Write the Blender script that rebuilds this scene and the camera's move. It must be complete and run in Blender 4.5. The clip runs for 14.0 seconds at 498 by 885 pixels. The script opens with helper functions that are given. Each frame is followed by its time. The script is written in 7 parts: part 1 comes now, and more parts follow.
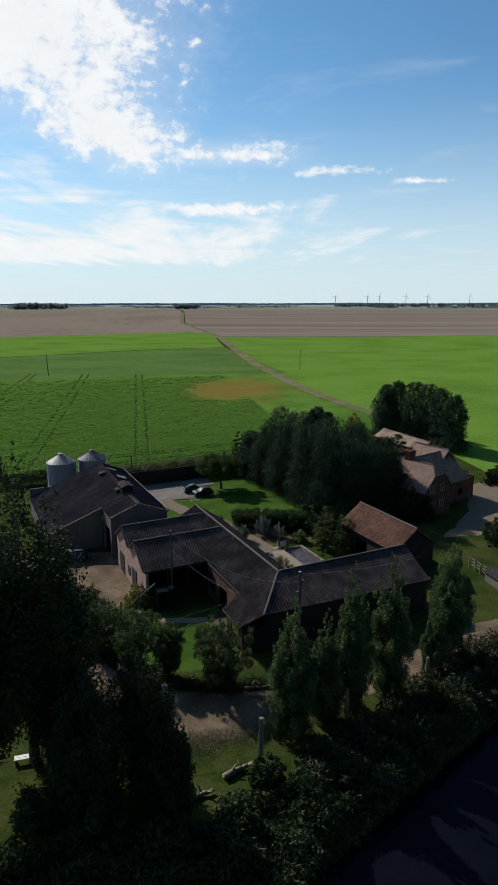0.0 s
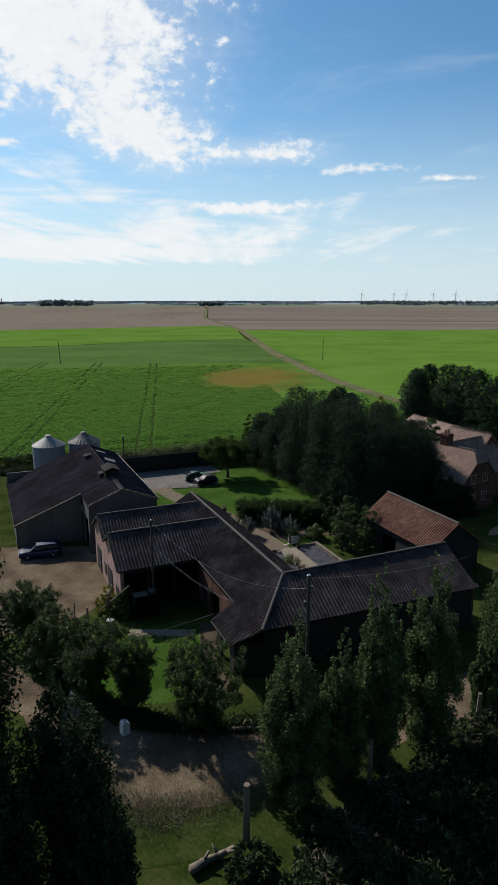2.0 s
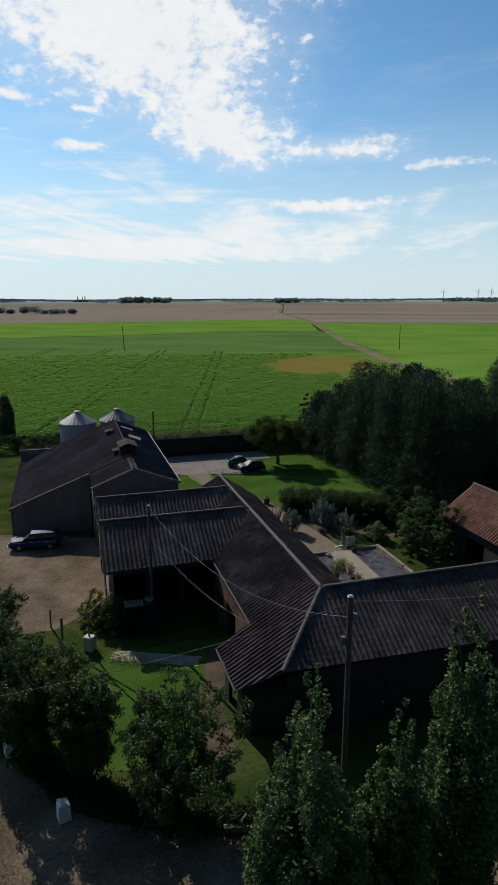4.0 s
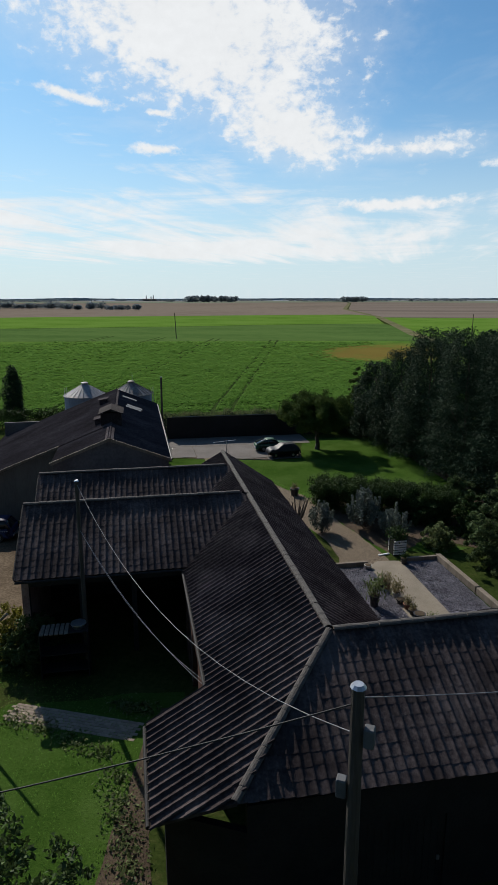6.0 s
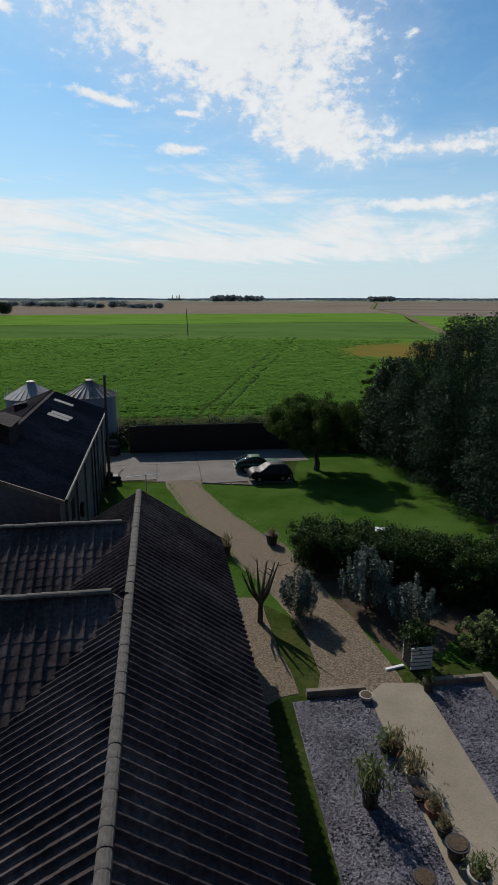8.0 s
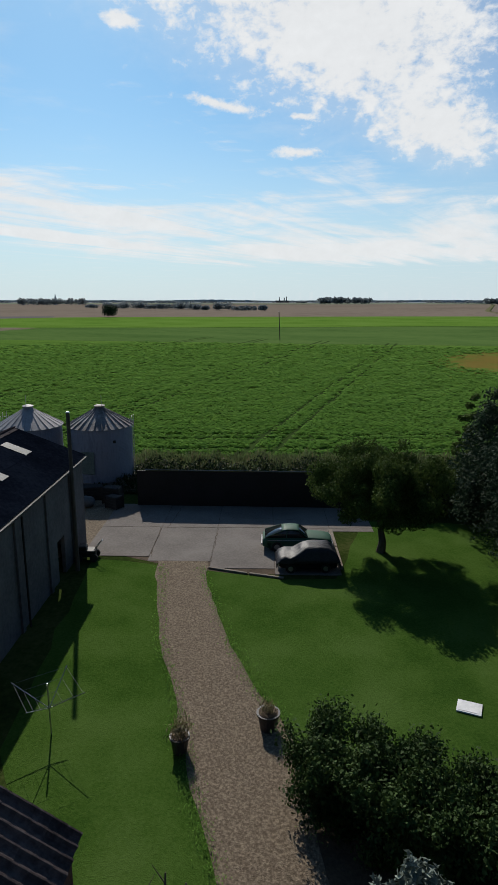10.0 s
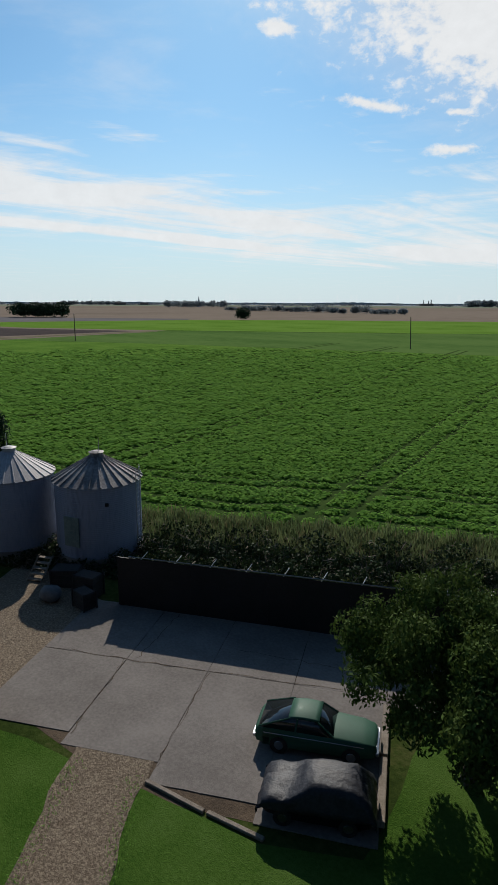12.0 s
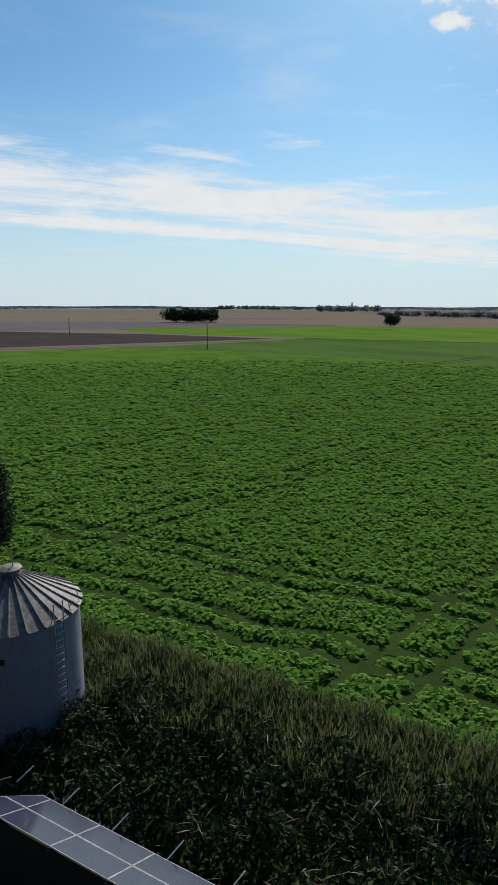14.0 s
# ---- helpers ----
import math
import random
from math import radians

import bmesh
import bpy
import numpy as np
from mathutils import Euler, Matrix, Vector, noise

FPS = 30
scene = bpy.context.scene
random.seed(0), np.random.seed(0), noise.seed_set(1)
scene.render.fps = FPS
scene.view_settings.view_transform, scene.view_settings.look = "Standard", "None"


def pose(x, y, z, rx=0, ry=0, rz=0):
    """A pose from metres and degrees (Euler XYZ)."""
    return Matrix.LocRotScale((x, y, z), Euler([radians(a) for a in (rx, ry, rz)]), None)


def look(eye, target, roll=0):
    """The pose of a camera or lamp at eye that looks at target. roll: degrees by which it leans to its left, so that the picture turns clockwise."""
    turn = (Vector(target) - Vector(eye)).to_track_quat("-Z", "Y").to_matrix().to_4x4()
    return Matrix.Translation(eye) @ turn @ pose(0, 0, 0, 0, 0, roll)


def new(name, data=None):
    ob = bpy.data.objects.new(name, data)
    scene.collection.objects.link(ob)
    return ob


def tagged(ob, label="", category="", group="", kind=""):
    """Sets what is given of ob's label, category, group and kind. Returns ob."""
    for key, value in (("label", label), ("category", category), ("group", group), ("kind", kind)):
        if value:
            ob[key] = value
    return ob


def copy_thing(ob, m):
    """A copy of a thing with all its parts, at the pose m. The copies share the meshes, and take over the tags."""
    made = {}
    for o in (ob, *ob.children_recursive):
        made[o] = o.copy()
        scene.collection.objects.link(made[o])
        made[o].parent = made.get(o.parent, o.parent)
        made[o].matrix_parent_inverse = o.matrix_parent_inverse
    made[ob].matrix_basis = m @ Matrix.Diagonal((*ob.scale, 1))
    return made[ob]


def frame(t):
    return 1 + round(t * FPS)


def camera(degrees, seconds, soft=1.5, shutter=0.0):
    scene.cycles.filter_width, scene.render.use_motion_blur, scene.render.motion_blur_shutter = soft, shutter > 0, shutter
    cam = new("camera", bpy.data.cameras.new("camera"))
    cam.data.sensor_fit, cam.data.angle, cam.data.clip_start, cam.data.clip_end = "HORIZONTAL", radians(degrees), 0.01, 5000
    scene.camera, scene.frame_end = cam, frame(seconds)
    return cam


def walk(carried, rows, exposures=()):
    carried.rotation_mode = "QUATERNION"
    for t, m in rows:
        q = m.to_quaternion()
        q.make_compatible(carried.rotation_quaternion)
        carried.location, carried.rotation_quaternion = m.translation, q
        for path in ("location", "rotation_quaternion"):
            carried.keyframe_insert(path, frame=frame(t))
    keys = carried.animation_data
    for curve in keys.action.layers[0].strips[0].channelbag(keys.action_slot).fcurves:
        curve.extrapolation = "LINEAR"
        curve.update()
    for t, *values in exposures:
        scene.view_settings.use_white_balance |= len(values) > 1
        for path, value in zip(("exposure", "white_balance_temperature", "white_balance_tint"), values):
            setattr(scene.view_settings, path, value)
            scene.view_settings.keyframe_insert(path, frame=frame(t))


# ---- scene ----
cam = camera(43.5, 14.0)
PATH = [
    (0, look((0.706, 10.269, 32.277), (-0.782, 29.712, 27.832), -0.08)),
    (0.5, look((0.954, 13.156, 31.007), (-0.759, 32.575, 26.539), 0.03)),
    (1, look((1.214, 16.301, 29.611), (-0.692, 35.700, 25.135), 0.04)),
    (1.5, look((1.430, 19.473, 28.177), (-0.631, 38.858, 23.709), 0.03)),
    (2, look((1.734, 22.862, 26.854), (-0.510, 42.223, 22.368), -0.01)),
    (2.5, look((2.026, 26.195, 25.410), (-0.441, 45.528, 20.921), 0.02)),
    (3, look((2.368, 29.724, 23.902), (-0.639, 48.978, 19.404), -0.06)),
    (3.5, look((2.580, 33.164, 22.519), (-1.214, 52.278, 18.016), -0.05)),
    (3.7, look((2.704, 34.542, 22.100), (-1.411, 53.586, 17.582), -0.08)),
    (5.8, look((2.788, 49.313, 16.347), (-3.603, 67.721, 11.841), -0.11)),
    (6, look((2.635, 50.878, 15.871), (-3.878, 69.241, 11.353), -0.08)),
    (6.5, look((2.352, 54.923, 14.510), (-4.576, 73.135, 10.000), -0.15)),
    (7, look((1.983, 58.916, 13.898), (-4.980, 77.112, 9.378), -0.12)),
    (7.2, look((1.801, 60.368, 13.844), (-5.156, 78.566, 9.322), -0.06)),
    (9.3, look((-0.192, 76.876, 13.952), (-9.059, 94.233, 9.467), -0.03)),
    (9.5, look((-0.474, 78.415, 13.939), (-9.705, 95.583, 9.460), -0.04)),
    (10, look((-1.256, 82.528, 13.995), (-11.460, 99.142, 9.540), 0.01)),
    (10.5, look((-2.177, 86.361, 14.078), (-13.265, 102.401, 9.634), 0.07)),
    (11, look((-3.195, 90.459, 14.175), (-15.221, 105.814, 9.748), 0.15)),
    (11.5, look((-4.313, 94.267, 14.307), (-17.152, 108.956, 9.903), 0.27)),
    (12, look((-5.685, 98.236, 14.395), (-19.268, 112.246, 10.010), 0.24)),
    (12.5, look((-7.208, 102.010, 14.498), (-21.451, 115.351, 10.121), 0.13)),
    (13, look((-8.917, 105.863, 14.543), (-23.824, 118.473, 10.208), 0.09)),
    (13.2, look((-9.606, 107.093, 14.597), (-24.696, 119.489, 10.280), 0.13)),
    (13.5, look((-10.712, 109.323, 14.688), (-26.277, 121.121, 10.382), 0.15)),
    (13.6, look((-11.115, 110.001, 14.737), (-26.885, 121.525, 10.439), 0.13)),
    (14, look((-12.873, 112.996, 15.577), (-29.437, 123.358, 11.305), 0.15)),
]
walk(cam, PATH, [(0, 0.05), (3, 0.0), (6.5, -0.06), (9.5, -0.13), (14, -0.13)])

# ---- world, sun ----
SUN_EL, SUN_AZ = 34.5, 46.0          # degrees; azimuth to the left of +y
sun_dir = Vector((-math.sin(radians(SUN_AZ)) * math.cos(radians(SUN_EL)), math.cos(radians(SUN_AZ)) * math.cos(radians(SUN_EL)), math.sin(radians(SUN_EL))))
sun = new("sun", bpy.data.lights.new("sun", "SUN"))
sun.data.energy, sun.data.angle, sun.data.color = 4.6, radians(0.53), (1.0, 0.94, 0.85)
sun.matrix_world = look((0, 0, 60), Vector((0, 0, 60)) - sun_dir)

world = bpy.data.worlds.new("sky")
scene.world = world
world.use_nodes = True


class Nodes:
    """A small writer of node trees."""

    def __init__(self, tree, fresh=True):
        self.t = tree
        if fresh:
            tree.nodes.clear()

    def add(self, kind, ins=None, **props):
        nd = self.t.nodes.new(kind)
        for k, v in props.items():
            setattr(nd, k, v)
        for k, v in (ins or {}).items():
            sock = nd.inputs[k]
            if isinstance(v, bpy.types.NodeSocket):
                self.t.links.new(v, sock)
            else:
                sock.default_value = v
        return nd

    def math(self, op, a, b=0.0, c=0.0, clamp=False):
        nd = self.add("ShaderNodeMath", {0: a, 1: b, 2: c}, operation=op, use_clamp=clamp)
        return nd.outputs[0]

    def vmath(self, op, a, b=(0, 0, 0)):
        return self.add("ShaderNodeVectorMath", {0: a, 1: b}, operation=op).outputs[0]

    def noise(self, vec, scale, detail=4.0, rough=0.55, dist=0.0):
        return self.add("ShaderNodeTexNoise", {"Vector": vec, "Scale": scale, "Detail": detail, "Roughness": rough, "Distortion": dist}).outputs[0]

    def ramp(self, fac, *stops, ease=False):
        nd = self.add("ShaderNodeValToRGB", {0: fac})
        cr = nd.color_ramp
        if ease:
            cr.interpolation = "EASE"
        while len(cr.elements) < len(stops):
            cr.elements.new(0.5)
        for el, (p, col) in zip(cr.elements, stops):
            el.position = p
            el.color = (*col, 1) if isinstance(col, tuple) else (col, col, col, 1)
        return nd.outputs[0]

    def mix(self, fac, a, b, blend="MIX"):
        nd = self.t.nodes.new("ShaderNodeMix")
        nd.data_type, nd.blend_type = "RGBA", blend
        for k, v in ((0, fac), (6, a), (7, b)):
            if isinstance(v, bpy.types.NodeSocket):
                self.t.links.new(v, nd.inputs[k])
            elif k == 0:
                nd.inputs[k].default_value = v
            else:
                nd.inputs[k].default_value = (*v, 1) if len(v) == 3 else v
        return nd.outputs[2]

    def smooth(self, v, lo, hi):
        return self.add("ShaderNodeMapRange", {0: v, 1: lo, 2: hi}, interpolation_type="SMOOTHSTEP").outputs[0]


def build_world():
    w = Nodes(world.node_tree)
    sky = w.add("ShaderNodeTexSky", sky_type="NISHITA", sun_disc=False, sun_elevation=radians(SUN_EL), sun_rotation=radians(-SUN_AZ),
                air_density=1.0, dust_density=0.3, ozone_density=2.0, altitude=20)
    d = w.add("ShaderNodeTexCoord").outputs["Generated"]
    sep = w.add("ShaderNodeSeparateXYZ", {0: d}).outputs
    up = w.math("MAXIMUM", sep[2], 0.012)
    cx, cy = w.math("DIVIDE", sep[0], up), w.math("DIVIDE", sep[1], up)
    # pale haze towards the horizon
    haze = w.math("POWER", w.math("SUBTRACT", 1.0, w.smooth(sep[2], -0.02, 0.36)), 1.5)
    base = w.mix(w.math("MULTIPLY", haze, 0.88), w.mix(1.0, sky.outputs[0], SKY_TINT, "MULTIPLY"), HAZE)
    flat = w.add("ShaderNodeCombineXYZ", {0: cx, 1: cy, 2: 0.0}).outputs[0]
    wob = w.noise(flat, 1.6, 3, 0.5)
    fx = w.math("ADD", cx, w.math("MULTIPLY", w.math("SUBTRACT", wob, 0.5), 0.35))

    def blob(x, y, rx, ry, turn=0.0):
        """1 at the middle of an ellipse of the cloud sheet, 0 at its rim."""
        c, s = math.cos(radians(turn)), math.sin(radians(turn))
        dx, dy = w.math("SUBTRACT", fx, x), w.math("SUBTRACT", cy, y)
        a = w.math("DIVIDE", w.math("ADD", w.math("MULTIPLY", dx, c), w.math("MULTIPLY", dy, s)), rx)
        b = w.math("DIVIDE", w.math("SUBTRACT", w.math("MULTIPLY", dy, c), w.math("MULTIPLY", dx, s)), ry)
        q = w.math("ADD", w.math("MULTIPLY", a, a), w.math("MULTIPLY", b, b))
        return w.math("SUBTRACT", 1.0, w.math("SQRT", q))

    def most(items):
        out = items[0]
        for it in items[1:]:
            out = w.math("MAXIMUM", out, it)
        return out

    # puffy sheet and its outliers
    dome = w.vmath("MULTIPLY", d, (1.0, 1.0, 1.5))
    puff = w.math("ADD", w.math("MULTIPLY", w.noise(dome, 22.0, 9, 0.66, 0.2), 0.62), w.math("MULTIPLY", w.noise(dome, 58.0, 5, 0.55, 0.3), 0.38))
    main = most([w.math("ADD", blob(-1.03, 2.35, 0.66, 1.75, 8), 0.1), w.math("ADD", blob(-1.15, 4.0, 0.42, 1.25, 6), 0.12), w.math("SUBTRACT", blob(-0.5, 4.72, 0.66, 0.5), 0.14)])
    # the far edge of the sheet is broken into small flocks with blue between
    main = w.math("SUBTRACT", main, w.math("MULTIPLY", w.smooth(fx, -1.0, -0.45), 0.14))
    mass = most([main, blob(-2.0, 2.98, 0.11, 0.38, -22), blob(-2.17, 4.21, 0.17, 0.24), blob(-1.73, 1.94, 0.08, 0.12), w.math("SUBTRACT", blob(-1.73, 3.4, 0.09, 0.14), 0.1), w.math("SUBTRACT", blob(-0.95, 7.42, 0.95, 0.6, -4), 0.05),
                 w.math("SUBTRACT", blob(0.3, 5.36, 0.6, 0.34), 0.4), w.math("SUBTRACT", blob(1.0, 5.83, 0.32, 0.26), 0.4)])
    lump = w.smooth(w.math("ADD", mass, w.math("MULTIPLY", w.math("SUBTRACT", puff, 0.5), 3.3)), -0.12, 0.72)
    # long thin streaks low down
    sx, sy = w.math("MULTIPLY", w.math("ADD", cx, w.math("MULTIPLY", cy, 0.10)), 0.95), w.math("MULTIPLY", cy, 0.085)
    streak = w.math("ADD", w.math("MULTIPLY", w.noise(w.add("ShaderNodeCombineXYZ", {0: sx, 1: sy, 2: 0.0}).outputs[0], 1.25, 8, 0.6, 0.6), 0.45),
                    w.math("MULTIPLY", w.noise(w.vmath("MULTIPLY", d, (5.0, 5.0, 34.0)), 1.0, 9, 0.62, 0.5), 0.55))
    band = most([w.math("ADD", blob(-5.9, 4.0, 1.9, 9.0, 3), 0.18), w.math("ADD", blob(-8.2, 6.0, 1.2, 10.0, 3), 0.1), w.math("ADD", blob(-5.0, 13.0, 6.5, 8.0), 0.22), w.math("SUBTRACT", blob(-3.4, 2.5, 0.4, 0.7), 0.3)])
    thin = w.smooth(w.math("ADD", band, w.math("MULTIPLY", w.math("SUBTRACT", streak, 0.5), 4.0)), 0.2, 0.95)
    veil = w.math("MULTIPLY", w.smooth(w.noise(flat, 0.9, 6, 0.6, 0.4), 0.5, 0.75), 0.22)
    soft = w.math("MULTIPLY", w.smooth(w.math("ADD", main, w.math("MULTIPLY", w.math("SUBTRACT", puff, 0.5), 0.9)), -0.5, 0.45), 0.28)
    cover = most([soft, w.math("MULTIPLY", lump, 0.97), w.math("MULTIPLY", thin, 0.92), veil])
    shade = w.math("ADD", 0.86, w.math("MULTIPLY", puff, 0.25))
    white = w.mix(1.0, CLOUD, w.add("ShaderNodeCombineXYZ", {0: shade, 1: shade, 2: shade}).outputs[0], "MULTIPLY")
    col = w.mix(cover, base, white)
    # the sky deepens away from the sun
    along = w.math("ADD", w.math("MULTIPLY", sep[0], -math.sin(radians(SUN_AZ))), w.math("MULTIPLY", sep[1], math.cos(radians(SUN_AZ))))
    gain = w.math("ADD", 0.42, w.math("MULTIPLY", w.smooth(along, -0.75, 0.35), 0.58))
    bg = w.add("ShaderNodeBackground", {0: col, 1: w.math("MULTIPLY", gain, SKY)})
    w.add("ShaderNodeOutputWorld", {0: bg.outputs[0]})


SKY, SKY_TINT, HAZE, CLOUD = 0.102, (0.58, 0.89, 1.03), (6.45, 7.55, 8.4), (8.75, 8.9, 9.0)
build_world()


# ---- materials ----
def surface(name, stops, scale=2.0, fine=30.0, rough=0.85, bump=0.3, bump_scale=None, metal=0.0, coords="Object", spec=0.3, random=0.0, translucent=0.0, stretch=(1, 1, 1), island=False):
    """Colour stops over a coarse and a fine noise; bump by a fine noise."""
    m = bpy.data.materials.new(name)
    m.use_nodes = True
    k = Nodes(m.node_tree)
    co = k.add("ShaderNodeTexCoord").outputs[coords] if coords != "World" else k.add("ShaderNodeNewGeometry").outputs["Position"]
    if stretch != (1, 1, 1):
        co = k.vmath("MULTIPLY", co, stretch)
    big, small = k.noise(co, scale, 5, 0.6), k.noise(co, fine, 4, 0.6)
    v = k.math("ADD", k.math("MULTIPLY", big, 0.6), k.math("MULTIPLY", small, 0.4))
    v = k.smooth(v, 0.32, 0.68)
    col = k.ramp(v, *[(i / max(1, len(stops) - 1), s) for i, s in enumerate(stops)])
    if random:
        r = k.add("ShaderNodeObjectInfo").outputs["Random"] if not island else k.add("ShaderNodeNewGeometry").outputs["Random Per Island"]
        gain = k.math("ADD", k.math("MULTIPLY", r, 2 * random), 1 - random)
        col = k.vmath("MULTIPLY", col, k.add("ShaderNodeCombineXYZ", {0: gain, 1: gain, 2: gain}).outputs[0])
    bs = k.add("ShaderNodeBsdfPrincipled", {"Base Color": col, "Roughness": rough, "Metallic": metal, "Specular IOR Level": spec})
    if bump:
        h = k.noise(co, bump_scale or fine, 5, 0.65)
        k.t.links.new(k.add("ShaderNodeBump", {"Height": h, "Strength": bump, "Distance": 0.05}).outputs[0], bs.inputs["Normal"])
    sh = bs.outputs[0]
    if translucent:
        tr = k.add("ShaderNodeBsdfTranslucent", {"Color": col})
        sh = k.add("ShaderNodeMixShader", {0: translucent, 1: sh, 2: tr.outputs[0]}).outputs[0]
    k.add("ShaderNodeOutputMaterial", {0: sh})
    return m


def leafy(name, dark, light, rough=0.65, translucent=0.35, spec=0.12):
    return surface(name, [dark, light], 0.5, 5.0, rough, 0.0, translucent=translucent, spec=spec, random=0.35, island=True, coords="World")


M = {}
M["beet"] = surface("beet_field", [(0.062, 0.125, 0.022), (0.09, 0.17, 0.03), (0.118, 0.2, 0.038)], 0.08, 1.1, 0.9, 0.9, 2.2, coords="World", spec=0.0)


def bare_patch(m, x, y, rx, ry, col):
    """A thin dry patch of the crop, with a ragged edge."""
    k = Nodes(m.node_tree, False)
    bs = next(n for n in k.t.nodes if n.type == "BSDF_PRINCIPLED")
    was = bs.inputs["Base Color"].links[0].from_socket
    pos = k.add("ShaderNodeNewGeometry").outputs["Position"]
    q = k.vmath("MULTIPLY", k.vmath("SUBTRACT", pos, (x, y, 0)), (1 / rx, 1 / ry, 0))
    d = k.add("ShaderNodeVectorMath", {0: q}, operation="LENGTH").outputs["Value"]
    d = k.math("ADD", d, k.math("MULTIPLY", k.math("SUBTRACT", k.noise(pos, 0.12, 6, 0.7), 0.5), 2.4))
    fac = k.math("MULTIPLY", k.math("SUBTRACT", 1.0, k.smooth(d, 0.35, 1.25)), 0.75)
    k.t.links.new(k.mix(fac, was, col), bs.inputs["Base Color"])


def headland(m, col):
    """Shade between plants, put in as darker green near the headland, easing to full crop."""
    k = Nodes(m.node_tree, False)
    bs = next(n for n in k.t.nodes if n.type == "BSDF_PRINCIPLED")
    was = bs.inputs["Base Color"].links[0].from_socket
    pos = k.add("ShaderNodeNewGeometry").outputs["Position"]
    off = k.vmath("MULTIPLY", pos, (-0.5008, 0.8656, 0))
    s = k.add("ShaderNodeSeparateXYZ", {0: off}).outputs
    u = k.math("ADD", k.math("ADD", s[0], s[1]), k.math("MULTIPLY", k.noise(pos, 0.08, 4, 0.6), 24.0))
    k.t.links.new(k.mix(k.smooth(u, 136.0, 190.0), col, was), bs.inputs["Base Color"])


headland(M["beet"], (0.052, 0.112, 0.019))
bare_patch(M["beet"], -23, 240, 22, 36, (0.19, 0.115, 0.035))
# wheel track soil, with the shade between leaf walls put into its dark green
M["wheeling"] = surface("shaded_soil_strip", [(0.028, 0.052, 0.014), (0.048, 0.078, 0.022)], 0.3, 3, 0.95, 0.4, 5, coords="World", spec=0.0)
M["grass"] = surface("lawn_grass", [(0.028, 0.064, 0.010), (0.047, 0.092, 0.016), (0.066, 0.114, 0.026)], 0.3, 9, 0.9, 0.7, 22, coords="World", spec=0.0)
M["rough_grass"] = surface("rough_grass", [(0.018, 0.03, 0.008), (0.035, 0.052, 0.013), (0.065, 0.07, 0.025)], 0.3, 4, 0.95, 0.8, 6, coords="World", spec=0.0)
M["far_green"] = surface("far_green_crop", [(0.078, 0.16, 0.022), (0.115, 0.21, 0.034), (0.135, 0.225, 0.045)], 0.03, 0.9, 0.9, 1.0, 0.9, coords="World", stretch=(0.85, 1, 1), spec=0.0)
M["mid_green"] = surface("mid_green_crop", [(0.06, 0.115, 0.03), (0.085, 0.145, 0.04), (0.10, 0.165, 0.046)], 0.03, 0.4, 0.9, 0.4, 0.6, coords="World", stretch=(0.5, 1, 1), spec=0.0)
# distance haze is put into the pale, bluish colours of these far fields
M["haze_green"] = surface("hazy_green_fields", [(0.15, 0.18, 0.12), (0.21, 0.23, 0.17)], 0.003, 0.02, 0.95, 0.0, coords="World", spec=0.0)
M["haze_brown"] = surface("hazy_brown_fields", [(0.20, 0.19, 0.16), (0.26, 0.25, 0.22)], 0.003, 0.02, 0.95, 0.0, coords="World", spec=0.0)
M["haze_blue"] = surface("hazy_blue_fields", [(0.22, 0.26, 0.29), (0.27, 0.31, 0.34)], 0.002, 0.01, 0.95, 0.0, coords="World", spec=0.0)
M["stubble"] = surface("stubble", [(0.15, 0.122, 0.097), (0.22, 0.18, 0.143), (0.17, 0.138, 0.11)], 0.004, 0.1, 0.95, 0.2, 0.5, coords="World", stretch=(1, 0.3, 1), spec=0.0)
# soil colour lightened and greyed, with some distance haze put into it
M["plough"] = surface("ploughed_soil", [(0.13, 0.105, 0.088), (0.19, 0.155, 0.13), (0.25, 0.21, 0.17)], 0.01, 0.07, 0.95, 0.3, 0.5, coords="World", stretch=(0.06, 1, 1), spec=0.0)
M["dark_soil"] = surface("dark_soil", [(0.05, 0.042, 0.042), (0.085, 0.072, 0.068)], 0.006, 0.12, 0.95, 0.3, 0.5, coords="World", spec=0.0)
M["grey_soil"] = surface("grey_tilled_soil", [(0.12, 0.115, 0.12), (0.17, 0.16, 0.165)], 0.01, 0.12, 0.95, 0.3, 0.5, coords="World", stretch=(0.2, 1, 1), spec=0.0)
M["farm_track"] = surface("farm_track", [(0.10, 0.12, 0.05), (0.15, 0.145, 0.075), (0.21, 0.185, 0.12)], 0.08, 0.8, 0.95, 0.3, 2, coords="World", spec=0.0)
M["gravel"] = surface("gravel", [(0.085, 0.065, 0.046), (0.16, 0.125, 0.09), (0.29, 0.235, 0.17)], 11.0, 28, 0.95, 1.0, 24, coords="World", spec=0.1)
M["slate_gravel"] = surface("slate_gravel", [(0.05, 0.048, 0.056), (0.11, 0.105, 0.12), (0.19, 0.185, 0.205)], 1.0, 12, 0.85, 1.0, 16, coords="World", spec=0.1)
M["slate_chip"] = surface("slate_chip", [(0.09, 0.086, 0.105), (0.22, 0.21, 0.245)], 1.0, 12, 0.75, 0.3, 30, random=0.28, island=True, coords="World", spec=0.15)
M["concrete"] = surface("concrete", [(0.12, 0.106, 0.095), (0.16, 0.143, 0.13), (0.20, 0.18, 0.164)], 0.3, 9, 0.9, 0.3, 30, coords="World", spec=0.1)
M["paving"] = surface("paving", [(0.19, 0.16, 0.12), (0.27, 0.232, 0.18)], 0.6, 16, 0.9, 0.3, 24, coords="World")
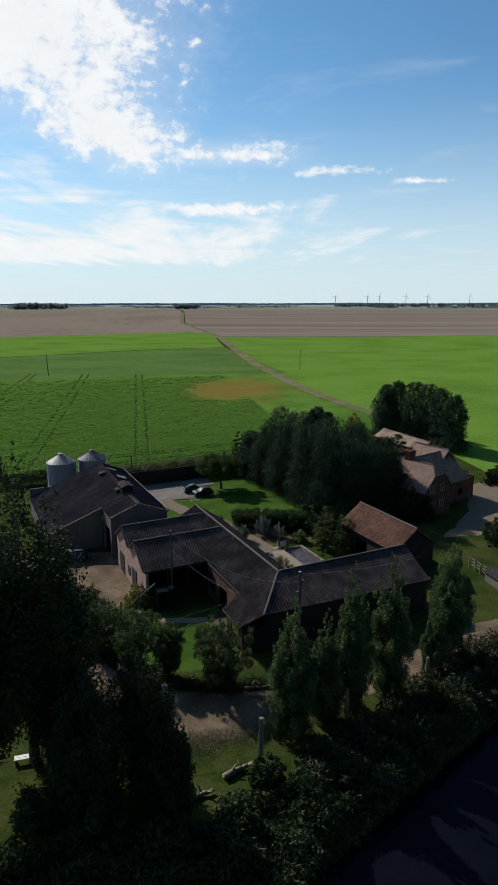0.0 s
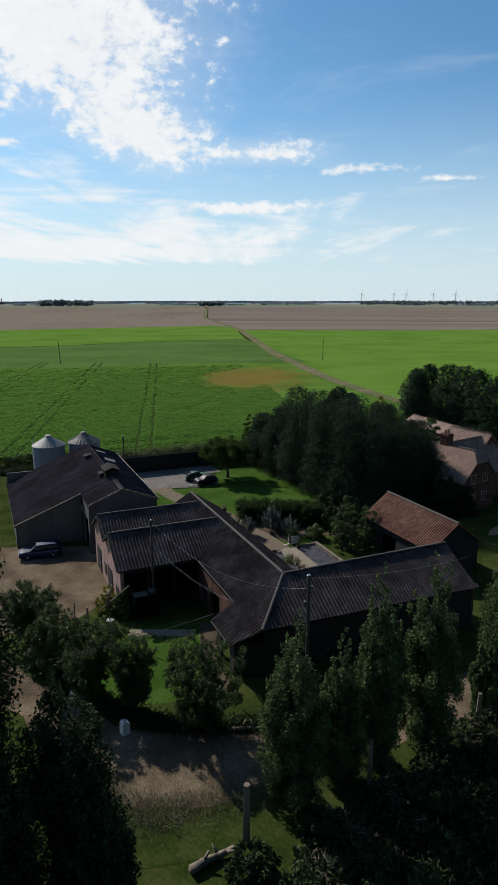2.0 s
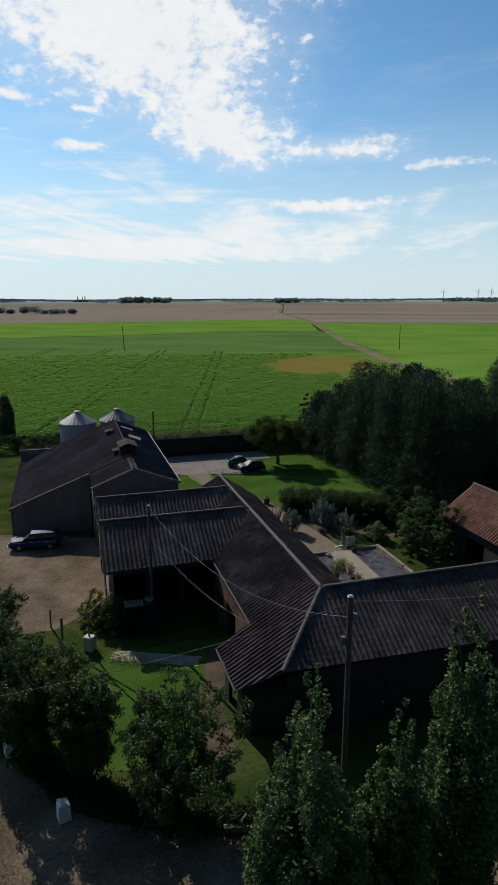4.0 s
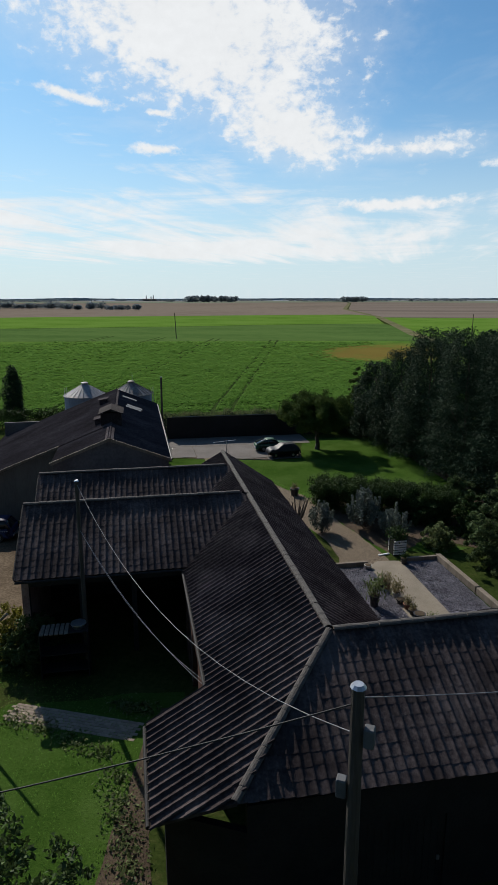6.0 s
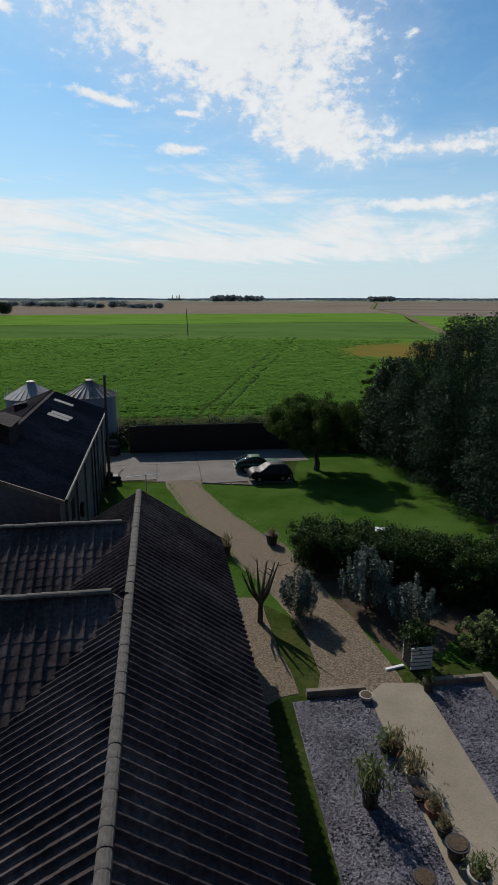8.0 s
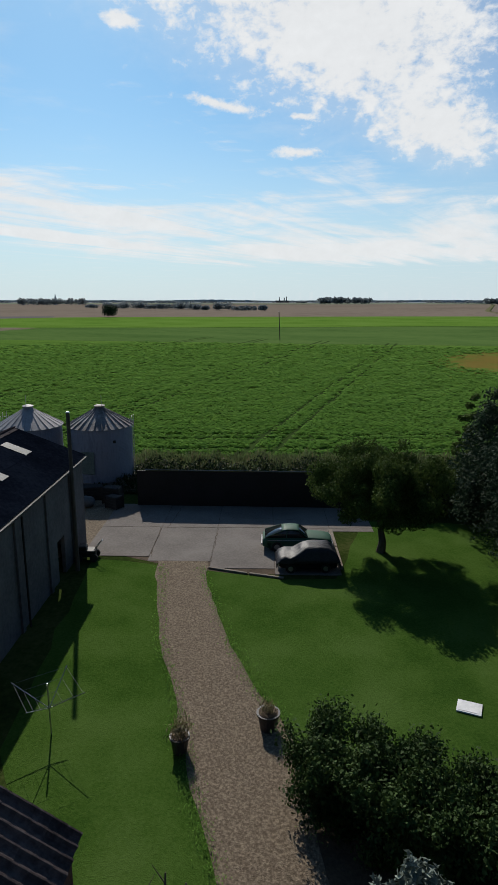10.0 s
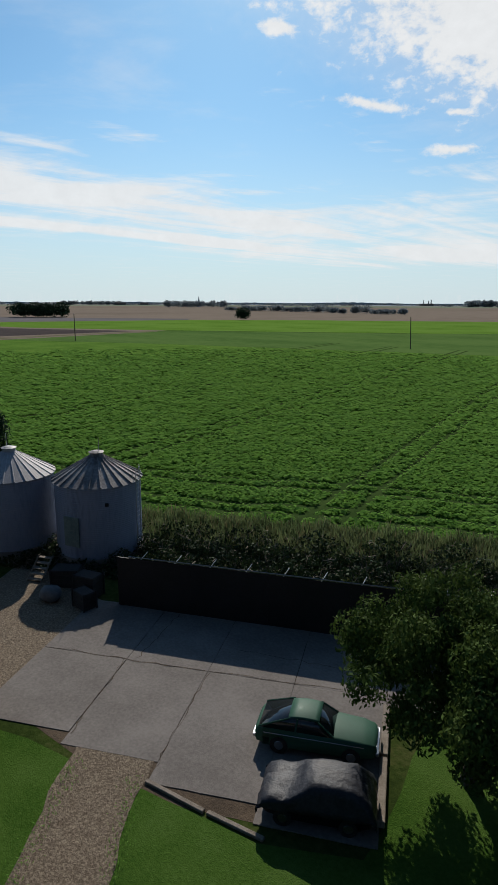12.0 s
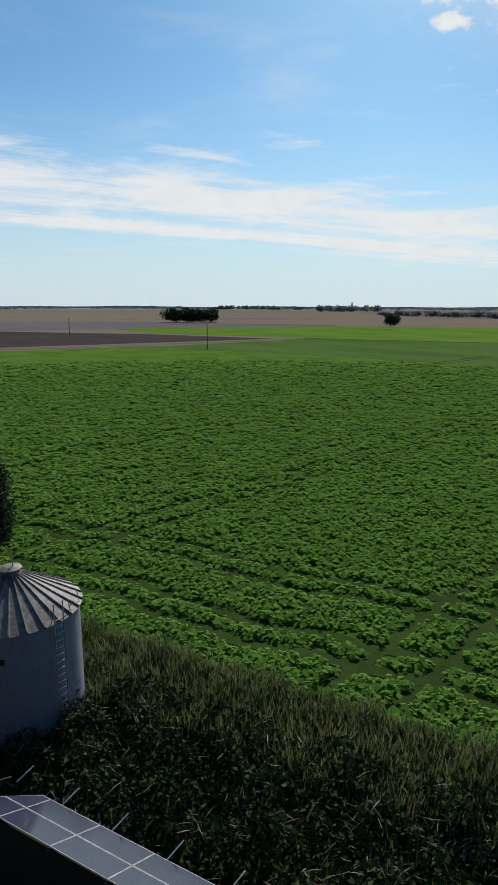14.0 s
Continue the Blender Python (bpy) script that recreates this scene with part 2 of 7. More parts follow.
M["soil"] = surface("soil", [(0.05, 0.037, 0.026), (0.11, 0.08, 0.055)], 0.6, 9, 0.95, 0.8, 12, coords="World", spec=0.1)
M["worn_gravel"] = surface("worn_gravel", [(0.065, 0.048, 0.034), (0.13, 0.10, 0.07), (0.22, 0.172, 0.122)], 0.3, 7, 0.95, 0.8, 12, coords="World", spec=0.0)
M["tile"] = surface("pantile", [(0.03, 0.0235, 0.024), (0.06, 0.048, 0.048), (0.11, 0.09, 0.088)], 0.6, 9, 0.85, 0.25, 40, random=0.14, coords="World", spec=0.04)
M["tile_many"] = surface("pantile_many", [(0.03, 0.0235, 0.024), (0.06, 0.048, 0.048), (0.11, 0.09, 0.088)], 0.6, 9, 0.85, 0.25, 40, random=0.14, island=True, coords="World", spec=0.04)
M["red_tile"] = surface("red_pantile", [(0.085, 0.038, 0.026), (0.15, 0.068, 0.046), (0.20, 0.105, 0.072)], 0.5, 8, 0.8, 0.3, 30, random=0.25, island=True, coords="World", spec=0.15)
M["buff_tile"] = surface("buff_tile", [(0.19, 0.125, 0.10), (0.28, 0.19, 0.155)], 0.6, 8, 0.8, 0.3, 30, random=0.2, island=True, coords="World", spec=0.15)
M["brick"] = surface("brick", [(0.06, 0.03, 0.025), (0.105, 0.055, 0.042), (0.16, 0.09, 0.07)], 1.0, 14, 0.9, 0.4, 20, spec=0.1)
M["barn_roof"] = surface("fibre_cement", [(0.019, 0.0155, 0.0155), (0.034, 0.028, 0.028), (0.062, 0.05, 0.048)], 0.3, 6, 0.9, 0.2, 20, spec=0.05)
M["barn_wall"] = surface("grey_sheet_wall", [(0.075, 0.07, 0.074), (0.145, 0.138, 0.142)], 0.4, 5, 0.85, 0.15, 12, spec=0.15)
M["dark_wood"] = surface("black_boarding", [(0.012, 0.012, 0.013), (0.03, 0.028, 0.027)], 1.0, 12, 0.75, 0.4, 18)
M["black"] = surface("black_sheet", [(0.006, 0.006, 0.007), (0.014, 0.014, 0.016)], 0.6, 8, 0.6, 0.2, 12)
M["wood"] = surface("weathered_wood", [(0.13, 0.105, 0.08), (0.24, 0.20, 0.16)], 1.5, 14, 0.85, 0.5, 20, stretch=(1, 1, 0.15))
M["pole"] = surface("creosote_pole", [(0.05, 0.042, 0.035), (0.10, 0.085, 0.07)], 1.5, 14, 0.85, 0.4, 20, stretch=(1, 1, 0.1))
M["bark"] = surface("bark", [(0.05, 0.04, 0.03), (0.12, 0.10, 0.08)], 2, 14, 0.95, 0.8, 14, stretch=(1, 1, 0.25))
M["silo"] = surface("galvanised", [(0.15, 0.16, 0.215), (0.23, 0.245, 0.31), (0.185, 0.197, 0.255)], 0.5, 7, 0.65, 0.1, 16, metal=0.15, stretch=(1, 1, 0.2))
M["metal"] = surface("metal", [(0.4, 0.4, 0.42), (0.55, 0.55, 0.57)], 2, 12, 0.4, 0.1, metal=0.9)
M["cream"] = surface("cream_paint", [(0.30, 0.28, 0.25), (0.40, 0.38, 0.34)], 1.0, 9, 0.6, 0.1)
M["white"] = surface("white_paint", [(0.62, 0.62, 0.62), (0.78, 0.78, 0.77)], 1.0, 9, 0.6, 0.1)
M["mortar"] = surface("ridge_mortar", [(0.065, 0.058, 0.053), (0.13, 0.118, 0.108)], 1.2, 12, 0.9, 0.4, 20)
M["water"] = surface("river_water", [(0.003, 0.004, 0.008), (0.005, 0.006, 0.011)], 0.2, 2, 0.1, 0.08, 1.2, spec=0.03, coords="World")
L = {}
L["poplar"] = leafy("poplar_leaf", (0.036, 0.066, 0.022), (0.11, 0.155, 0.062), translucent=0.22, spec=0.08)
L["orchard"] = leafy("orchard_leaf", (0.025, 0.047, 0.015), (0.08, 0.118, 0.038), 0.55, translucent=0.18, spec=0.12)
L["conifer"] = leafy("conifer_leaf", (0.012, 0.028, 0.016), (0.038, 0.068, 0.036), translucent=0.12, spec=0.05)
L["oak"] = leafy("broad_leaf", (0.014, 0.027, 0.011), (0.042, 0.066, 0.026), translucent=0.12, spec=0.06)
L["cherry"] = leafy("cherry_leaf", (0.026, 0.052, 0.012), (0.09, 0.132, 0.032), 0.7, 0.22, 0.03)
L["silver"] = leafy("silver_leaf", (0.045, 0.062, 0.05), (0.2, 0.24, 0.205), 0.6, 0.1, 0.1)
L["hedge"] = leafy("hedge_leaf", (0.018, 0.04, 0.011), (0.06, 0.10, 0.027), translucent=0.15, spec=0.08)
L["yellow"] = leafy("yellow_leaf", (0.12, 0.13, 0.02), (0.24, 0.22, 0.04))
L["beet"] = surface("beet_leaf", [(0.14, 0.275, 0.05), (0.185, 0.335, 0.072)], 0.2, 3.0, 0.8, 0.0, translucent=0.45, spec=0.0, random=0.1, island=True, coords="World")
L["dry"] = leafy("dry_stalk", (0.11, 0.10, 0.05), (0.22, 0.19, 0.10))
L["reed"] = leafy("grass_blade", (0.065, 0.10, 0.036), (0.18, 0.215, 0.095), spec=0.05)


# ---- builders ----
def mesh_ob(name, verts, faces, mat, parent=None, label="", smooth=False, mats=None):
    me = bpy.data.meshes.new(name)
    me.from_pydata(verts, [], faces)
    for m in mats or [mat]:
        me.materials.append(m)
    if smooth:
        me.polygons.foreach_set("use_smooth", [True] * len(me.polygons))
    ob = new(name, me)
    if parent:
        ob.parent = parent
    if label:
        ob["label"] = label
    return ob


def part(name, bm, mat, parent=None, label="", smooth=False):
    me = bpy.data.meshes.new(name)
    bmesh.ops.recalc_face_normals(bm, faces=bm.faces)
    bm.to_mesh(me)
    bm.free()
    me.materials.append(mat)
    if smooth:
        me.polygons.foreach_set("use_smooth", [True] * len(me.polygons))
    ob = new(name, me)
    if parent:
        ob.parent = parent
    if label:
        ob["label"] = label
    return ob


def thing(name, m, label, category, group="", kind=""):
    ob = new(name)
    ob.empty_display_size = 0.3
    ob.matrix_world = m
    return tagged(ob, label, category, group, kind)


def box(bm, lo, hi, bevel=0.0, m=None):
    c = [(a + b) / 2 for a, b in zip(lo, hi)]
    s = [abs(b - a) for a, b in zip(lo, hi)]
    mat = Matrix.Translation(c) @ Matrix.Diagonal((*s, 1))
    made = bmesh.ops.create_cube(bm, size=1, matrix=(m @ mat) if m else mat)["verts"]
    if bevel:
        edges = list({e for v in made for e in v.link_edges})
        bmesh.ops.bevel(bm, geom=edges, offset=bevel, segments=1, affect="EDGES")
    return bm


def tube(bm, a, b, r0, r1=None, seg=8):
    """A tapered rod from a to b."""
    a, b = Vector(a), Vector(b)
    r1 = r0 if r1 is None else r1
    q = (b - a).to_track_quat("Z", "Y").to_matrix().to_4x4()
    bmesh.ops.create_cone(bm, cap_ends=True, segments=seg, radius1=r0, radius2=r1, depth=(b - a).length, matrix=Matrix.Translation((a + b) / 2) @ q)
    return bm


def prism(bm, pts, z0, z1):
    """A polygon of (x, y) raised from z0 to z1."""
    lo = [bm.verts.new((x, y, z0)) for x, y in pts]
    hi = [bm.verts.new((x, y, z1)) for x, y in pts]
    bm.faces.new(lo[::-1]), bm.faces.new(hi)
    for i in range(len(pts)):
        j = (i + 1) % len(pts)
        bm.faces.new((lo[i], lo[j], hi[j], hi[i]))
    return bm


def slab(bm, pts, thick):
    """A plane polygon in space, thickened downwards along its normal."""
    pts = [Vector(p) for p in pts]
    nrm = (pts[1] - pts[0]).cross(pts[2] - pts[0]).normalized()
    if nrm.z < 0:
        pts, nrm = pts[::-1], -nrm
    top = [bm.verts.new(p) for p in pts]
    low = [bm.verts.new(p - nrm * thick) for p in pts]
    bm.faces.new(top), bm.faces.new(low[::-1])
    for i in range(len(pts)):
        j = (i + 1) % len(pts)
        bm.faces.new((low[i], low[j], top[j], top[i]))
    return bm


def sheet(name, pts, z, mat, label, category="ground", thick=0.0, kind="structure"):
    """A flat piece of ground."""
    bm = bmesh.new()
    if thick:
        prism(bm, pts, z - thick, z)
    else:
        bm.faces.new([bm.verts.new((x, y, z)) for x, y in pts])
    ob = part(name, bm, mat)
    return tagged(ob, label, category, "", kind)


def wavy(pts, step=1.0, amp=0.25, seed=0):
    """The outline with uneven edges."""
    rnd = random.Random(seed)
    out = []
    for (x0, y0), (x1, y1) in zip(pts, pts[1:] + pts[:1]):
        k = max(1, int(math.hypot(x1 - x0, y1 - y0) / step))
        for i in range(k):
            f = i / k
            dx, dy = (rnd.uniform(-amp, amp), rnd.uniform(-amp, amp)) if i else (0, 0)
            out.append((x0 + (x1 - x0) * f + dx, y0 + (y1 - y0) * f + dy))
    return out

# ---- ground ----
YARD = pose(-0.8, 67.85, 0, 0, 0, 30.05)      # x across the main range, y along its ridge
BARN = pose(-19.3, 85.35, 0, 0, 0, 30.05)


def at(m, x, y, z=0.0):
    return tuple(m @ Vector((x, y, z)))


def build_ground():
    rows, big = [], 4700.0
    # the sheet dips to the river bed along the near bank
    def bank(x):
        return 40.6 + min(x - 1.0, 17.0) * 1.02 + max(0.0, x - 18.0) * 0.6 if x > 1 else 40.6 + (x - 1.0) * 0.25
    xs = sorted({-big, -1500, -400, -120, *[float(v) for v in range(-60, 61, 3)], 120, 400, 1500, big})
    verts, faces = [], []
    offs = [(-60.0, -2.2), (-3.0, -2.2), (-1.2, -1.4), (0.0, -0.5), (1.2, 0.0), (5.0, 0.0)]
    for x in xs:
        xc = max(-60, min(60, x))
        line = [(x, -big, -2.2)] + [(x, bank(xc) + o, z) for o, z in offs] + [(x, 300.0, 0.0), (x, big, 0.0)]
        rows.append(line)
    k = len(rows[0])
    for r in rows:
        verts += r
    for i in range(len(rows) - 1):
        for j in range(k - 1):
            a = i * k + j
            faces.append((a, a + k, a + k + 1, a + 1))
    ob = mesh_ob("ground", verts, faces, M["rough_grass"])
    tagged(ob, "rough grass and earth of a flat fen farm", "ground", "", "structure")
    bm = bmesh.new()
    bmesh.ops.create_grid(bm, x_segments=1, y_segments=1, size=1)
    bmesh.ops.scale(bm, vec=(300, 60, 1), verts=bm.verts)
    bmesh.ops.translate(bm, vec=(0, 10, -1.1), verts=bm.verts)
    tagged(part("water", bm, M["water"]), "dark still river water below the grassy bank", "water", "", "structure")
    # fields
    beet_rim = [(-4, 296), (-39, 289), (-90, 268), (-130, 254), (-180, 236), (-240, 206), (-247, 110)]
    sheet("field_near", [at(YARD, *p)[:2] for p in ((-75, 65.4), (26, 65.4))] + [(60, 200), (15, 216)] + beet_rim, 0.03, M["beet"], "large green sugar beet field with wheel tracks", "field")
    plough_rim = [(-70, 578), (90, 590), (190, 624), (900, 765)]
    sheet("field_east", [(46, 92), (400, 96), (900, 300)] + plough_rim[::-1] + [(-19, 334), (6, 241), (19, 206), (30, 160)], 0.035, M["far_green"], "bright green level crop field", "field")
    middle_rim = [(-50, 450), (-88, 430), (-121, 406), (-152, 376), (-197, 345), (-264, 302)]
    sheet("field_middle", beet_rim[:-1] + [(-256, 290)] + middle_rim[::-1] + [(-15, 330)], 0.05, M["mid_green"], "dull green level crop field", "field")
    sheet("field_ditch", [(x, y - 1.6) for x, y in middle_rim] + [(x, y + 1.6) for x, y in middle_rim[::-1]], 0.09, M["wheeling"], "dark overgrown ditch between two crops", "ditch")
    bright_rim = [(-82, 622), (-108, 660), (-170, 625), (-260, 560), (-340, 508), (-402, 440), (-440, 300), (-423, 262)]
    sheet("field_bright", middle_rim + [(-350, 262)] + bright_rim[::-1], 0.08, M["far_green"], "narrow bright green crop field", "field")
    sheet("field_stubble", [(-70, 560), (-240, 250), (-247, 40), (-900, -300), (-4400, -300), (-4400, 4500), (-800, 4500), (-512, 2700), (-336, 1857), (-168, 931), (-75, 600)], 0.04, M["stubble"], "pale brown harvested stubble field", "field")
    sheet("field_plough", plough_rim + [(4400, 900), (4400, 4500), (-790, 4500), (-505, 2700), (-330, 1857), (-163, 931)], 0.12, M["plough"], "dark brown ploughed field with pale furrow lines", "field")
    sheet("field_dark", [(-262, 100), (-264, 205), (-268, 287), (-345, 252), (-417, 188), (-430, 110)], 0.07, M["dark_soil"], "strip of dark bare soil", "field")
    sheet("field_grey", [(-425, 258), (-445, 300), (-408, 440), (-430, 462), (-500, 415), (-600, 345), (-680, 236), (-640, 110), (-436, 110), (-424, 190)], 0.065, M["grey_soil"], "strip of grey tilled soil", "field")
    sheet("field_road", [(-250, 60), (-247, 205), (-259, 300), (-263, 300), (-251, 205), (-254, 60)], 0.11, M["farm_track"], "pale farm road along the beet", "track")
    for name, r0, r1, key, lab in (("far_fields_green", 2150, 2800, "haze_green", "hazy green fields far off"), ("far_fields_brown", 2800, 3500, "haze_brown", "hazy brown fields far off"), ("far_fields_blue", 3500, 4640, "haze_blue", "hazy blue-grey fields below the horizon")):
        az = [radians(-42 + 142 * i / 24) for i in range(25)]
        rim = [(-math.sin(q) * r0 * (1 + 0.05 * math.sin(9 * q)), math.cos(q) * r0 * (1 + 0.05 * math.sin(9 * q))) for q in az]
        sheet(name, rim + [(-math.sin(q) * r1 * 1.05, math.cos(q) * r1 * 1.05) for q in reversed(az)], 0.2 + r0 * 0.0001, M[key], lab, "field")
    bm = bmesh.new()
    pts = [(34, 168), (17, 205), (3.8, 241), (-21, 334), (-75, 600), (-168, 931), (-336, 1857)]
    vs = []
    for (x, y), w in zip(pts, (2.4, 2.4, 2.6, 2.8, 2.8, 3, 4)):
        vs.append((bm.verts.new((x - w, y, 0.14)), bm.verts.new((x + w, y, 0.14))))
    for a, b in zip(vs, vs[1:]):
        bm.faces.new((a[0], a[1], b[1], b[0]))
    tagged(part("track", bm, M["farm_track"]), "grassy farm track between the crop fields", "track", "", "structure")
    # round the buildings
    sheet("lawn", wavy([(-25.5, 105.5), (-17, 93), (-10.6, 89.5), (-7.9, 91.3), (-1, 88.5), (4, 98), (1.4, 106.8), (-7, 123), (-15, 119), (-13, 110.2), (-15.4, 108.6), (-20, 107.4)], 1.5, 0.15, 1), 0.012, M["grass"], "mown green lawn", "lawn")
    root = tagged(new("concrete_yard"), "cracked pale concrete parking slabs", "yard", "", "structure")
    rnd = random.Random(2)
    for n0, n1, front in ((30.0, 33.8, 104.5), (33.8, 37.3, 103.9), (37.3, 40.8, 103.0), (40.8, 44.3, 102.3), (44.3, 47.0, 108.6)):
        for u0, u1 in ((front, 109.1), (109.1, 113.6)):
            if u1 - u0 < 0.3:
                continue
            bm = bmesh.new()
            prism(bm, [(n * 0.8656 - u * 0.5008, n * 0.5008 + u * 0.8656) for n, u in wavy([(n0 + 0.012, u0 + 0.012), (n1 - 0.012, u0 + 0.012), (n1 - 0.012, u1 - 0.012), (n0 + 0.012, u1 - 0.012)], 0.5, 0.012, int(n0 * 7 + u0))], -0.1, 0.028 + rnd.uniform(-0.004, 0.006))
            part("slab", bm, M["concrete"], root)
    # jagged cracks and the weeds in them
    for n0, q0, n1, q1 in ((30.4, 109.15, 37.2, 109.05), (37.4, 109.1, 44.0, 109.2), (37.3, 103.2, 37.35, 109.0), (33.9, 104.4, 33.75, 109.0), (38.2, 110.9, 42.8, 110.6), (34.2, 109.2, 34.6, 113.2)):
        steps = 16
        mid = [(n0 + (n1 - n0) * i / steps + rnd.uniform(-0.07, 0.07), q0 + (q1 - q0) * i / steps + rnd.uniform(-0.07, 0.07)) for i in range(steps + 1)]
        dn, dq = (0.0, 1.0) if abs(n1 - n0) > abs(q1 - q0) else (1.0, 0.0)
        wid = [rnd.uniform(0.005, 0.018) for _ in mid]
        rim = [(n - dn * w, q - dq * w) for (n, q), w in zip(mid, wid)] + [(n + dn * w, q + dq * w) for (n, q), w in reversed(list(zip(mid, wid)))]
        sheet("slab_crack", [(n * 0.8656 - q * 0.5008, n * 0.5008 + q * 0.8656) for n, q in rim], 0.039, M["soil"], "jagged dark crack across the concrete slab", "crack")
    sheet("slab_bed", [(-28.6, 106.3), (-19.2, 107.2), (-13.0, 110.7), (-17.0, 118.2), (-30.5, 113.4)], 0.006, M["soil"], "dark earth showing in the slab joints", "ground")
    sheet("barn_apron", wavy([(-27.0, 106.5), (-30.2, 113.6), (-37.5, 113.2), (-34, 104), (-28, 100)], 1.0, 0.2, 9), 0.016, M["gravel"], "brown gravel apron below the silos", "ground")
    sheet("gravel_path", wavy([(-22.6, 107.6), (-21.6, 106.2), (-17.1, 101.0), (-13.7, 97.9), (-10.9, 94.9), (-8.3, 92.6), (-5.7, 89.7), (-4.2, 87.0), (-3.9, 84.6), (-0.6, 86.5), (-1.9, 88.8), (-4.0, 91.7), (-5.3, 93.1), (-6.9, 95.2), (-9.5, 98.6), (-11.9, 100.2), (-14.6, 102.5), (-18.6, 106.6), (-19.9, 108.6)], 0.7, 0.06, 2), 0.02, M["gravel"], "brown gravel garden path", "path")
    sheet("gravel_border", wavy([(-11.0, 90.9), (-8.5, 91.9), (-6.9, 89.1), (-4.6, 85.6), (-6.6, 83.2), (-8.8, 87.4)], 0.6, 0.1, 6), 0.016, M["gravel"], "brown gravel strip beside the stables", "path")
    sheet("border_soil", wavy([(-9.0, 98.2), (-7.0, 95.3), (-3.4, 91.0), (-1.4, 88.9), (2.0, 92.0), (7.5, 91.0), (4.4, 97.9)], 0.7, 0.1, 31), 0.0165, M["soil"], "dark bare earth of the shrub border", "border")
    sheet("border_grass", wavy([(-0.4, 89.7), (1.8, 89.6), (3.4, 91.4), (0.6, 92.2)], 0.5, 0.1, 32), 0.021, M["grass"], "patch of rough green grass in the border", "lawn")
    sheet("dirt_strip", wavy([(4.6, 97.6), (5.7, 98.4), (2.7, 107.3), (-5.9, 123.3), (-7, 122.8), (1.5, 106.7)], 0.7, 0.12, 12), 0.02, M["soil"], "bare brown earth between lawn and conifers", "ground")
    for c in (3.5, -19.8, -43.2, -66.6):
        for dd in (-1.35, 1.35):
            y0 = (126.5 + 0.5163 * (c + dd)) / 0.9947
            x0 = (c + dd - 0.25 * y0) / 0.97
            x1 = (c + dd - 0.25 * 284) / 0.97
            sheet("wheel_track", [(x0 - 0.42, y0), (x0 + 0.42, y0), (x1 + 0.42, 284), (x1 - 0.42, 284)], 0.055, M["wheeling"], "dark wheel track through the beet", "track")
    for u in (128.25, 130.15, 134.55, 136.45):
        sheet("headland_track", [(n * 0.8656 - q * 0.5008, n * 0.5008 + q * 0.8656) for n, q in [(2 * i, u - 0.4 + 0.35 * math.sin(0.7 * i) + 0.2 * math.sin(2.2 * i)) for i in range(-18, 36)] + [(2 * i, u + 0.4 + 0.35 * math.sin(0.7 * i) + 0.2 * math.sin(2.2 * i)) for i in range(35, -19, -1)]], 0.06, M["wheeling"], "dark wheel track along the headland", "track")
    sheet("farm_drive", wavy([(21.5, 94), (28, 105.5), (31.5, 120), (38, 124), (52, 118), (34, 104), (30, 96)], 1.2, 0.25, 8), 0.014, M["gravel"], "pale gravel drive beside the farmhouse", "drive")
    sheet("gravel_yard", wavy([(-33, 84), (-21, 86), (-16, 77), (-18.5, 70), (-24, 66), (-40, 70)], 1.5, 0.3, 3), 0.012, M["worn_gravel"], "gravel yard before the barn", "yard")
    sheet("drive", wavy([(-40, 66), (-24, 64.2), (-19.8, 62), (-14.2, 58.5), (-11, 56.8), (-8.1, 56.4), (-2, 57.5), (6, 60.2), (18, 69), (30, 76), (30, 71), (19, 64.2), (6, 56.4), (-0.3, 53.4), (-2.4, 51.8), (-5, 50.7), (-7.5, 50.4), (-10, 51.4), (-11.6, 52.5), (-14.0, 54.0), (-17.2, 57), (-24, 59.5), (-40, 60.5)], 1.2, 0.25, 4), 0.014, M["worn_gravel"], "worn gravel drive along the river bank", "drive")
    sheet("courtyard_dirt", wavy([at(YARD, *p)[:2] for p in ((-7.6, -3.6), (-5.9, -4.4), (-5.4, 1.2), (-4.3, 2.6), (-3.6, 5.5), (-5.0, 5.6), (-6.2, 2.0))], 0.8, 0.12, 21), 0.016, M["soil"], "bare brown earth along the stable wall", "ground")
    sheet("courtyard_lawn", wavy([at(YARD, *p)[:2] for p in ((-17, -2), (-6, -4.5), (-5.8, 1), (-4, 3), (-4, 6.5), (-11, 7)) ], 1.0, 0.15, 5), 0.012, M["grass"], "small green lawn in the courtyard", "lawn")


build_ground()


# ---- plants ----
def blob_points(rs, count, centres, radii, squash=1.0, shell=0.55):
    """Points in the outer shells of many blobs."""
    pick = rs.choice(len(centres), count, p=radii**2 / (radii**2).sum())
    d = rs.normal(size=(count, 3))
    d /= np.linalg.norm(d, axis=1)[:, None]
    r = radii[pick] * (shell + (1 - shell) * rs.random(count) ** 0.6)
    out = centres[pick] + d * r[:, None] * (1, 1, squash)
    return out, d


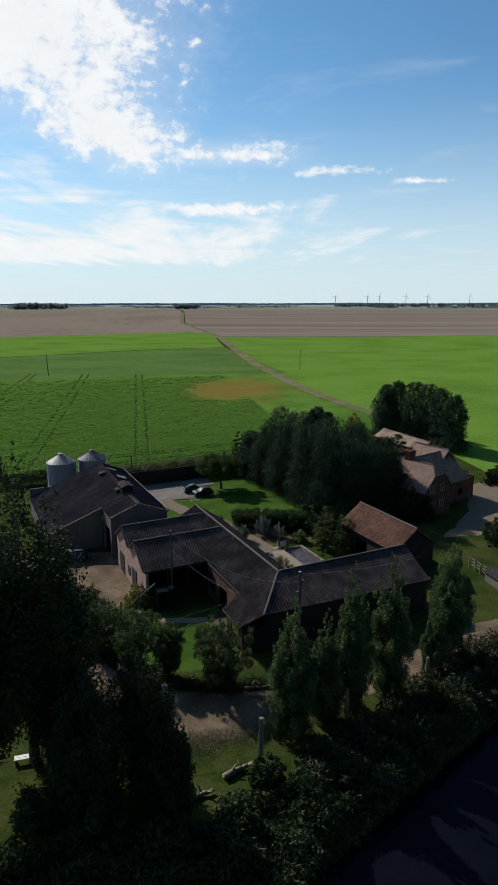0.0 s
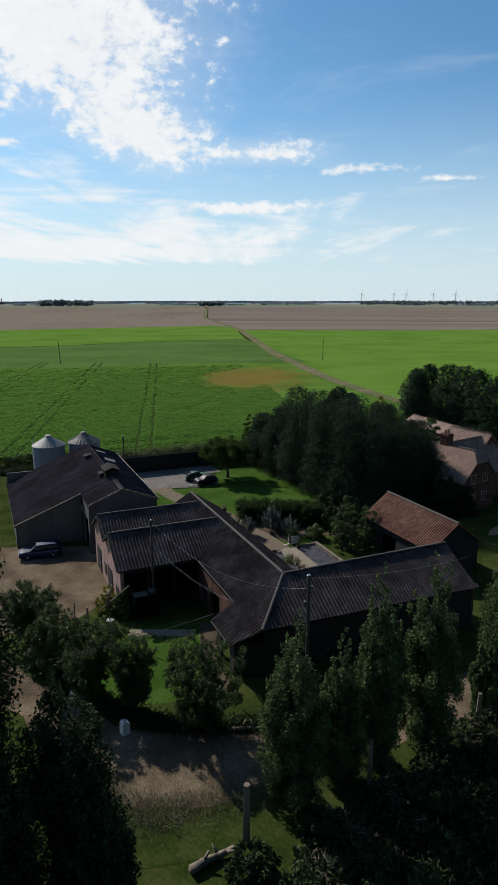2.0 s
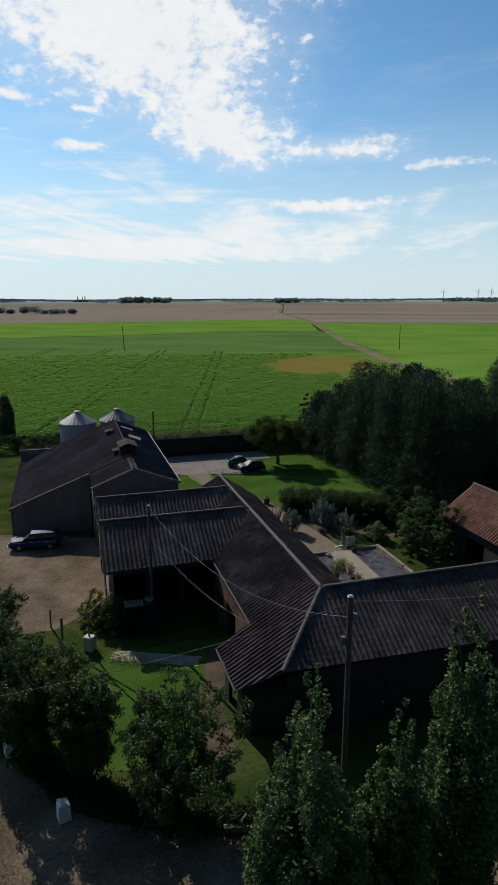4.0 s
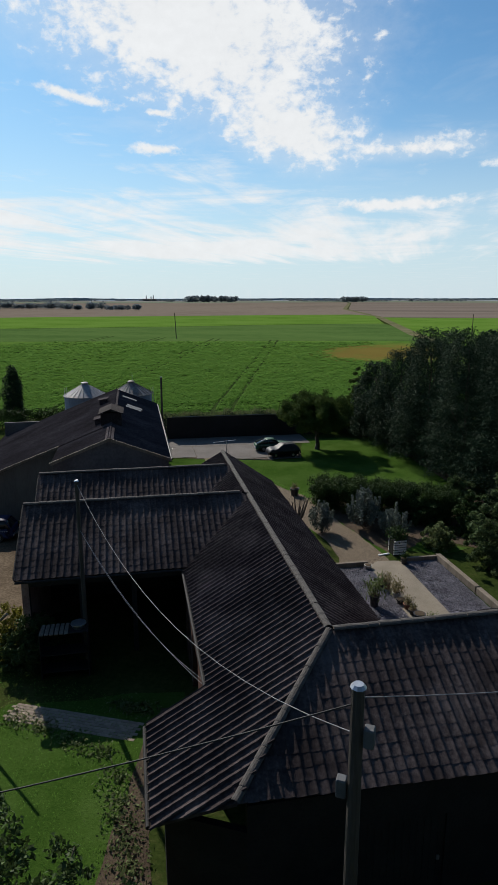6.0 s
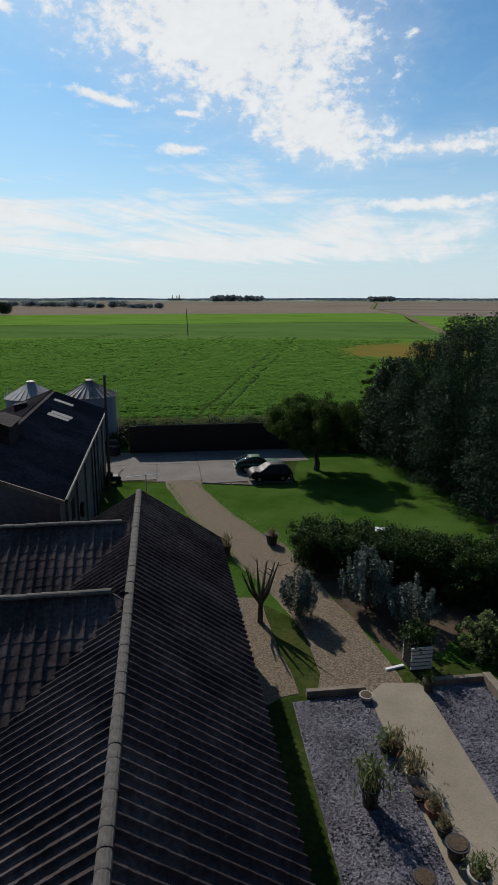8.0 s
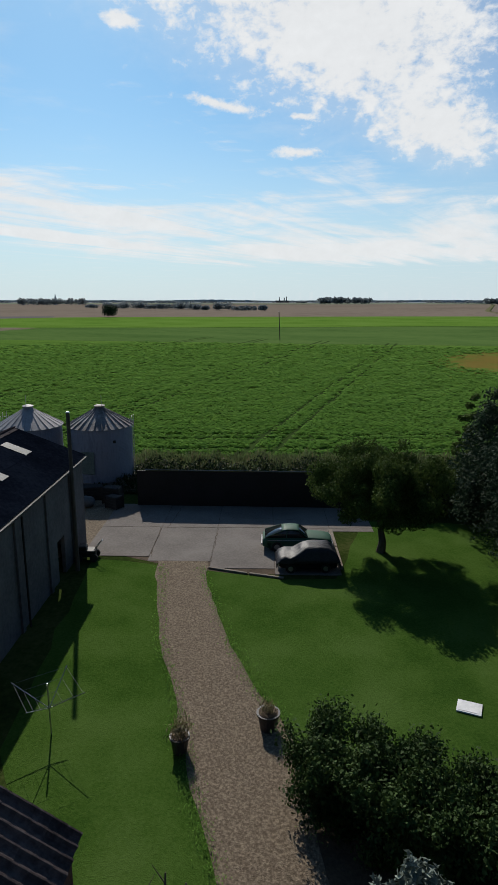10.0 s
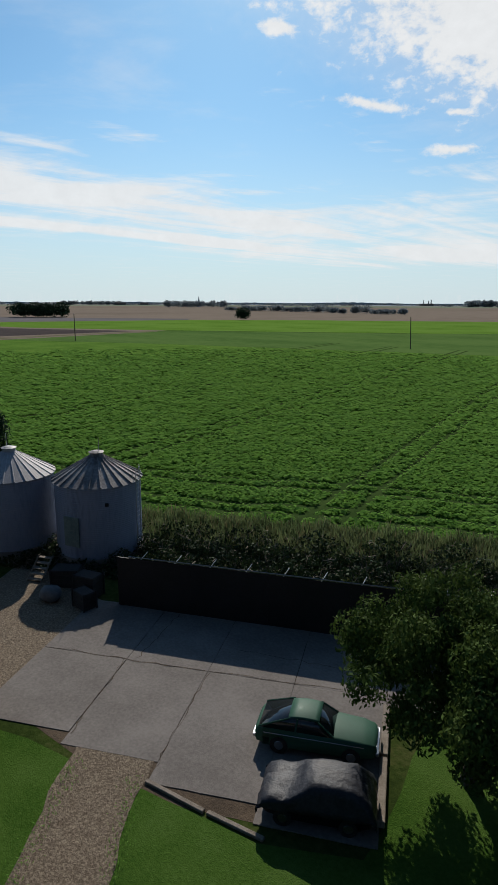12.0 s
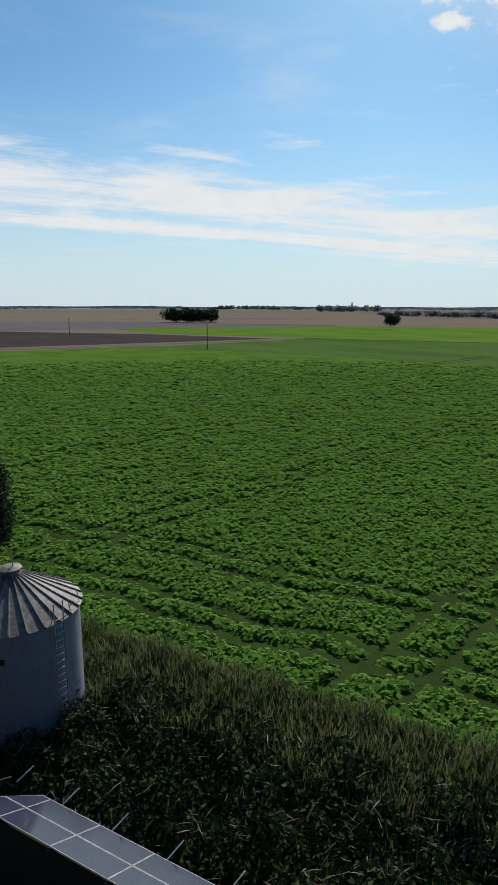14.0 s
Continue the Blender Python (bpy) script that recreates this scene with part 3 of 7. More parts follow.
def leaf_mesh(name, pts, out, size, rs, mat, parent, aspect=0.55, droop=0.3, label="", facing=0.5):
    """Diamond leaves at the points, turned roughly outwards."""
    k = len(pts)
    nrm = out * facing + rs.normal(size=(k, 3)) * (1 - facing) + (0, 0, 0.15)
    nrm /= np.linalg.norm(nrm, axis=1)[:, None] + 1e-9
    a = rs.normal(size=(k, 3)) + (0, 0, -droop * 2)
    a -= nrm * (a * nrm).sum(1)[:, None]
    a /= np.linalg.norm(a, axis=1)[:, None] + 1e-9
    b = np.cross(nrm, a)
    s = (size * (0.6 + 0.8 * rs.random(k)))[:, None]
    v = np.stack([pts - a * s * 0.5, pts + b * s * aspect * 0.5 + nrm * s * 0.06, pts + a * s * 0.5, pts - b * s * aspect * 0.5 + nrm * s * 0.06], 1).reshape(-1, 3)
    me = bpy.data.meshes.new(name)
    me.vertices.add(4 * k)
    me.vertices.foreach_set("co", v.ravel())
    me.loops.add(4 * k)
    me.loops.foreach_set("vertex_index", np.arange(4 * k, dtype=np.int32))
    me.polygons.add(k)
    me.polygons.foreach_set("loop_start", np.arange(0, 4 * k, 4, dtype=np.int32))
    me.polygons.foreach_set("loop_total", np.full(k, 4, dtype=np.int32))
    me.update(calc_edges=True)
    me.materials.append(mat)
    ob = new(name, me)
    if parent:
        ob.parent = parent
    if label:
        ob["label"] = label
    return ob


def limbs(parent, rs, base_r, height, tips, fork=0.3, lean=0.0, bark="bark"):
    """A tapered trunk, and limbs that run out to the tips."""
    bm = bmesh.new()
    r, steps = base_r * 1.2, 6
    spine = [Vector((0, 0, -0.15))]
    for i in range(steps):
        spine.append(Vector((lean * (i + 1) + rs.normal() * base_r * 0.35, rs.normal() * base_r * 0.35, height * (i + 1) / steps)))
    rings = []
    for i, q in enumerate(spine):
        rings.append([bm.verts.new(q + Vector((r * math.cos(k * 0.7854), r * math.sin(k * 0.7854), 0))) for k in range(8)])
        r *= 0.78
    for lo, hi in zip(rings, rings[1:]):
        for k in range(8):
            bm.faces.new((lo[k], lo[(k + 1) % 8], hi[(k + 1) % 8], hi[k]))
    bm.faces.new(rings[-1])
    trunk = part("trunk", bm, M[bark], parent)
    for t in tips:
        t = Vector(t)
        k = min(steps, max(1, int(steps * min(1.0, max(fork, (t.z / height) * 0.62)))))
        a = spine[k]
        mid = a.lerp(t, 0.5) + Vector((rs.normal() * 0.15, rs.normal() * 0.15, 0.12 * (t - a).length))
        bm = bmesh.new()
        rr = base_r * (0.8 ** k) * 0.55
        tube(bm, a, mid, rr, rr * 0.6, 6)
        tube(bm, mid, t, rr * 0.6, rr * 0.15, 5)
        part("limb", bm, M[bark], parent)


def broad_tree(name, m, height, radius, leaves, size, mat, label, seed, trunk=0.25, crown_from=0.25, blobs=26, lumps=0.36, category="tree", group="", aspect=0.55, droop=0.3, top=1.0):
    rs = np.random.RandomState(seed)
    root = thing(name, m, label, category, group)
    leaves = int(leaves)
    lo = height * crown_from
    mid, half = (lo + height) / 2, (height - lo) / 2
    d = rs.normal(size=(blobs, 3))
    d /= np.linalg.norm(d, axis=1)[:, None]
    f = rs.random(blobs) ** 0.45
    rad = radius * lumps * (0.65 + 0.6 * rs.random(blobs))
    c = d * f[:, None] * (radius * (1 - lumps * 0.75), radius * (1 - lumps * 0.75), half * (1 - lumps * 0.6)) + (0, 0, mid)
    if crown_from <= 0.02:      # a bush that is full down to the ground
        c = d * f[:, None] * (radius * (1 - lumps * 0.75), radius * (1 - lumps * 0.75), height * (1 - lumps * 0.6))
        c[:, 2] = np.abs(c[:, 2]) + 0.1
    c[:, :2] *= np.where(c[:, 2] > mid, 1 - (1 - top) * (c[:, 2] - mid) / half, 1)[:, None]
    tips = [tuple(x) for x in c[: min(9, blobs)]]
    limbs(root, rs, trunk, lo + half * 0.9, tips)
    p, o = blob_points(rs, leaves, c, rad, 0.85, 0.15)
    p[:, 2] = np.maximum(p[:, 2], 0.02 + 0.1 * rs.random(leaves))
    leaf_mesh("crown", p, o, size, rs, mat, root, aspect, droop)
    return root


def column_tree(name, m, height, radius, leaves, size, mat, label, seed, stems=7, group="", start=0.05):
    """A narrow upright poplar: one dense body with several pointed leading shoots."""
    rs = np.random.RandomState(seed)
    root = thing(name, m, label, "tree", group)
    cs, rr, tips = [], [], []
    for k in range(stems):
        h = height * (1.0 if k == 0 else rs.uniform(0.66, 0.95))
        ang = k * 2.4 + rs.random() * 0.5
        off = radius * (0.0 if k == 0 else rs.uniform(0.3, 0.6))
        ox, oy = off * math.cos(ang), off * math.sin(ang)
        tips.append((ox, oy, h * 0.9))
        for i in range(34):
            f = start + (1 - start) * (i + rs.random()) / 34
            body = math.sin(math.pi * min(1.0, f * 0.78 + 0.16)) ** 0.6 if f < 0.7 else (1 - f) / 0.3 * 0.56 + 0.17
            wide = radius * (0.66 if k else 0.7) * body
            a = rs.random() * 6.28
            q = rs.random() ** 0.5 * wide * 0.8
            lean = 0.8 + 0.2 * min(1.0, f * 1.5)      # shoots close in towards the foot
            cs.append((ox * lean + q * math.cos(a), oy * lean + q * math.sin(a), f * h))
            rr.append(max(0.11, wide * rs.uniform(0.22, 0.42)))
    limbs(root, rs, 0.16 + height * 0.008, height * 0.7, tips, 0.15)
    p, o = blob_points(rs, leaves, np.array(cs), np.array(rr), 2.0, 0.2)
    p[:, 2] = np.abs(p[:, 2]) + 0.05
    leaf_mesh("crown", p, o, size, rs, mat, root, 0.6, 0.1, facing=0.35)
    return root


def conifer(name, m, height, radius, leaves, size, mat, label, seed, group="", blunt=0.3):
    """Layers of rising fronds round a straight stem, with ragged tips."""
    rs = np.random.RandomState(seed)
    root = thing(name, m, label, "tree", group)
    k = 900
    f = 0.02 + 0.96 * rs.random(k) ** 1.1
    az = rs.random(k) * 6.283
    reach = radius * (1 - f) ** blunt * (0.7 + 0.5 * rs.random(k)) * (1 + 0.15 * np.sin(3 * az + seed)) * (1 + 0.12 * np.sin(9 * f + seed))
    pick = rs.choice(k, leaves, p=reach / reach.sum())
    t = 0.3 + 0.7 * rs.random(leaves) ** 0.6
    out = np.stack([np.cos(az), np.sin(az), np.zeros(k)], 1)[pick]
    side = np.stack([-np.sin(az), np.cos(az), np.zeros(k)], 1)[pick]
    L_ = reach[pick]
    p = out * (L_ * t)[:, None] + side * (rs.normal(size=leaves) * L_ * 0.17 * (1.25 - t))[:, None]
    p[:, 2] = f[pick] * height + L_ * (0.55 * t - 0.42 * t * t) + rs.normal(size=leaves) * 0.2
    p[:, 2] = np.clip(p[:, 2], 0.05, height * 1.02)
    limbs(root, rs, 0.22, height * 0.9, [(out[i, 0] * L_[i] * 0.6, out[i, 1] * L_[i] * 0.6, f[pick[i]] * height) for i in range(5)], 0.3)
    nrm = out * 0.5 + (0, 0, 0.75)
    nrm /= np.linalg.norm(nrm, axis=1)[:, None]
    leaf_mesh("crown", p, nrm, size, rs, mat, root, 0.3, 0.1, facing=0.5)
    return root


def stemmed_tree(name, m, height, radius, leaves, size, mat, label, seed, stems=9, group=""):
    """Several thin stems fanning up from one foot, leafy twigs on each, daylight between."""
    rs = np.random.RandomState(seed)
    root = thing(name, m, label, "tree", group)
    cs, rr = [], []
    for k in range(stems):
        a = k * 2.4 + rs.uniform(-0.4, 0.4)
        lean = radius * (0.1 if k == 0 else rs.uniform(0.3, 0.95))
        h = height * (0.93 if k == 0 else rs.uniform(0.68, 0.95) * (1.06 - 0.28 * lean / radius))
        bend = rs.uniform(1.2, 1.9)
        way = [(math.cos(a) * lean * f ** bend + rs.normal() * 0.05, math.sin(a) * lean * f ** bend + rs.normal() * 0.05, h * f) for f in (0, 0.15, 0.3, 0.5, 0.7, 0.88)]
        bm = bmesh.new()
        for i, (p, q) in enumerate(zip(way, way[1:])):
            tube(bm, p, q, 0.075 * (1 - 0.17 * i), 0.075 * (1 - 0.17 * (i + 1)), 6)
        part("stem", bm, M["bark"], root, smooth=True)
        for j in range(34):
            f = 0.1 + 0.9 * rs.random() ** 0.75
            i = min(4, int(f * 5))
            w = f * 5 - i
            c = [way[i][d] * (1 - w) + way[i + 1][d] * w for d in range(3)]
            reach = (0.25 + 0.26 * radius * math.sin(math.pi * min(1, 0.15 + f * 0.8)) * rs.random())
            b = rs.random() * 6.283
            cs.append((c[0] + math.cos(b) * reach, c[1] + math.sin(b) * reach, c[2] + rs.uniform(-0.1, 0.3) + 0.1 * height * max(0, f - 0.85)))
            rr.append(rs.uniform(0.12, 0.34))
    p, o = blob_points(rs, leaves, np.array(cs), np.array(rr), 1.2, 0.1)
    p[:, 2] = np.abs(p[:, 2]) + 0.05
    leaf_mesh("crown", p, o, size, rs, mat, root, 0.5, 0.3, facing=0.4)
    return root


def build_trees():
    # poplars on the river bank
    pops = [(0.8, 51.9, 11.7, 2.05), (3.4, 53.9, 9.4, 1.6), (5.5, 55.4, 12.6, 1.8), (8.5, 57.2, 12.9, 2.0), (15.0, 63.6, 11.6, 2.15), (13.2, 60.9, 5.4, 1.2)]
    for i, (x, y, h, r) in enumerate(pops):
        column_tree("poplar", pose(x, y, 0, 0, 0, 70 * i), h, r, 56000, 0.135, L["poplar"], "tall narrow grey-green poplar on the river bank", 20 + i, group="poplars on the bank")
    # tall dark trees by the water
    column_tree("willow", pose(-17.6, 47.6, 0), 23.4, 5.3, 104000, 0.22, L["oak"], "tall dark many-stemmed tree beside the drive", 31, 15, "tall bank trees", 0.26)
    column_tree("willow", pose(-11.9, 43.4, 0), 11.8, 2.8, 40000, 0.17, L["oak"], "dark upright tree on the river bank", 32, group="tall bank trees")
    column_tree("willow", pose(-9.2, 45.9, 0), 12.0, 2.6, 40000, 0.17, L["oak"], "dark upright tree on the river bank", 33, group="tall bank trees")
    column_tree("willow", pose(-6.7, 43.6, 0), 7.4, 1.6, 20000, 0.16, L["oak"], "dark upright tree on the river bank", 34, group="tall bank trees")
    column_tree("willow", pose(-14.6, 46.6, 0), 10.6, 2.4, 34000, 0.17, L["oak"], "dark upright tree on the river bank", 35, group="tall bank trees")
    for i, (x, y, h, r) in enumerate([(-15.0, 42.0, 3.0, 2.2), (-10.6, 40.9, 2.6, 2.3), (-6.2, 41.0, 2.4, 2.0), (-2.4, 42.6, 2.0, 1.8), (1.4, 45.0, 2.6, 1.9), (4.6, 47.2, 2.4, 2.0), (8.2, 51.0, 2.8, 1.9), (12.2, 55.4, 2.6, 2.0), (-0.8, 46.6, 2.2, 1.7), (2.6, 49.2, 2.0, 1.7), (17.4, 60.2, 2.8, 2.2), (21.5, 64.0, 3.0, 2.4)]):
        broad_tree("bank_bush", pose(x, y, -0.1, 0, 0, 33 * i), h, r, 6500, 0.2, L["oak"], "tangled dark bush on the river bank", 140 + i, 0.06, 0.0, 90, 0.16, "shrub", "bushes on the river bank", 0.45)
    # small trees by the drive
    for i, (x, y, h, r) in enumerate([(-5.3, 57.3, 6.9, 4.9), (-10.1, 58.6, 6.0, 2.1), (-13.4, 59.4, 6.9, 3.8), (-17.0, 61.8, 6.3, 3.6), (-21.0, 66.0, 6.2, 3.5)]):
        stemmed_tree("garden_tree", pose(x, y, 0, 0, 0, 50 * i), h, r, 42000, 0.13, L["orchard"], "leafy many-stemmed garden tree beside the drive", 40 + i, 17 if i else 15, "trees by the drive")
    # conifer belt behind the lawn
    belt = [(-4.2, 118.2, 10.4, 3.2), (-1.0, 113.5, 12.0, 3.5), (2.4, 108.6, 12.8, 3.7), (5.6, 104.6, 12.9, 3.9), (9.0, 102.2, 12.3, 3.8), (12.2, 103.2, 11.2, 3.5), (15.0, 105.6, 9.8, 3.2), (-7.6, 123, 8.6, 2.8),
            (1.4, 121.5, 12.6, 3.8), (6.4, 114, 13.0, 3.9), (10.6, 110.5, 12.4, 3.6), (14, 112, 10.0, 3.2), (-2.2, 128.5, 12.2, 4.0), (16.6, 119, 8.6, 3.2), (11.5, 123, 10.5, 3.6)]
    for i, (x, y, h, r) in enumerate(belt):
        conifer("conifer", pose(x, y, 0, 0, 0, 40 * i), h, r * 1.08, 44000 if i < 7 else 17000, 0.2 if i < 7 else 0.3, L["conifer"], "tall dark green conifer in a dense belt", 60 + i, "conifer belt")
    broad_tree("dark_tree", pose(5.3, 130.5, 0), 12.9, 4.4, 16000, 0.36, L["conifer"], "round-headed dark tree behind the conifers", 59, 0.3, 0.1, 120, 0.18)
    right = [(26.7, 171, 12, 3.9), (29.5, 164, 12.8, 3.9), (31.3, 157, 13.2, 3.9), (33.2, 151.3, 13.2, 3.7), (35.0, 146, 12.4, 3.4), (24.5, 176, 10.5, 3.6), (22.6, 160, 11.8, 3.6)]
    for i, (x, y, h, r) in enumerate(right):
        conifer("conifer", pose(x, y, 0, 0, 0, 40 * i), h, r, 11000, 0.5, L["conifer"], "dark green conifer behind the farmhouse", 80 + i, "conifers behind the house", 0.36)
    # lawn tree
    broad_tree("cherry_tree", pose(-12.3, 114.8, 0), 6.5, 4.4, 72000, 0.16, L["cherry"], "spreading leafy tree on the lawn", 90, 0.24, 0.26, 160, 0.15, aspect=0.4, droop=0.9)
    conifer("cypress", pose(-55.6, 119.4, 0), 6.9, 1.5, 12000, 0.25, L["conifer"], "small dark cypress beside the field", 91)


build_trees()




# ---- building pieces ----
def shell_wall(parent, a, b, height, mat, openings=(), thick=0.3, name="wall", z0=0.0, label=""):
    """A wall from a to b in plan, its outer face on that line and its body to the left, cut by openings (u0, u1, z0, z1)."""
    a, b = Vector((*a, 0)), Vector((*b, 0))
    length = (b - a).length
    e = (b - a) / length
    m = Matrix.Translation(a) @ Matrix(((e.x, -e.y, 0, 0), (e.y, e.x, 0, 0), (0, 0, 1, 0), (0, 0, 0, 1)))
    us = sorted({0.0, length, *[o[0] for o in openings], *[o[1] for o in openings]})
    zs = sorted({z0, height, *[o[2] for o in openings], *[o[3] for o in openings]})
    nu_, nz = len(us) - 1, len(zs) - 1
    solid = [[not any(o[0] <= us[i] and us[i + 1] <= o[1] and o[2] <= zs[j] and zs[j + 1] <= o[3] for o in openings) for j in range(nz)] for i in range(nu_)]
    full = lambda i, j: 0 <= i < nu_ and 0 <= j < nz and solid[i][j]
    bm = bmesh.new()
    vs = {}

    def vert(i, j, k):
        if (i, j, k) not in vs:
            vs[i, j, k] = bm.verts.new(m @ Vector((us[i], thick * k, zs[j])))
        return vs[i, j, k]
    for i in range(nu_):
        for j in range(nz):
            if not solid[i][j]:
                continue
            for k in (0, 1):
                bm.faces.new([vert(*q, k) for q in ((i, j), (i + 1, j), (i + 1, j + 1), (i, j + 1))])
            for (di, dj), (a0, b0), (a1, b1) in (((-1, 0), (i, j), (i, j + 1)), ((1, 0), (i + 1, j), (i + 1, j + 1)), ((0, -1), (i, j), (i + 1, j)), ((0, 1), (i, j + 1), (i + 1, j + 1))):
                if not full(i + di, j + dj):
                    bm.faces.new((vert(a0, b0, 0), vert(a1, b1, 0), vert(a1, b1, 1), vert(a0, b0, 1)))
    return part(name, bm, mat, parent, label), m


def window(parent, m, u0, u1, z0, z1, frame_mat="cream", bars=2, depth=0.08, rows=1):
    """A framed window in an opening of a wall whose frame is m."""
    bm = bmesh.new()
    w = 0.06
    box(bm, (u0, depth, z0), (u0 + w, depth + 0.06, z1), m=m), box(bm, (u1 - w, depth, z0), (u1, depth + 0.06, z1), m=m)
    box(bm, (u0 + w, depth, z0), (u1 - w, depth + 0.06, z0 + w), m=m), box(bm, (u0 + w, depth, z1 - w), (u1 - w, depth + 0.06, z1), m=m)
    for i in range(1, bars):
        x = u0 + (u1 - u0) * i / bars
        box(bm, (x - 0.02, depth + 0.005, z0 + w), (x + 0.02, depth + 0.05, z1 - w), m=m)
    fr = part("window", bm, M[frame_mat], parent)
    bm = bmesh.new()
    box(bm, (u0 + w, depth + 0.025, z0 + w), (u1 - w, depth + 0.035, z1 - w), m=m)
    part("pane", bm, M["glass"], fr)
    bm = bmesh.new()
    box(bm, (u0 - 0.05, -0.05, z0 - 0.06), (u1 + 0.05, depth, z0), m=m)
    part("sill", bm, M["mortar"], fr)


def plank_door(parent, m, u0, u1, z1, mat="dark_wood", z0=0.02, depth=0.06):
    bm = bmesh.new()
    box(bm, (u0 + 0.01, depth + 0.06, z0), (u1 - 0.01, depth + 0.09, z1 - 0.01), m=m)
    d = part("door", bm, M[mat], parent)
    k = max(3, int((u1 - u0) / 0.2))
    for i in range(k):
        a, b = u0 + (u1 - u0) * i / k, u0 + (u1 - u0) * (i + 1) / k
        bm = bmesh.new()
        box(bm, (a + 0.005, depth, z0), (b - 0.005, depth + 0.05 + 0.006 * (i % 2), z1), m=m)
        part("plank", bm, M[mat], d)
    bm = bmesh.new()
    box(bm, (u1 - 0.2, depth - 0.04, 1.0), (u1 - 0.12, depth, 1.15), m=m)
    part("handle", bm, M["metal"], d)
    return d


def inside(px, py, poly):
    hit = False
    for (x0, y0), (x1, y1) in zip(poly, poly[1:] + poly[:1]):
        if (y0 > py) != (y1 > py) and px < (x1 - x0) * (py - y0) / (y1 - y0) + x0:
            hit = not hit
    return hit


def tile_shape(w, l, roll):
    xs = [0.0, 0.10, 0.32, 0.54, 0.68, 0.80, 0.92, 1.0]
    zs = [0.35 * roll, 0.0, -0.012, -0.004, 0.3 * roll, 0.95 * roll, roll, 0.4 * roll]
    v = [(x * w, 0.0, z + 0.011) for x, z in zip(xs, zs)] + [(x * w, l * 1.12, z + 0.002) for x, z in zip(xs, zs)] + [(x * w, 0.002, z - 0.004) for x, z in zip(xs, zs)]
    k = len(xs)
    f = [(i, i + 1, k + i + 1, k + i) for i in range(k - 1)] + [(2 * k + i, 2 * k + i + 1, i + 1, i) for i in range(k - 1)]
    return v, f


def tiled_slope(root, pts, own=None, w=0.3, l=0.34, roll=0.078, mat_one="tile", mat_many="tile_many", slab_mat="tile_many", thick=0.1, wild=0.007):
    """A roof slope: a slab under courses of pantiles. pts: its corners, the first two along the eave."""
    pts = [Vector(p) for p in pts]
    e = (pts[1] - pts[0]).normalized()
    nrm = e.cross(pts[-1] - pts[0]).normalized()
    if nrm.z < 0:
        nrm = -nrm
    f = nrm.cross(e)
    if f.z < 0:
        f = -f
    if e.cross(f).dot(nrm) < 0:
        e = -e
    o = pts[0]
    bm = bmesh.new()
    slab(bm, pts, thick)
    base = part("roof", bm, M[slab_mat], root)
    flat = [((p - o).dot(e), (p - o).dot(f)) for p in pts]
    u0, u1 = min(p[0] for p in flat), max(p[0] for p in flat)
    v0, v1 = min(p[1] for p in flat), max(p[1] for p in flat)
    shape, faces = tile_shape(w, l, roll)
    shape_np = np.array(shape)
    rs = np.random.RandomState(int(abs(u1 * 100 + v1 * 17)) % 9999)
    one = bpy.data.meshes.new("tile")
    one.from_pydata(shape, [], faces)
    one.materials.append(M[mat_one])
    axes = np.array([e, f, nrm])
    allv, allf, kept = [], [], 0
    row, v = 0, v0 - 0.03
    while v < v1 - 0.05:
        u = u0
        while u < u1 - 0.05:
            if inside(u + w / 2, v + l / 2, flat):
                du, dv, dn, tw = rs.normal() * wild * 0.5, rs.normal() * wild, 0.012 + abs(rs.normal()) * wild * 0.5, rs.normal() * 0.012
                if own and own[0] <= u < own[1] and own[2] <= v < own[3] and kept < 300:
                    kept += 1
                    ob = new("tile", one)
                    ob.parent = base
                    ee = (e + f * tw).normalized()
                    ff = nrm.cross(ee)
                    p = o + e * (u + du) + f * (v + dv) + nrm * dn
                    ob.matrix_basis = Matrix(((ee.x, ff.x, nrm.x, p.x), (ee.y, ff.y, nrm.y, p.y), (ee.z, ff.z, nrm.z, p.z), (0, 0, 0, 1)))
                else:
                    q = shape_np + (u + du, v + dv, dn)
                    q[:, 1] += tw * shape_np[:, 0]
                    allf += [tuple(i + len(allv) * len(shape) for i in fc) for fc in faces]
                    allv.append(q)
            u += w
        v += l
        row += 1
    if allv:
        q = np.concatenate(allv) @ axes + np.array(o)
        many = mesh_ob("roof_tiles", q.tolist(), allf, M[mat_many], base, "courses of dark weathered pantiles" if mat_many == "tile_many" else "courses of weathered pantiles")
        many["kind"] = "stuff"
    return base


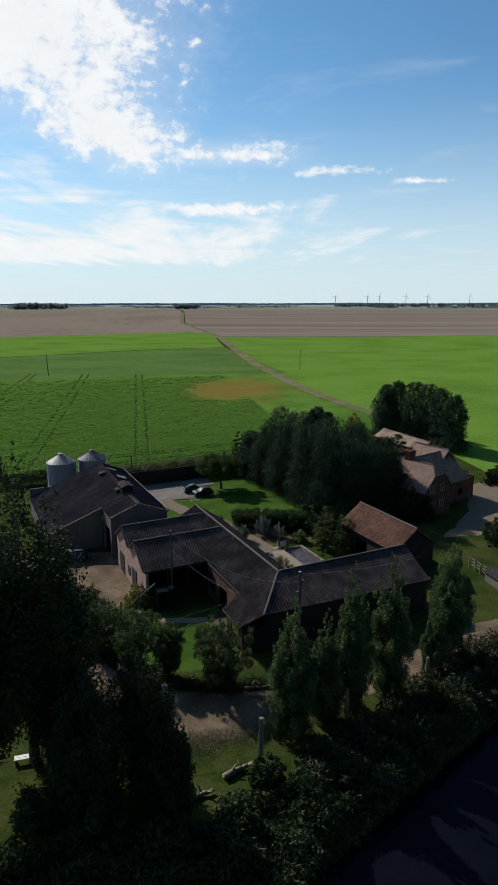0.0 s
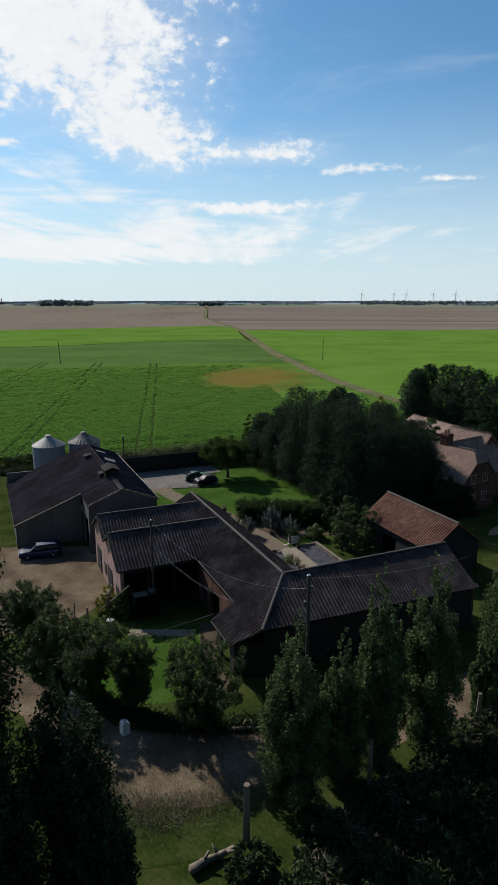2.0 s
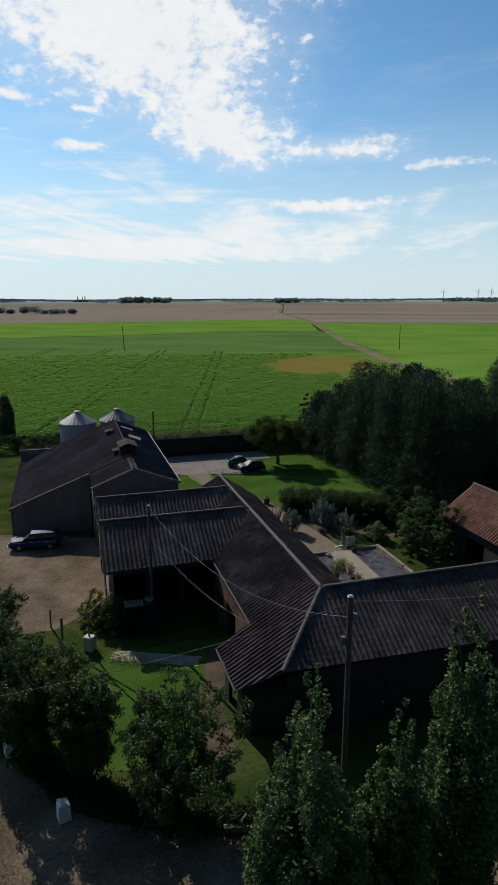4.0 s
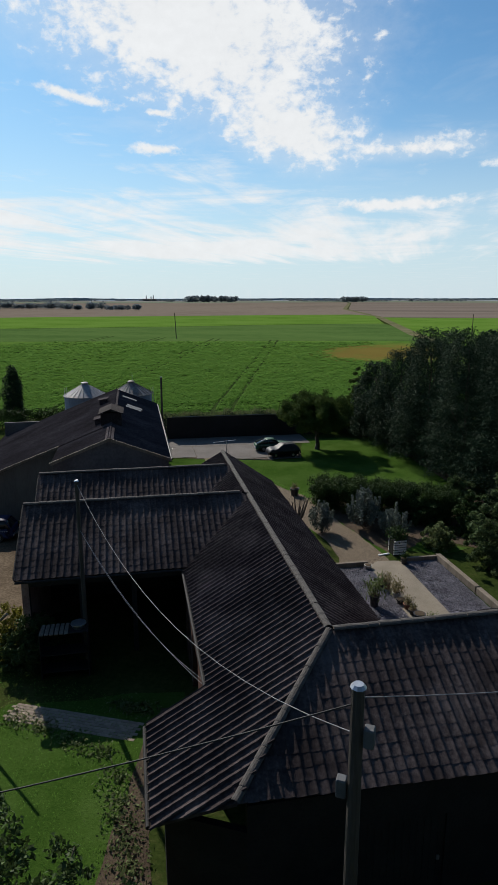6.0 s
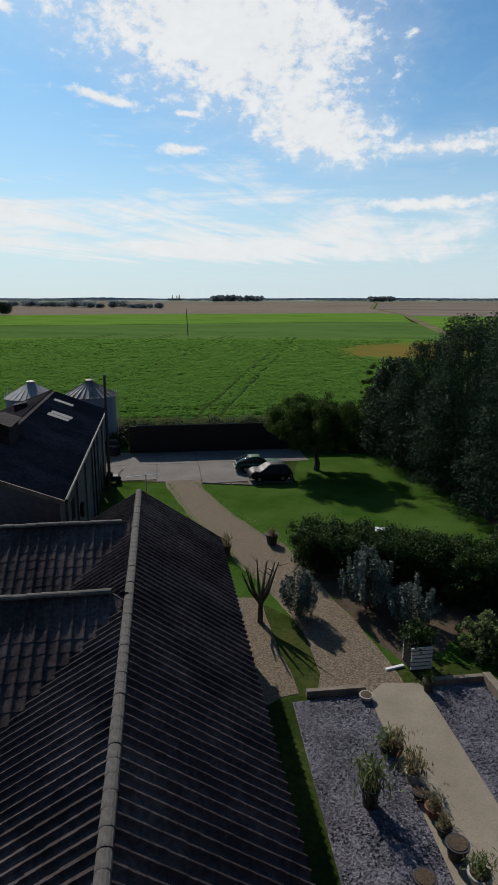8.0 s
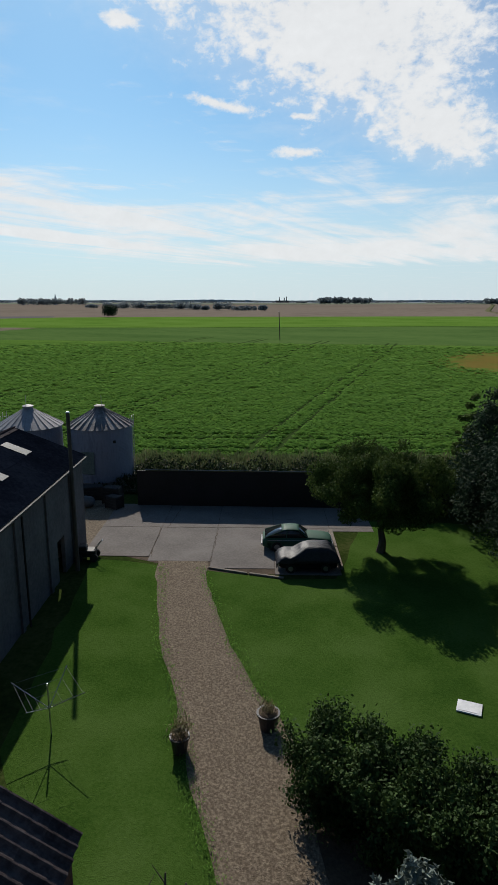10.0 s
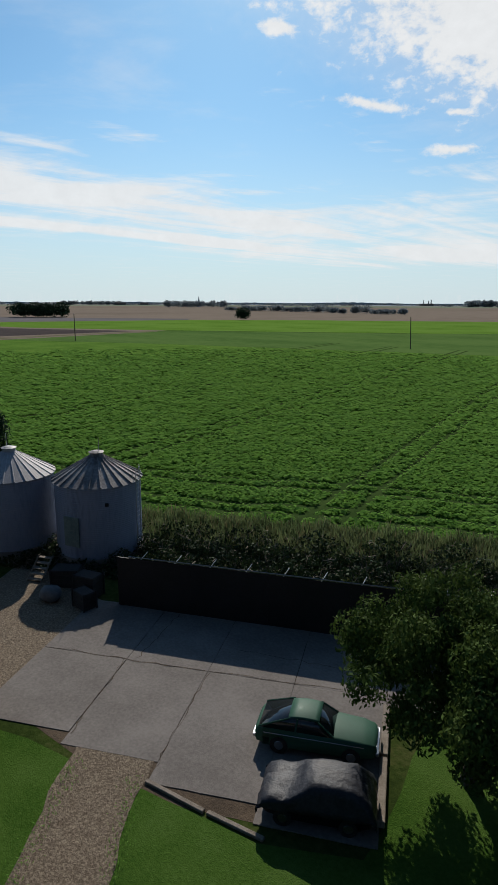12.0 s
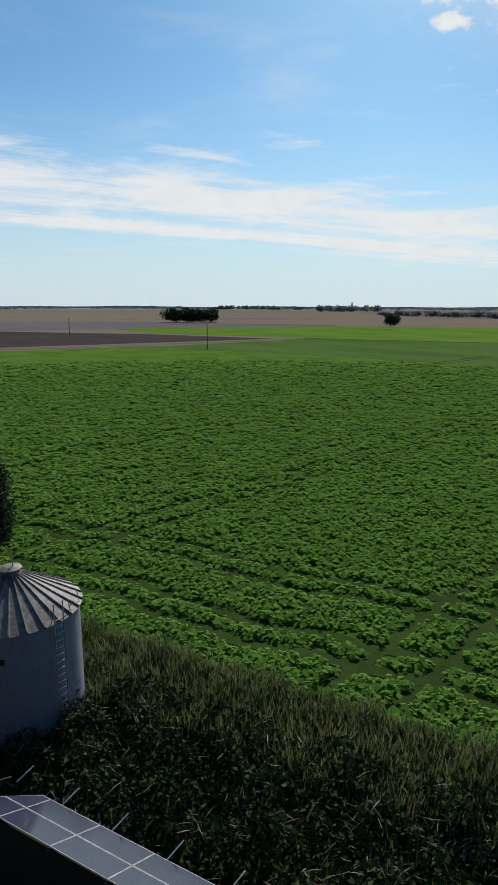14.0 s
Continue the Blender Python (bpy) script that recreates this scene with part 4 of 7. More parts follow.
def ridge_line(parent, a, b, r=0.13, step=0.42, mat="mortar"):
    """Half-round ridge tiles from a to b, each a piece."""
    a, b = Vector(a), Vector(b)
    d = b - a
    k = max(1, int(d.length / step))
    s = d.length / k
    q = d.to_track_quat("Y", "Z").to_matrix().to_4x4()
    me = bpy.data.meshes.get("ridge_%s_%d" % (mat, int(s * 1000)))
    if me is None:
        v, fcs = [], []
        for j, (yy, rr) in enumerate(((0.0, r), (s * 0.06, r * 1.06), (s * 0.94, r), (s * 0.99, r * 0.94))):
            for i in range(7):
                an = math.pi * i / 6
                v.append((-rr * 1.1 * math.cos(an), yy, rr * 0.75 * math.sin(an) - 0.02))
        for j in range(3):
            for i in range(6):
                fcs.append((j * 7 + i, j * 7 + i + 1, j * 7 + i + 8, j * 7 + i + 7))
        me = bpy.data.meshes.new("ridge_%s_%d" % (mat, int(s * 1000)))
        me.from_pydata(v, [], fcs)
        me.materials.append(M[mat])
    rnd = random.Random(int(a.x * 31 + a.y * 17))
    for i in range(k):
        ob = new("ridge_tile", me)
        ob.parent = parent
        ob.matrix_basis = Matrix.Translation(a + d * (i / k) + Vector((0, 0, rnd.uniform(-0.008, 0.012)))) @ q @ pose(0, 0, 0, 0, rnd.uniform(-2, 2), rnd.uniform(-0.7, 0.7))


M["glass"] = surface("window_glass", [(0.02, 0.024, 0.03), (0.03, 0.035, 0.04)], 1, 4, 0.06, 0.0, spec=0.6)
M["green_door"] = surface("faded_green_paint", [(0.10, 0.13, 0.12), (0.17, 0.20, 0.18)], 1, 8, 0.7, 0.1)


# ---- the stable range round its courtyard ----
RZ = 6.05


def build_stables():
    root = thing("stable_range", YARD, "long single-storey brick stable range with dark pantiled roofs round a courtyard", "building")
    kl, kr, kn, kb = 0.58, 0.69, 0.55, 0.69
    zl = lambda x: RZ - kl * abs(x)
    # main range, west slope with the low corner, east slope
    hip = (-3.55, -3.87, zl(3.55))
    p = tiled_slope(root, [(-3.62, 1.05, zl(3.62)), (-3.62, 22.95, zl(3.62)), (0, 22.95, RZ), (0, 0, RZ), (-3.55, 1.05, zl(3.55))], own=(0.5, 9.5, 0.1, 3.2))
    tiled_slope(root, [(-5.55, -2.95, zl(5.55)), (-5.55, 1.05, zl(5.55)), (-3.55, 1.05, zl(3.55)), (-0.96, 1.05, zl(0.96)), (0, 0, RZ), hip], own=(0, 4.5, 0, 3.0))
    tiled_slope(root, [(3.35, 22.95, RZ - kr * 3.35), (3.35, 3.35, RZ - kr * 3.35), (0, 0, RZ), (0, 22.95, RZ)], own=(2, 20, 2.2, 3.4))
    # east range
    tiled_slope(root, [hip, (15.8, -4.2, RZ - kn * 4.2), (15.8, 0, RZ), (0, 0, RZ)], own=(3.5, 12, 1.0, 4.0), roll=0.032)
    # Sunlit slope: sunlight put into browner, lighter tiles than the rest of this roof.
    tiled_slope(root, [(15.8, 3.35, RZ - kb * 3.35), (3.35, 3.35, RZ - kb * 3.35), (0, 0, RZ), (15.8, 0, RZ)], mat_many="brown_sunlit_many", own=None)
    # two wings to the west, their ridges a little above the main one
    rw, kw, valley = 6.22, 0.573, 16.2
    wings = ((13.5, 9.75, valley), (18.9, valley, 22.4))
    for yc, y0, y1 in wings:
        za, zb = rw - kw * (yc - y0), rw - kw * (y1 - yc)
        # the slopes die into the main roof where its height equals theirs
        xa, xb, d = -(RZ - za) / kl, -(RZ - zb) / kl, (rw - RZ) / kw
        tiled_slope(root, [(-10.95, y0, za), (xa, y0, za), (-0.02, yc - d, RZ), (-0.45, yc, rw), (-10.95, yc, rw)], own=(2, 10.8, 1.6, 4.6) if yc < 15 else None, roll=0.03)
        tiled_slope(root, [(xb, y1, zb), (-10.95, y1, zb), (-10.95, yc, rw), (-0.45, yc, rw), (-0.02, yc + d, RZ)], roll=0.03)
        bm = bmesh.new()
        slab(bm, [(-0.01, yc - d, RZ), (-0.01, yc + d, RZ), (-0.45, yc, rw + 0.01)], 0.05)
        part("hip_end", bm, M["tile_many"], p)
        ridge_line(p, (-10.95, yc, rw + 0.06), (-0.45, yc, rw + 0.06), 0.11, 0.36)
    ridge_line(p, (0, 0.1, RZ + 0.07), (0, 22.95, RZ + 0.07), 0.125, 0.36)
    ridge_line(p, (0.1, 0, RZ + 0.07), (15.8, 0, RZ + 0.07), 0.11, 0.36)
    ridge_line(p, (hip[0], hip[1], hip[2] + 0.06), (0, 0, RZ + 0.06), 0.11, 0.36)
    # walls
    shell_wall(root, (-3.3, 1.2), (-3.3, 9.9), 3.9, M["brick"], [(1.2, 2.3, 0.0, 2.1), (3.4, 5.6, 0.0, 2.5), (6.6, 8.2, 0.9, 2.1)], 0.3)
    _, m = shell_wall(root, (3.0, 22.7), (3.0, 3.2), 3.7, M["brick"], [(2, 3.2, 1.0, 2.2), (6, 7.0, 0.0, 2.1), (10, 11.4, 1.0, 2.2), (15, 16.2, 1.0, 2.2)], 0.3)
    for u0, u1 in ((2, 3.2), (10, 11.4), (15, 16.2)):
        window(root, m, u0, u1, 1.0, 2.2)
    plank_door(root, m, 6, 7.0, 2.1)
    # Shaded side: its shade is put into black boarding and a dark window frame.
    _, m = shell_wall(root, (-3.2, -3.6), (15.5, -3.8), 3.6, M["dark_wood"], [(3, 5.4, 0.0, 2.5), (8, 9.2, 0.9, 2.1), (12, 14.4, 0.0, 2.5)], 0.3)
    plank_door(root, m, 3, 5.4, 2.5), plank_door(root, m, 12, 14.4, 2.5), window(root, m, 8, 9.2, 0.9, 2.1, "dark_wood")
    shell_wall(root, (15.5, 3.0), (3.3, 3.0), 3.6, M["brick"], [(2, 3, 1, 2.1), (6, 7, 0, 2.1)], 0.3)
    shell_wall(root, (-5.2, -2.6), (-3.2, -3.6), 2.8, M["dark_wood"], (), 0.2)
    shell_wall(root, (-5.2, 0.9), (-5.2, -2.6), 2.6, M["dark_wood"], [(0.8, 2.6, 0.0, 2.1)], 0.2)
    for (x0, y0), (x1, y1), zt, za in (((-3.3, 22.75), (3.0, 22.75), RZ - 0.12, 3.9), ((15.6, -3.8), (15.6, 3.0), RZ - 0.12, 3.6)):
        bm = bmesh.new()
        prism(bm, [(0, 0), (1, 0), (1, za), (0.52, zt), (0, za)], 0, 1)
        d = Vector((x1 - x0, y1 - y0, 0))
        nn = Vector((-d.y, d.x, 0)).normalized() * -0.28
        mm = Matrix(((d.x, 0, nn.x, x0), (d.y, 0, nn.y, y0), (0, 1, 0, 0), (0, 0, 0, 1)))
        bmesh.ops.transform(bm, matrix=mm, verts=bm.verts)
        part("gable", bm, M["brick"], root)
    # wing gables, brick with dark doors
    for yc, y0, y1 in ((13.5, 9.95, valley), (18.9, valley, 22.2)):
        bm = bmesh.new()
        a, b = rw - kw * (yc - y0) - 0.1, rw - kw * (y1 - yc) - 0.1
        v = [(-10.7, y0, 0), (-10.7, y1, 0), (-10.7, y1, b), (-10.7, yc, rw - 0.1), (-10.7, y0, a)]
        lo = [bm.verts.new(q) for q in v]
        hi = [bm.verts.new((q[0] + 0.3, q[1], q[2])) for q in v]
        bm.faces.new(lo), bm.faces.new(hi[::-1])
        for i in range(5):
            bm.faces.new((lo[i], lo[(i + 1) % 5], hi[(i + 1) % 5], hi[i]))
        g = part("gable", bm, M["pink_brick"], root)
        mm = Matrix(((0, 1, 0, -10.7), (-1, 0, 0, yc + 1.0), (0, 0, 1, 0), (0, 0, 0, 1)))
        plank_door(g, mm, -1.0, 0.9, 2.5, depth=-0.07)
        bm = bmesh.new()
        box(bm, (-10.76, yc - 2.6, 0.9), (-10.702, yc - 1.7, 2.0))
        part("shutter", bm, M["dark_wood"], g)
        bm = bmesh.new()
        for s, (ya, za) in ((-1, (y0 - 0.05, a + 0.0)), (1, (y1 + 0.05, b + 0.0))):
            slab(bm, [(-11.02, ya, za + 0.02), (-11.02, yc, rw + 0.0), (-10.85, yc, rw + 0.0), (-10.85, ya, za + 0.02)], 0.18)
        part("bargeboard", bm, M["dark_wood"], g)
    # open cart bays of the near wing
    for x in (-10.6, -8.3, -6.0):
        bm = bmesh.new()
        box(bm, (x, 10.0, 0), (x + 0.22, 10.22, 3.85), 0.015)
        part("post", bm, M["dark_wood"], root)
    bm = bmesh.new()
    box(bm, (-10.6, 9.98, 3.6), (-3.4, 10.24, 3.86))
    part("beam", bm, M["dark_wood"], root)
    shell_wall(root, (-10.4, 22.1), (-3.2, 22.1), 3.9, M["brick"], (), 0.3)
    shell_wall(root, (-3.3, 16.3), (-10.4, 16.3), 4.3, M["dark_wood"], (), 0.2)
    # gutters and a downpipe along the yard side
    bm = bmesh.new()
    tube(bm, (-10.9, 9.68, 3.97), (-3.7, 9.68, 3.97), 0.06)
    tube(bm, (-3.72, 10.0, 3.86), (-3.72, 1.1, 3.86), 0.06)
    tube(bm, (-5.65, 1.0, 2.72), (-5.65, -2.9, 2.72), 0.06)
    part("gutter", bm, M["dark_wood"], root)
    bm = bmesh.new()
    tube(bm, (-3.5, 9.9, 3.8), (-3.5, 9.9, 0.0), 0.05)
    part("downpipe", bm, M["dark_wood"], root)


# for the stables' painted sunlit slope, and the outbuilding's own brown roof
M["brown_sunlit_many"] = surface("brown_sunlit_pantile", [(0.13, 0.09, 0.07), (0.22, 0.155, 0.12), (0.28, 0.20, 0.155)], 0.6, 9, 0.8, 0.25, 40, random=0.2, island=True, coords="World")
M["pink_brick"] = surface("pink_brick", [(0.22, 0.13, 0.11), (0.34, 0.21, 0.18), (0.40, 0.28, 0.24)], 1.2, 14, 0.9, 0.4, 20)
build_stables()


# ---- the big barn ----
def sheet_mesh(name, width, length, mat, pitch=0.2, amp=0.03):
    me = bpy.data.meshes.get(name)
    if me:
        return me
    k = int(round(width / pitch * 4))
    v, f = [], []
    for y in (0.0, length):
        for i in range(k + 1):
            v.append((width * i / k, y, amp * math.sin(2 * math.pi * i / 4)))
    for i in range(k):
        f.append((i, i + 1, k + 2 + i, k + 1 + i))
    me = bpy.data.meshes.new(name)
    me.from_pydata(v, [], f)
    me.materials.append(mat)
    return me


def sheeted_slope(root, o, e, f, along, up, mat, name, wide=1.0, rows=2, skip=()):
    """Corrugated sheets laid over a slope from o, along e and up f."""
    o, e, f = Vector(o), Vector(e).normalized(), Vector(f).normalized()
    nrm = e.cross(f).normalized()
    if nrm.z < 0:
        nrm = -nrm
    bm = bmesh.new()
    slab(bm, [o - nrm * 0.05, o + e * along - nrm * 0.05, o + e * along + f * up - nrm * 0.05, o + f * up - nrm * 0.05], 0.06)
    base = part("roof", bm, M["barn_wall"], root)
    k = int(round(along / wide))
    w, l = along / k, up / rows
    me = sheet_mesh("%s_sheet_%d_%d" % (name, int(w * 1000), int(l * 1000)), w + 0.05, l + 0.12, mat)
    flip = e.cross(f).dot(nrm) < 0
    rnd = random.Random(k)
    for j in range(rows):
        for i in range(k):
            if (i, j) in skip:
                continue
            p = o + e * (w * i) + f * (l * j) + nrm * (0.012 + 0.018 * j + rnd.uniform(0, 0.01))
            ob = new("roof_sheet", me)
            ob.parent = base
            ee, nn = e, nrm
            if flip:
                nn = -nrm
            ob.matrix_basis = Matrix(((ee.x, f.x, nn.x, p.x), (ee.y, f.y, nn.y, p.y), (ee.z, f.z, nn.z, p.z), (0, 0, 0, 1)))
    return base


M["sheet"] = surface("fibre_cement_sheet", [(0.03, 0.024, 0.027), (0.051, 0.042, 0.047), (0.086, 0.073, 0.077)], 0.3, 5, 0.95, 0.2, 20, random=0.12, coords="World", spec=0.04)
M["skylight"] = surface("dirty_skylight", [(0.075, 0.078, 0.082), (0.125, 0.128, 0.132)], 1, 7, 0.6, 0.1, spec=0.2)


def build_barn():
    root = thing("barn", BARN, "large grey sheet-clad barn with a corrugated roof and a long lean-to", "barn")
    top, k = 6.9, 0.39
    right, left, y0, y1 = 3.95, -11.0, 0.0, 22.6
    up_r = right * math.hypot(1, k)
    mid = -3.75
    fr, fl = (-1, 0, k), (1, 0, k)
    sheeted_slope(root, (right, y0 - 0.15, top - k * right), (0, 1, 0), fr, y1 - y0 + 0.3, up_r, M["sheet"], "right", 1.0, 2)
    sheeted_slope(root, (mid, y0 - 0.15, top + k * mid), (0, 1, 0), fl, 4.6, -mid * math.hypot(1, k), M["sheet"], "left", 1.0, 2)
    b = sheeted_slope(root, (left, 4.45, top + k * left), (0, 1, 0), fl, y1 - 4.3, -left * math.hypot(1, k), M["sheet"], "lean", 1.0, 5)
    for i in range(22):
        bm = bmesh.new()
        for s in (-1, 1):
            slab(bm, [(0, i * 1.03, top + 0.09), (0, i * 1.03 + 1.0, top + 0.09), (s * 0.28, i * 1.03 + 1.0, top - 0.02), (s * 0.28, i * 1.03, top - 0.02)], 0.02)
        part("ridge_cap", bm, M["sheet"], b)
    # raised vents and skylights
    for x, y, w, d in ((-1.0, 16.4, 0.7, 0.9), (-0.9, 7.0, 0.7, 1.0)):
        bm = bmesh.new()
        z = top + k * x
        box(bm, (x - w / 2, y - d / 2, z - 0.25), (x + w / 2, y + d / 2, z + 0.42))
        slab(bm, [(x - w / 2 - 0.1, y - d / 2 - 0.1, z + 0.44), (x + w / 2 + 0.1, y - d / 2 - 0.1, z + 0.62), (x + w / 2 + 0.1, y + d / 2 + 0.1, z + 0.62), (x - w / 2 - 0.1, y + d / 2 + 0.1, z + 0.44)], 0.06)
        part("roof_vent", bm, M["sheet"], root)
    bm = bmesh.new()
    box(bm, (-0.75, 5.2, top - 0.5), (0.75, 7.4, top + 0.75))
    slab(bm, [(-0.9, 5.0, top + 0.75), (-0.9, 7.6, top + 0.75), (0, 7.6, top + 1.1), (0, 5.0, top + 1.1)], 0.06)
    slab(bm, [(0.9, 5.0, top + 0.75), (0.9, 7.6, top + 0.75), (0, 7.6, top + 1.1), (0, 5.0, top + 1.1)], 0.06)
    part("cupola", bm, M["barn_roof"], root)
    for x, y in ((0.85, 19.3), (1.2, 14.3), (1.3, 15.2)):
        bm = bmesh.new()
        z = lambda q: top - k * q + 0.09
        slab(bm, [(x - 0.2, y, z(x - 0.2)), (x + 1.1, y, z(x + 1.1)), (x + 1.1, y + 0.8, z(x + 1.1)), (x - 0.2, y + 0.8, z(x - 0.2))], 0.03)
        part("skylight", bm, M["skylight"], root)
    # walls
    gm = M["barn_wall"]
    bm = bmesh.new()
    v = [(mid + 0.1, 0, 0), (right - 0.15, 0, 0), (right - 0.15, 0, top - k * (right - 0.15) - 0.12), (0, 0, top - 0.12), (mid + 0.1, 0, top + k * mid - 0.1)]
    lo = [bm.verts.new(q) for q in v]
    hi = [bm.verts.new((q[0], 0.2, q[2])) for q in v]
    bm.faces.new(lo), bm.faces.new(hi[::-1])
    for i in range(5):
        bm.faces.new((lo[i], lo[(i + 1) % 5], hi[(i + 1) % 5], hi[i]))
    g = part("gable", bm, gm, root, "pale grey rendered gable with a stained face")
    bm = bmesh.new()
    for s, (x0, x1) in ((0, (mid - 0.1, 0)), (1, (0, right + 0.1))):
        za, zb = top - k * abs(x0), top - k * abs(x1)
        slab(bm, [(x0, -0.2, za + 0.08), (x1, -0.2, zb + 0.08), (x1, -0.12, zb + 0.08), (x0, -0.12, za + 0.08)], 0.2)
    part("bargeboard", bm, M["wood"], g)
    shell_wall(root, (right - 0.15, 0.2), (right - 0.15, y1), top - k * right - 0.05, gm, [(3.0, 4.2, 3.0, 4.2), (17.5, 18.6, 0.0, 2.1)], 0.2)
    for yy in (1.5, 5.2, 8.9, 12.6, 16.3, 20):
        bm = bmesh.new()
        box(bm, (right - 0.148, yy, 0), (right - 0.05, yy + 0.28, top - k * right - 0.2))
        part("pier", bm, gm, root)
    shell_wall(root, (right - 0.15, y1), (left + 0.15, y1), 4.0, gm, (), 0.2)
    shell_wall(root, (left + 0.15, y1), (left + 0.15, 4.7), top + k * left - 0.06, gm, (), 0.2)
    shell_wall(root, (mid + 0.1, 4.7), (mid + 0.1, 0.2), top + k * mid - 0.12, gm, [(1.0, 3.8, 0.0, 3.6)], 0.2)
    bm = bmesh.new()
    v = [(left + 0.15, 4.7, 0), (mid, 4.7, 0), (mid, 4.7, top + k * mid - 0.1), (left + 0.15, 4.7, top + k * left - 0.1)]
    lo = [bm.verts.new(q) for q in v]
    hi = [bm.verts.new((q[0], 4.9, q[2])) for q in v]
    bm.faces.new(lo), bm.faces.new(hi[::-1])
    for i in range(4):
        bm.faces.new((lo[i], lo[(i + 1) % 4], hi[(i + 1) % 4], hi[i]))
    part("wall", bm, M["board_grey"], root)
    bm = bmesh.new()
    slab(bm, [(left - 0.1, 4.4, top + k * left + 0.1), (mid, 4.4, top + k * mid + 0.1), (mid, 4.5, top + k * mid + 0.1), (left - 0.1, 4.5, top + k * left + 0.1)], 0.18)
    part("bargeboard", bm, M["wood"], root)
    # round fan opening on the side wall
    bm = bmesh.new()
    tube(bm, (right - 0.16, 6.6, 2.7), (right + 0.03, 6.6, 2.7), 0.42, seg=20)
    part("fan_cowl", bm, M["black"], root)
    bm = bmesh.new()
    tube(bm, (right + 0.02, 13.2, 5.1), (right + 0.02, 13.2, 0.0), 0.05)
    tube(bm, (right + 0.1, 0.2, top - k * right - 0.08), (right + 0.1, y1, top - k * right - 0.08), 0.07)
    part("gutter", bm, M["black"], root)


M["board_grey"] = surface("grey_boarding", [(0.10, 0.095, 0.085), (0.16, 0.15, 0.135)], 0.8, 10, 0.85, 0.3, 16, stretch=(1, 1, 0.2))
build_barn()


# ---- grain silos ----
def build_silos():
    def silo(m, label, rib=0.055, roof="silo_roof"):
        root = thing("grain_silo", m, label, "silo", "grain silos")
        r, z0, z1, zt, seg = 2.42, 0.55, 4.62, 5.9, 48
        v, f = [], []
        rings = int((z1 - z0) / 0.028)
        for j in range(rings + 1):
            rr = r + 0.008 * math.sin(2 * math.pi * j / 4)
            for i in range(seg):
                a = 2 * math.pi * i / seg
                v.append((rr * math.cos(a), rr * math.sin(a), z0 + (z1 - z0) * j / rings))
        for j in range(rings):
            for i in range(seg):
                f.append((j * seg + i, j * seg + (i + 1) % seg, (j + 1) * seg + (i + 1) % seg, (j + 1) * seg + i))
        mesh_ob("wall", v, f, M["silo"], root, "blue-grey corrugated steel wall", True)
        n = 26
        a = 2 * math.pi / n
        ro, ri = r + 0.14, 0.34
        me = bpy.data.meshes.new("roof_panel")
        e0, e1 = 0.0, a
        vv = [(ro * math.cos(e0), ro * math.sin(e0), z1 - 0.02), (ro * math.cos(e1), ro * math.sin(e1), z1 - 0.02), (ri * math.cos(e1), ri * math.sin(e1), zt), (ri * math.cos(e0), ri * math.sin(e0), zt)]
        up = rib
        vv += [(ro * math.cos(e0), ro * math.sin(e0), z1 + up), (ri * math.cos(e0), ri * math.sin(e0), zt + up * 0.6), (ro * math.cos(e0 + 0.016), ro * math.sin(e0 + 0.016), z1 + up), (ri * math.cos(e0 + 0.05), ri * math.sin(e0 + 0.05), zt + up * 0.6),
               (ro * math.cos(e0 + 0.03), ro * math.sin(e0 + 0.03), z1 - 0.015), (ri * math.cos(e0 + 0.1), ri * math.sin(e0 + 0.1), zt)]
        me.from_pydata(vv, [], [(0, 1, 2, 3), (0, 4, 5, 3), (4, 6, 7, 5), (6, 8, 9, 7), (0, 8, 6, 4)])
        me.materials.append(M[roof])
        for i in range(n):
            ob = new("roof_panel", me)
            ob.parent = root
            ob.matrix_basis = pose(0, 0, 0, 0, 0, 360 * i / n)
        bm = bmesh.new()
        tube(bm, (0, 0, zt - 0.1), (0, 0, zt + 0.18), 0.4, 0.36, 20)
        tube(bm, (0, 0, zt + 0.18), (0, 0, zt + 0.26), 0.44, 0.2, 20)
        part("cap", bm, M[roof], root)
        bm = bmesh.new()
        tube(bm, (0.15, 0, zt + 0.2), (0.15, 0, zt + 1.0), 0.02)
        part("rod", bm, M["metal"], root)
        bm = bmesh.new()
        tube(bm, (0, 0, 0), (0, 0, z0), r + 0.12, r + 0.12, 32)
        part("plinth", bm, M["concrete"], root)
        bm = bmesh.new()
        box(bm, (-0.5, -0.05, 1.25), (0.5, 0.03, 2.95), 0.02, m=pose(0, 0, 0, 0, 0, -20) @ pose(0, -r - 0.01, 0))
        part("hatch", bm, M["green_door"], root, "grey-green steel access hatch")
        bm = bmesh.new()
        box(bm, (-0.1, -0.05, 3.55), (0.1, 0.05, 3.75), 0.02, m=pose(0, 0, 0, 0, 0, 28) @ pose(0, -r - 0.02, 0))
        part("inlet", bm, M["black"], root)
        bm = bmesh.new()
        lm = pose(0, 0, 0, 0, 0, 75) @ pose(0, -r - 0.16, 0)
        for x in (-0.2, 0.2):
            tube(bm, lm @ Vector((x, 0, 0.5)), lm @ Vector((x, 0, 5.4)), 0.02)
        for i in range(17):
            tube(bm, lm @ Vector((-0.2, 0, 0.7 + 0.27 * i)), lm @ Vector((0.2, 0, 0.7 + 0.27 * i)), 0.014, seg=5)
        part("ladder", bm, M["metal"], root)
        for ang in (70, 92, 112):
            bm = bmesh.new()
            q = pose(0, 0, 0, 0, 0, ang)
            tube(bm, q @ Vector((0, -r - 0.05, z1)), q @ Vector((0, -r + 0.05, z1 + 0.55)), 0.015)
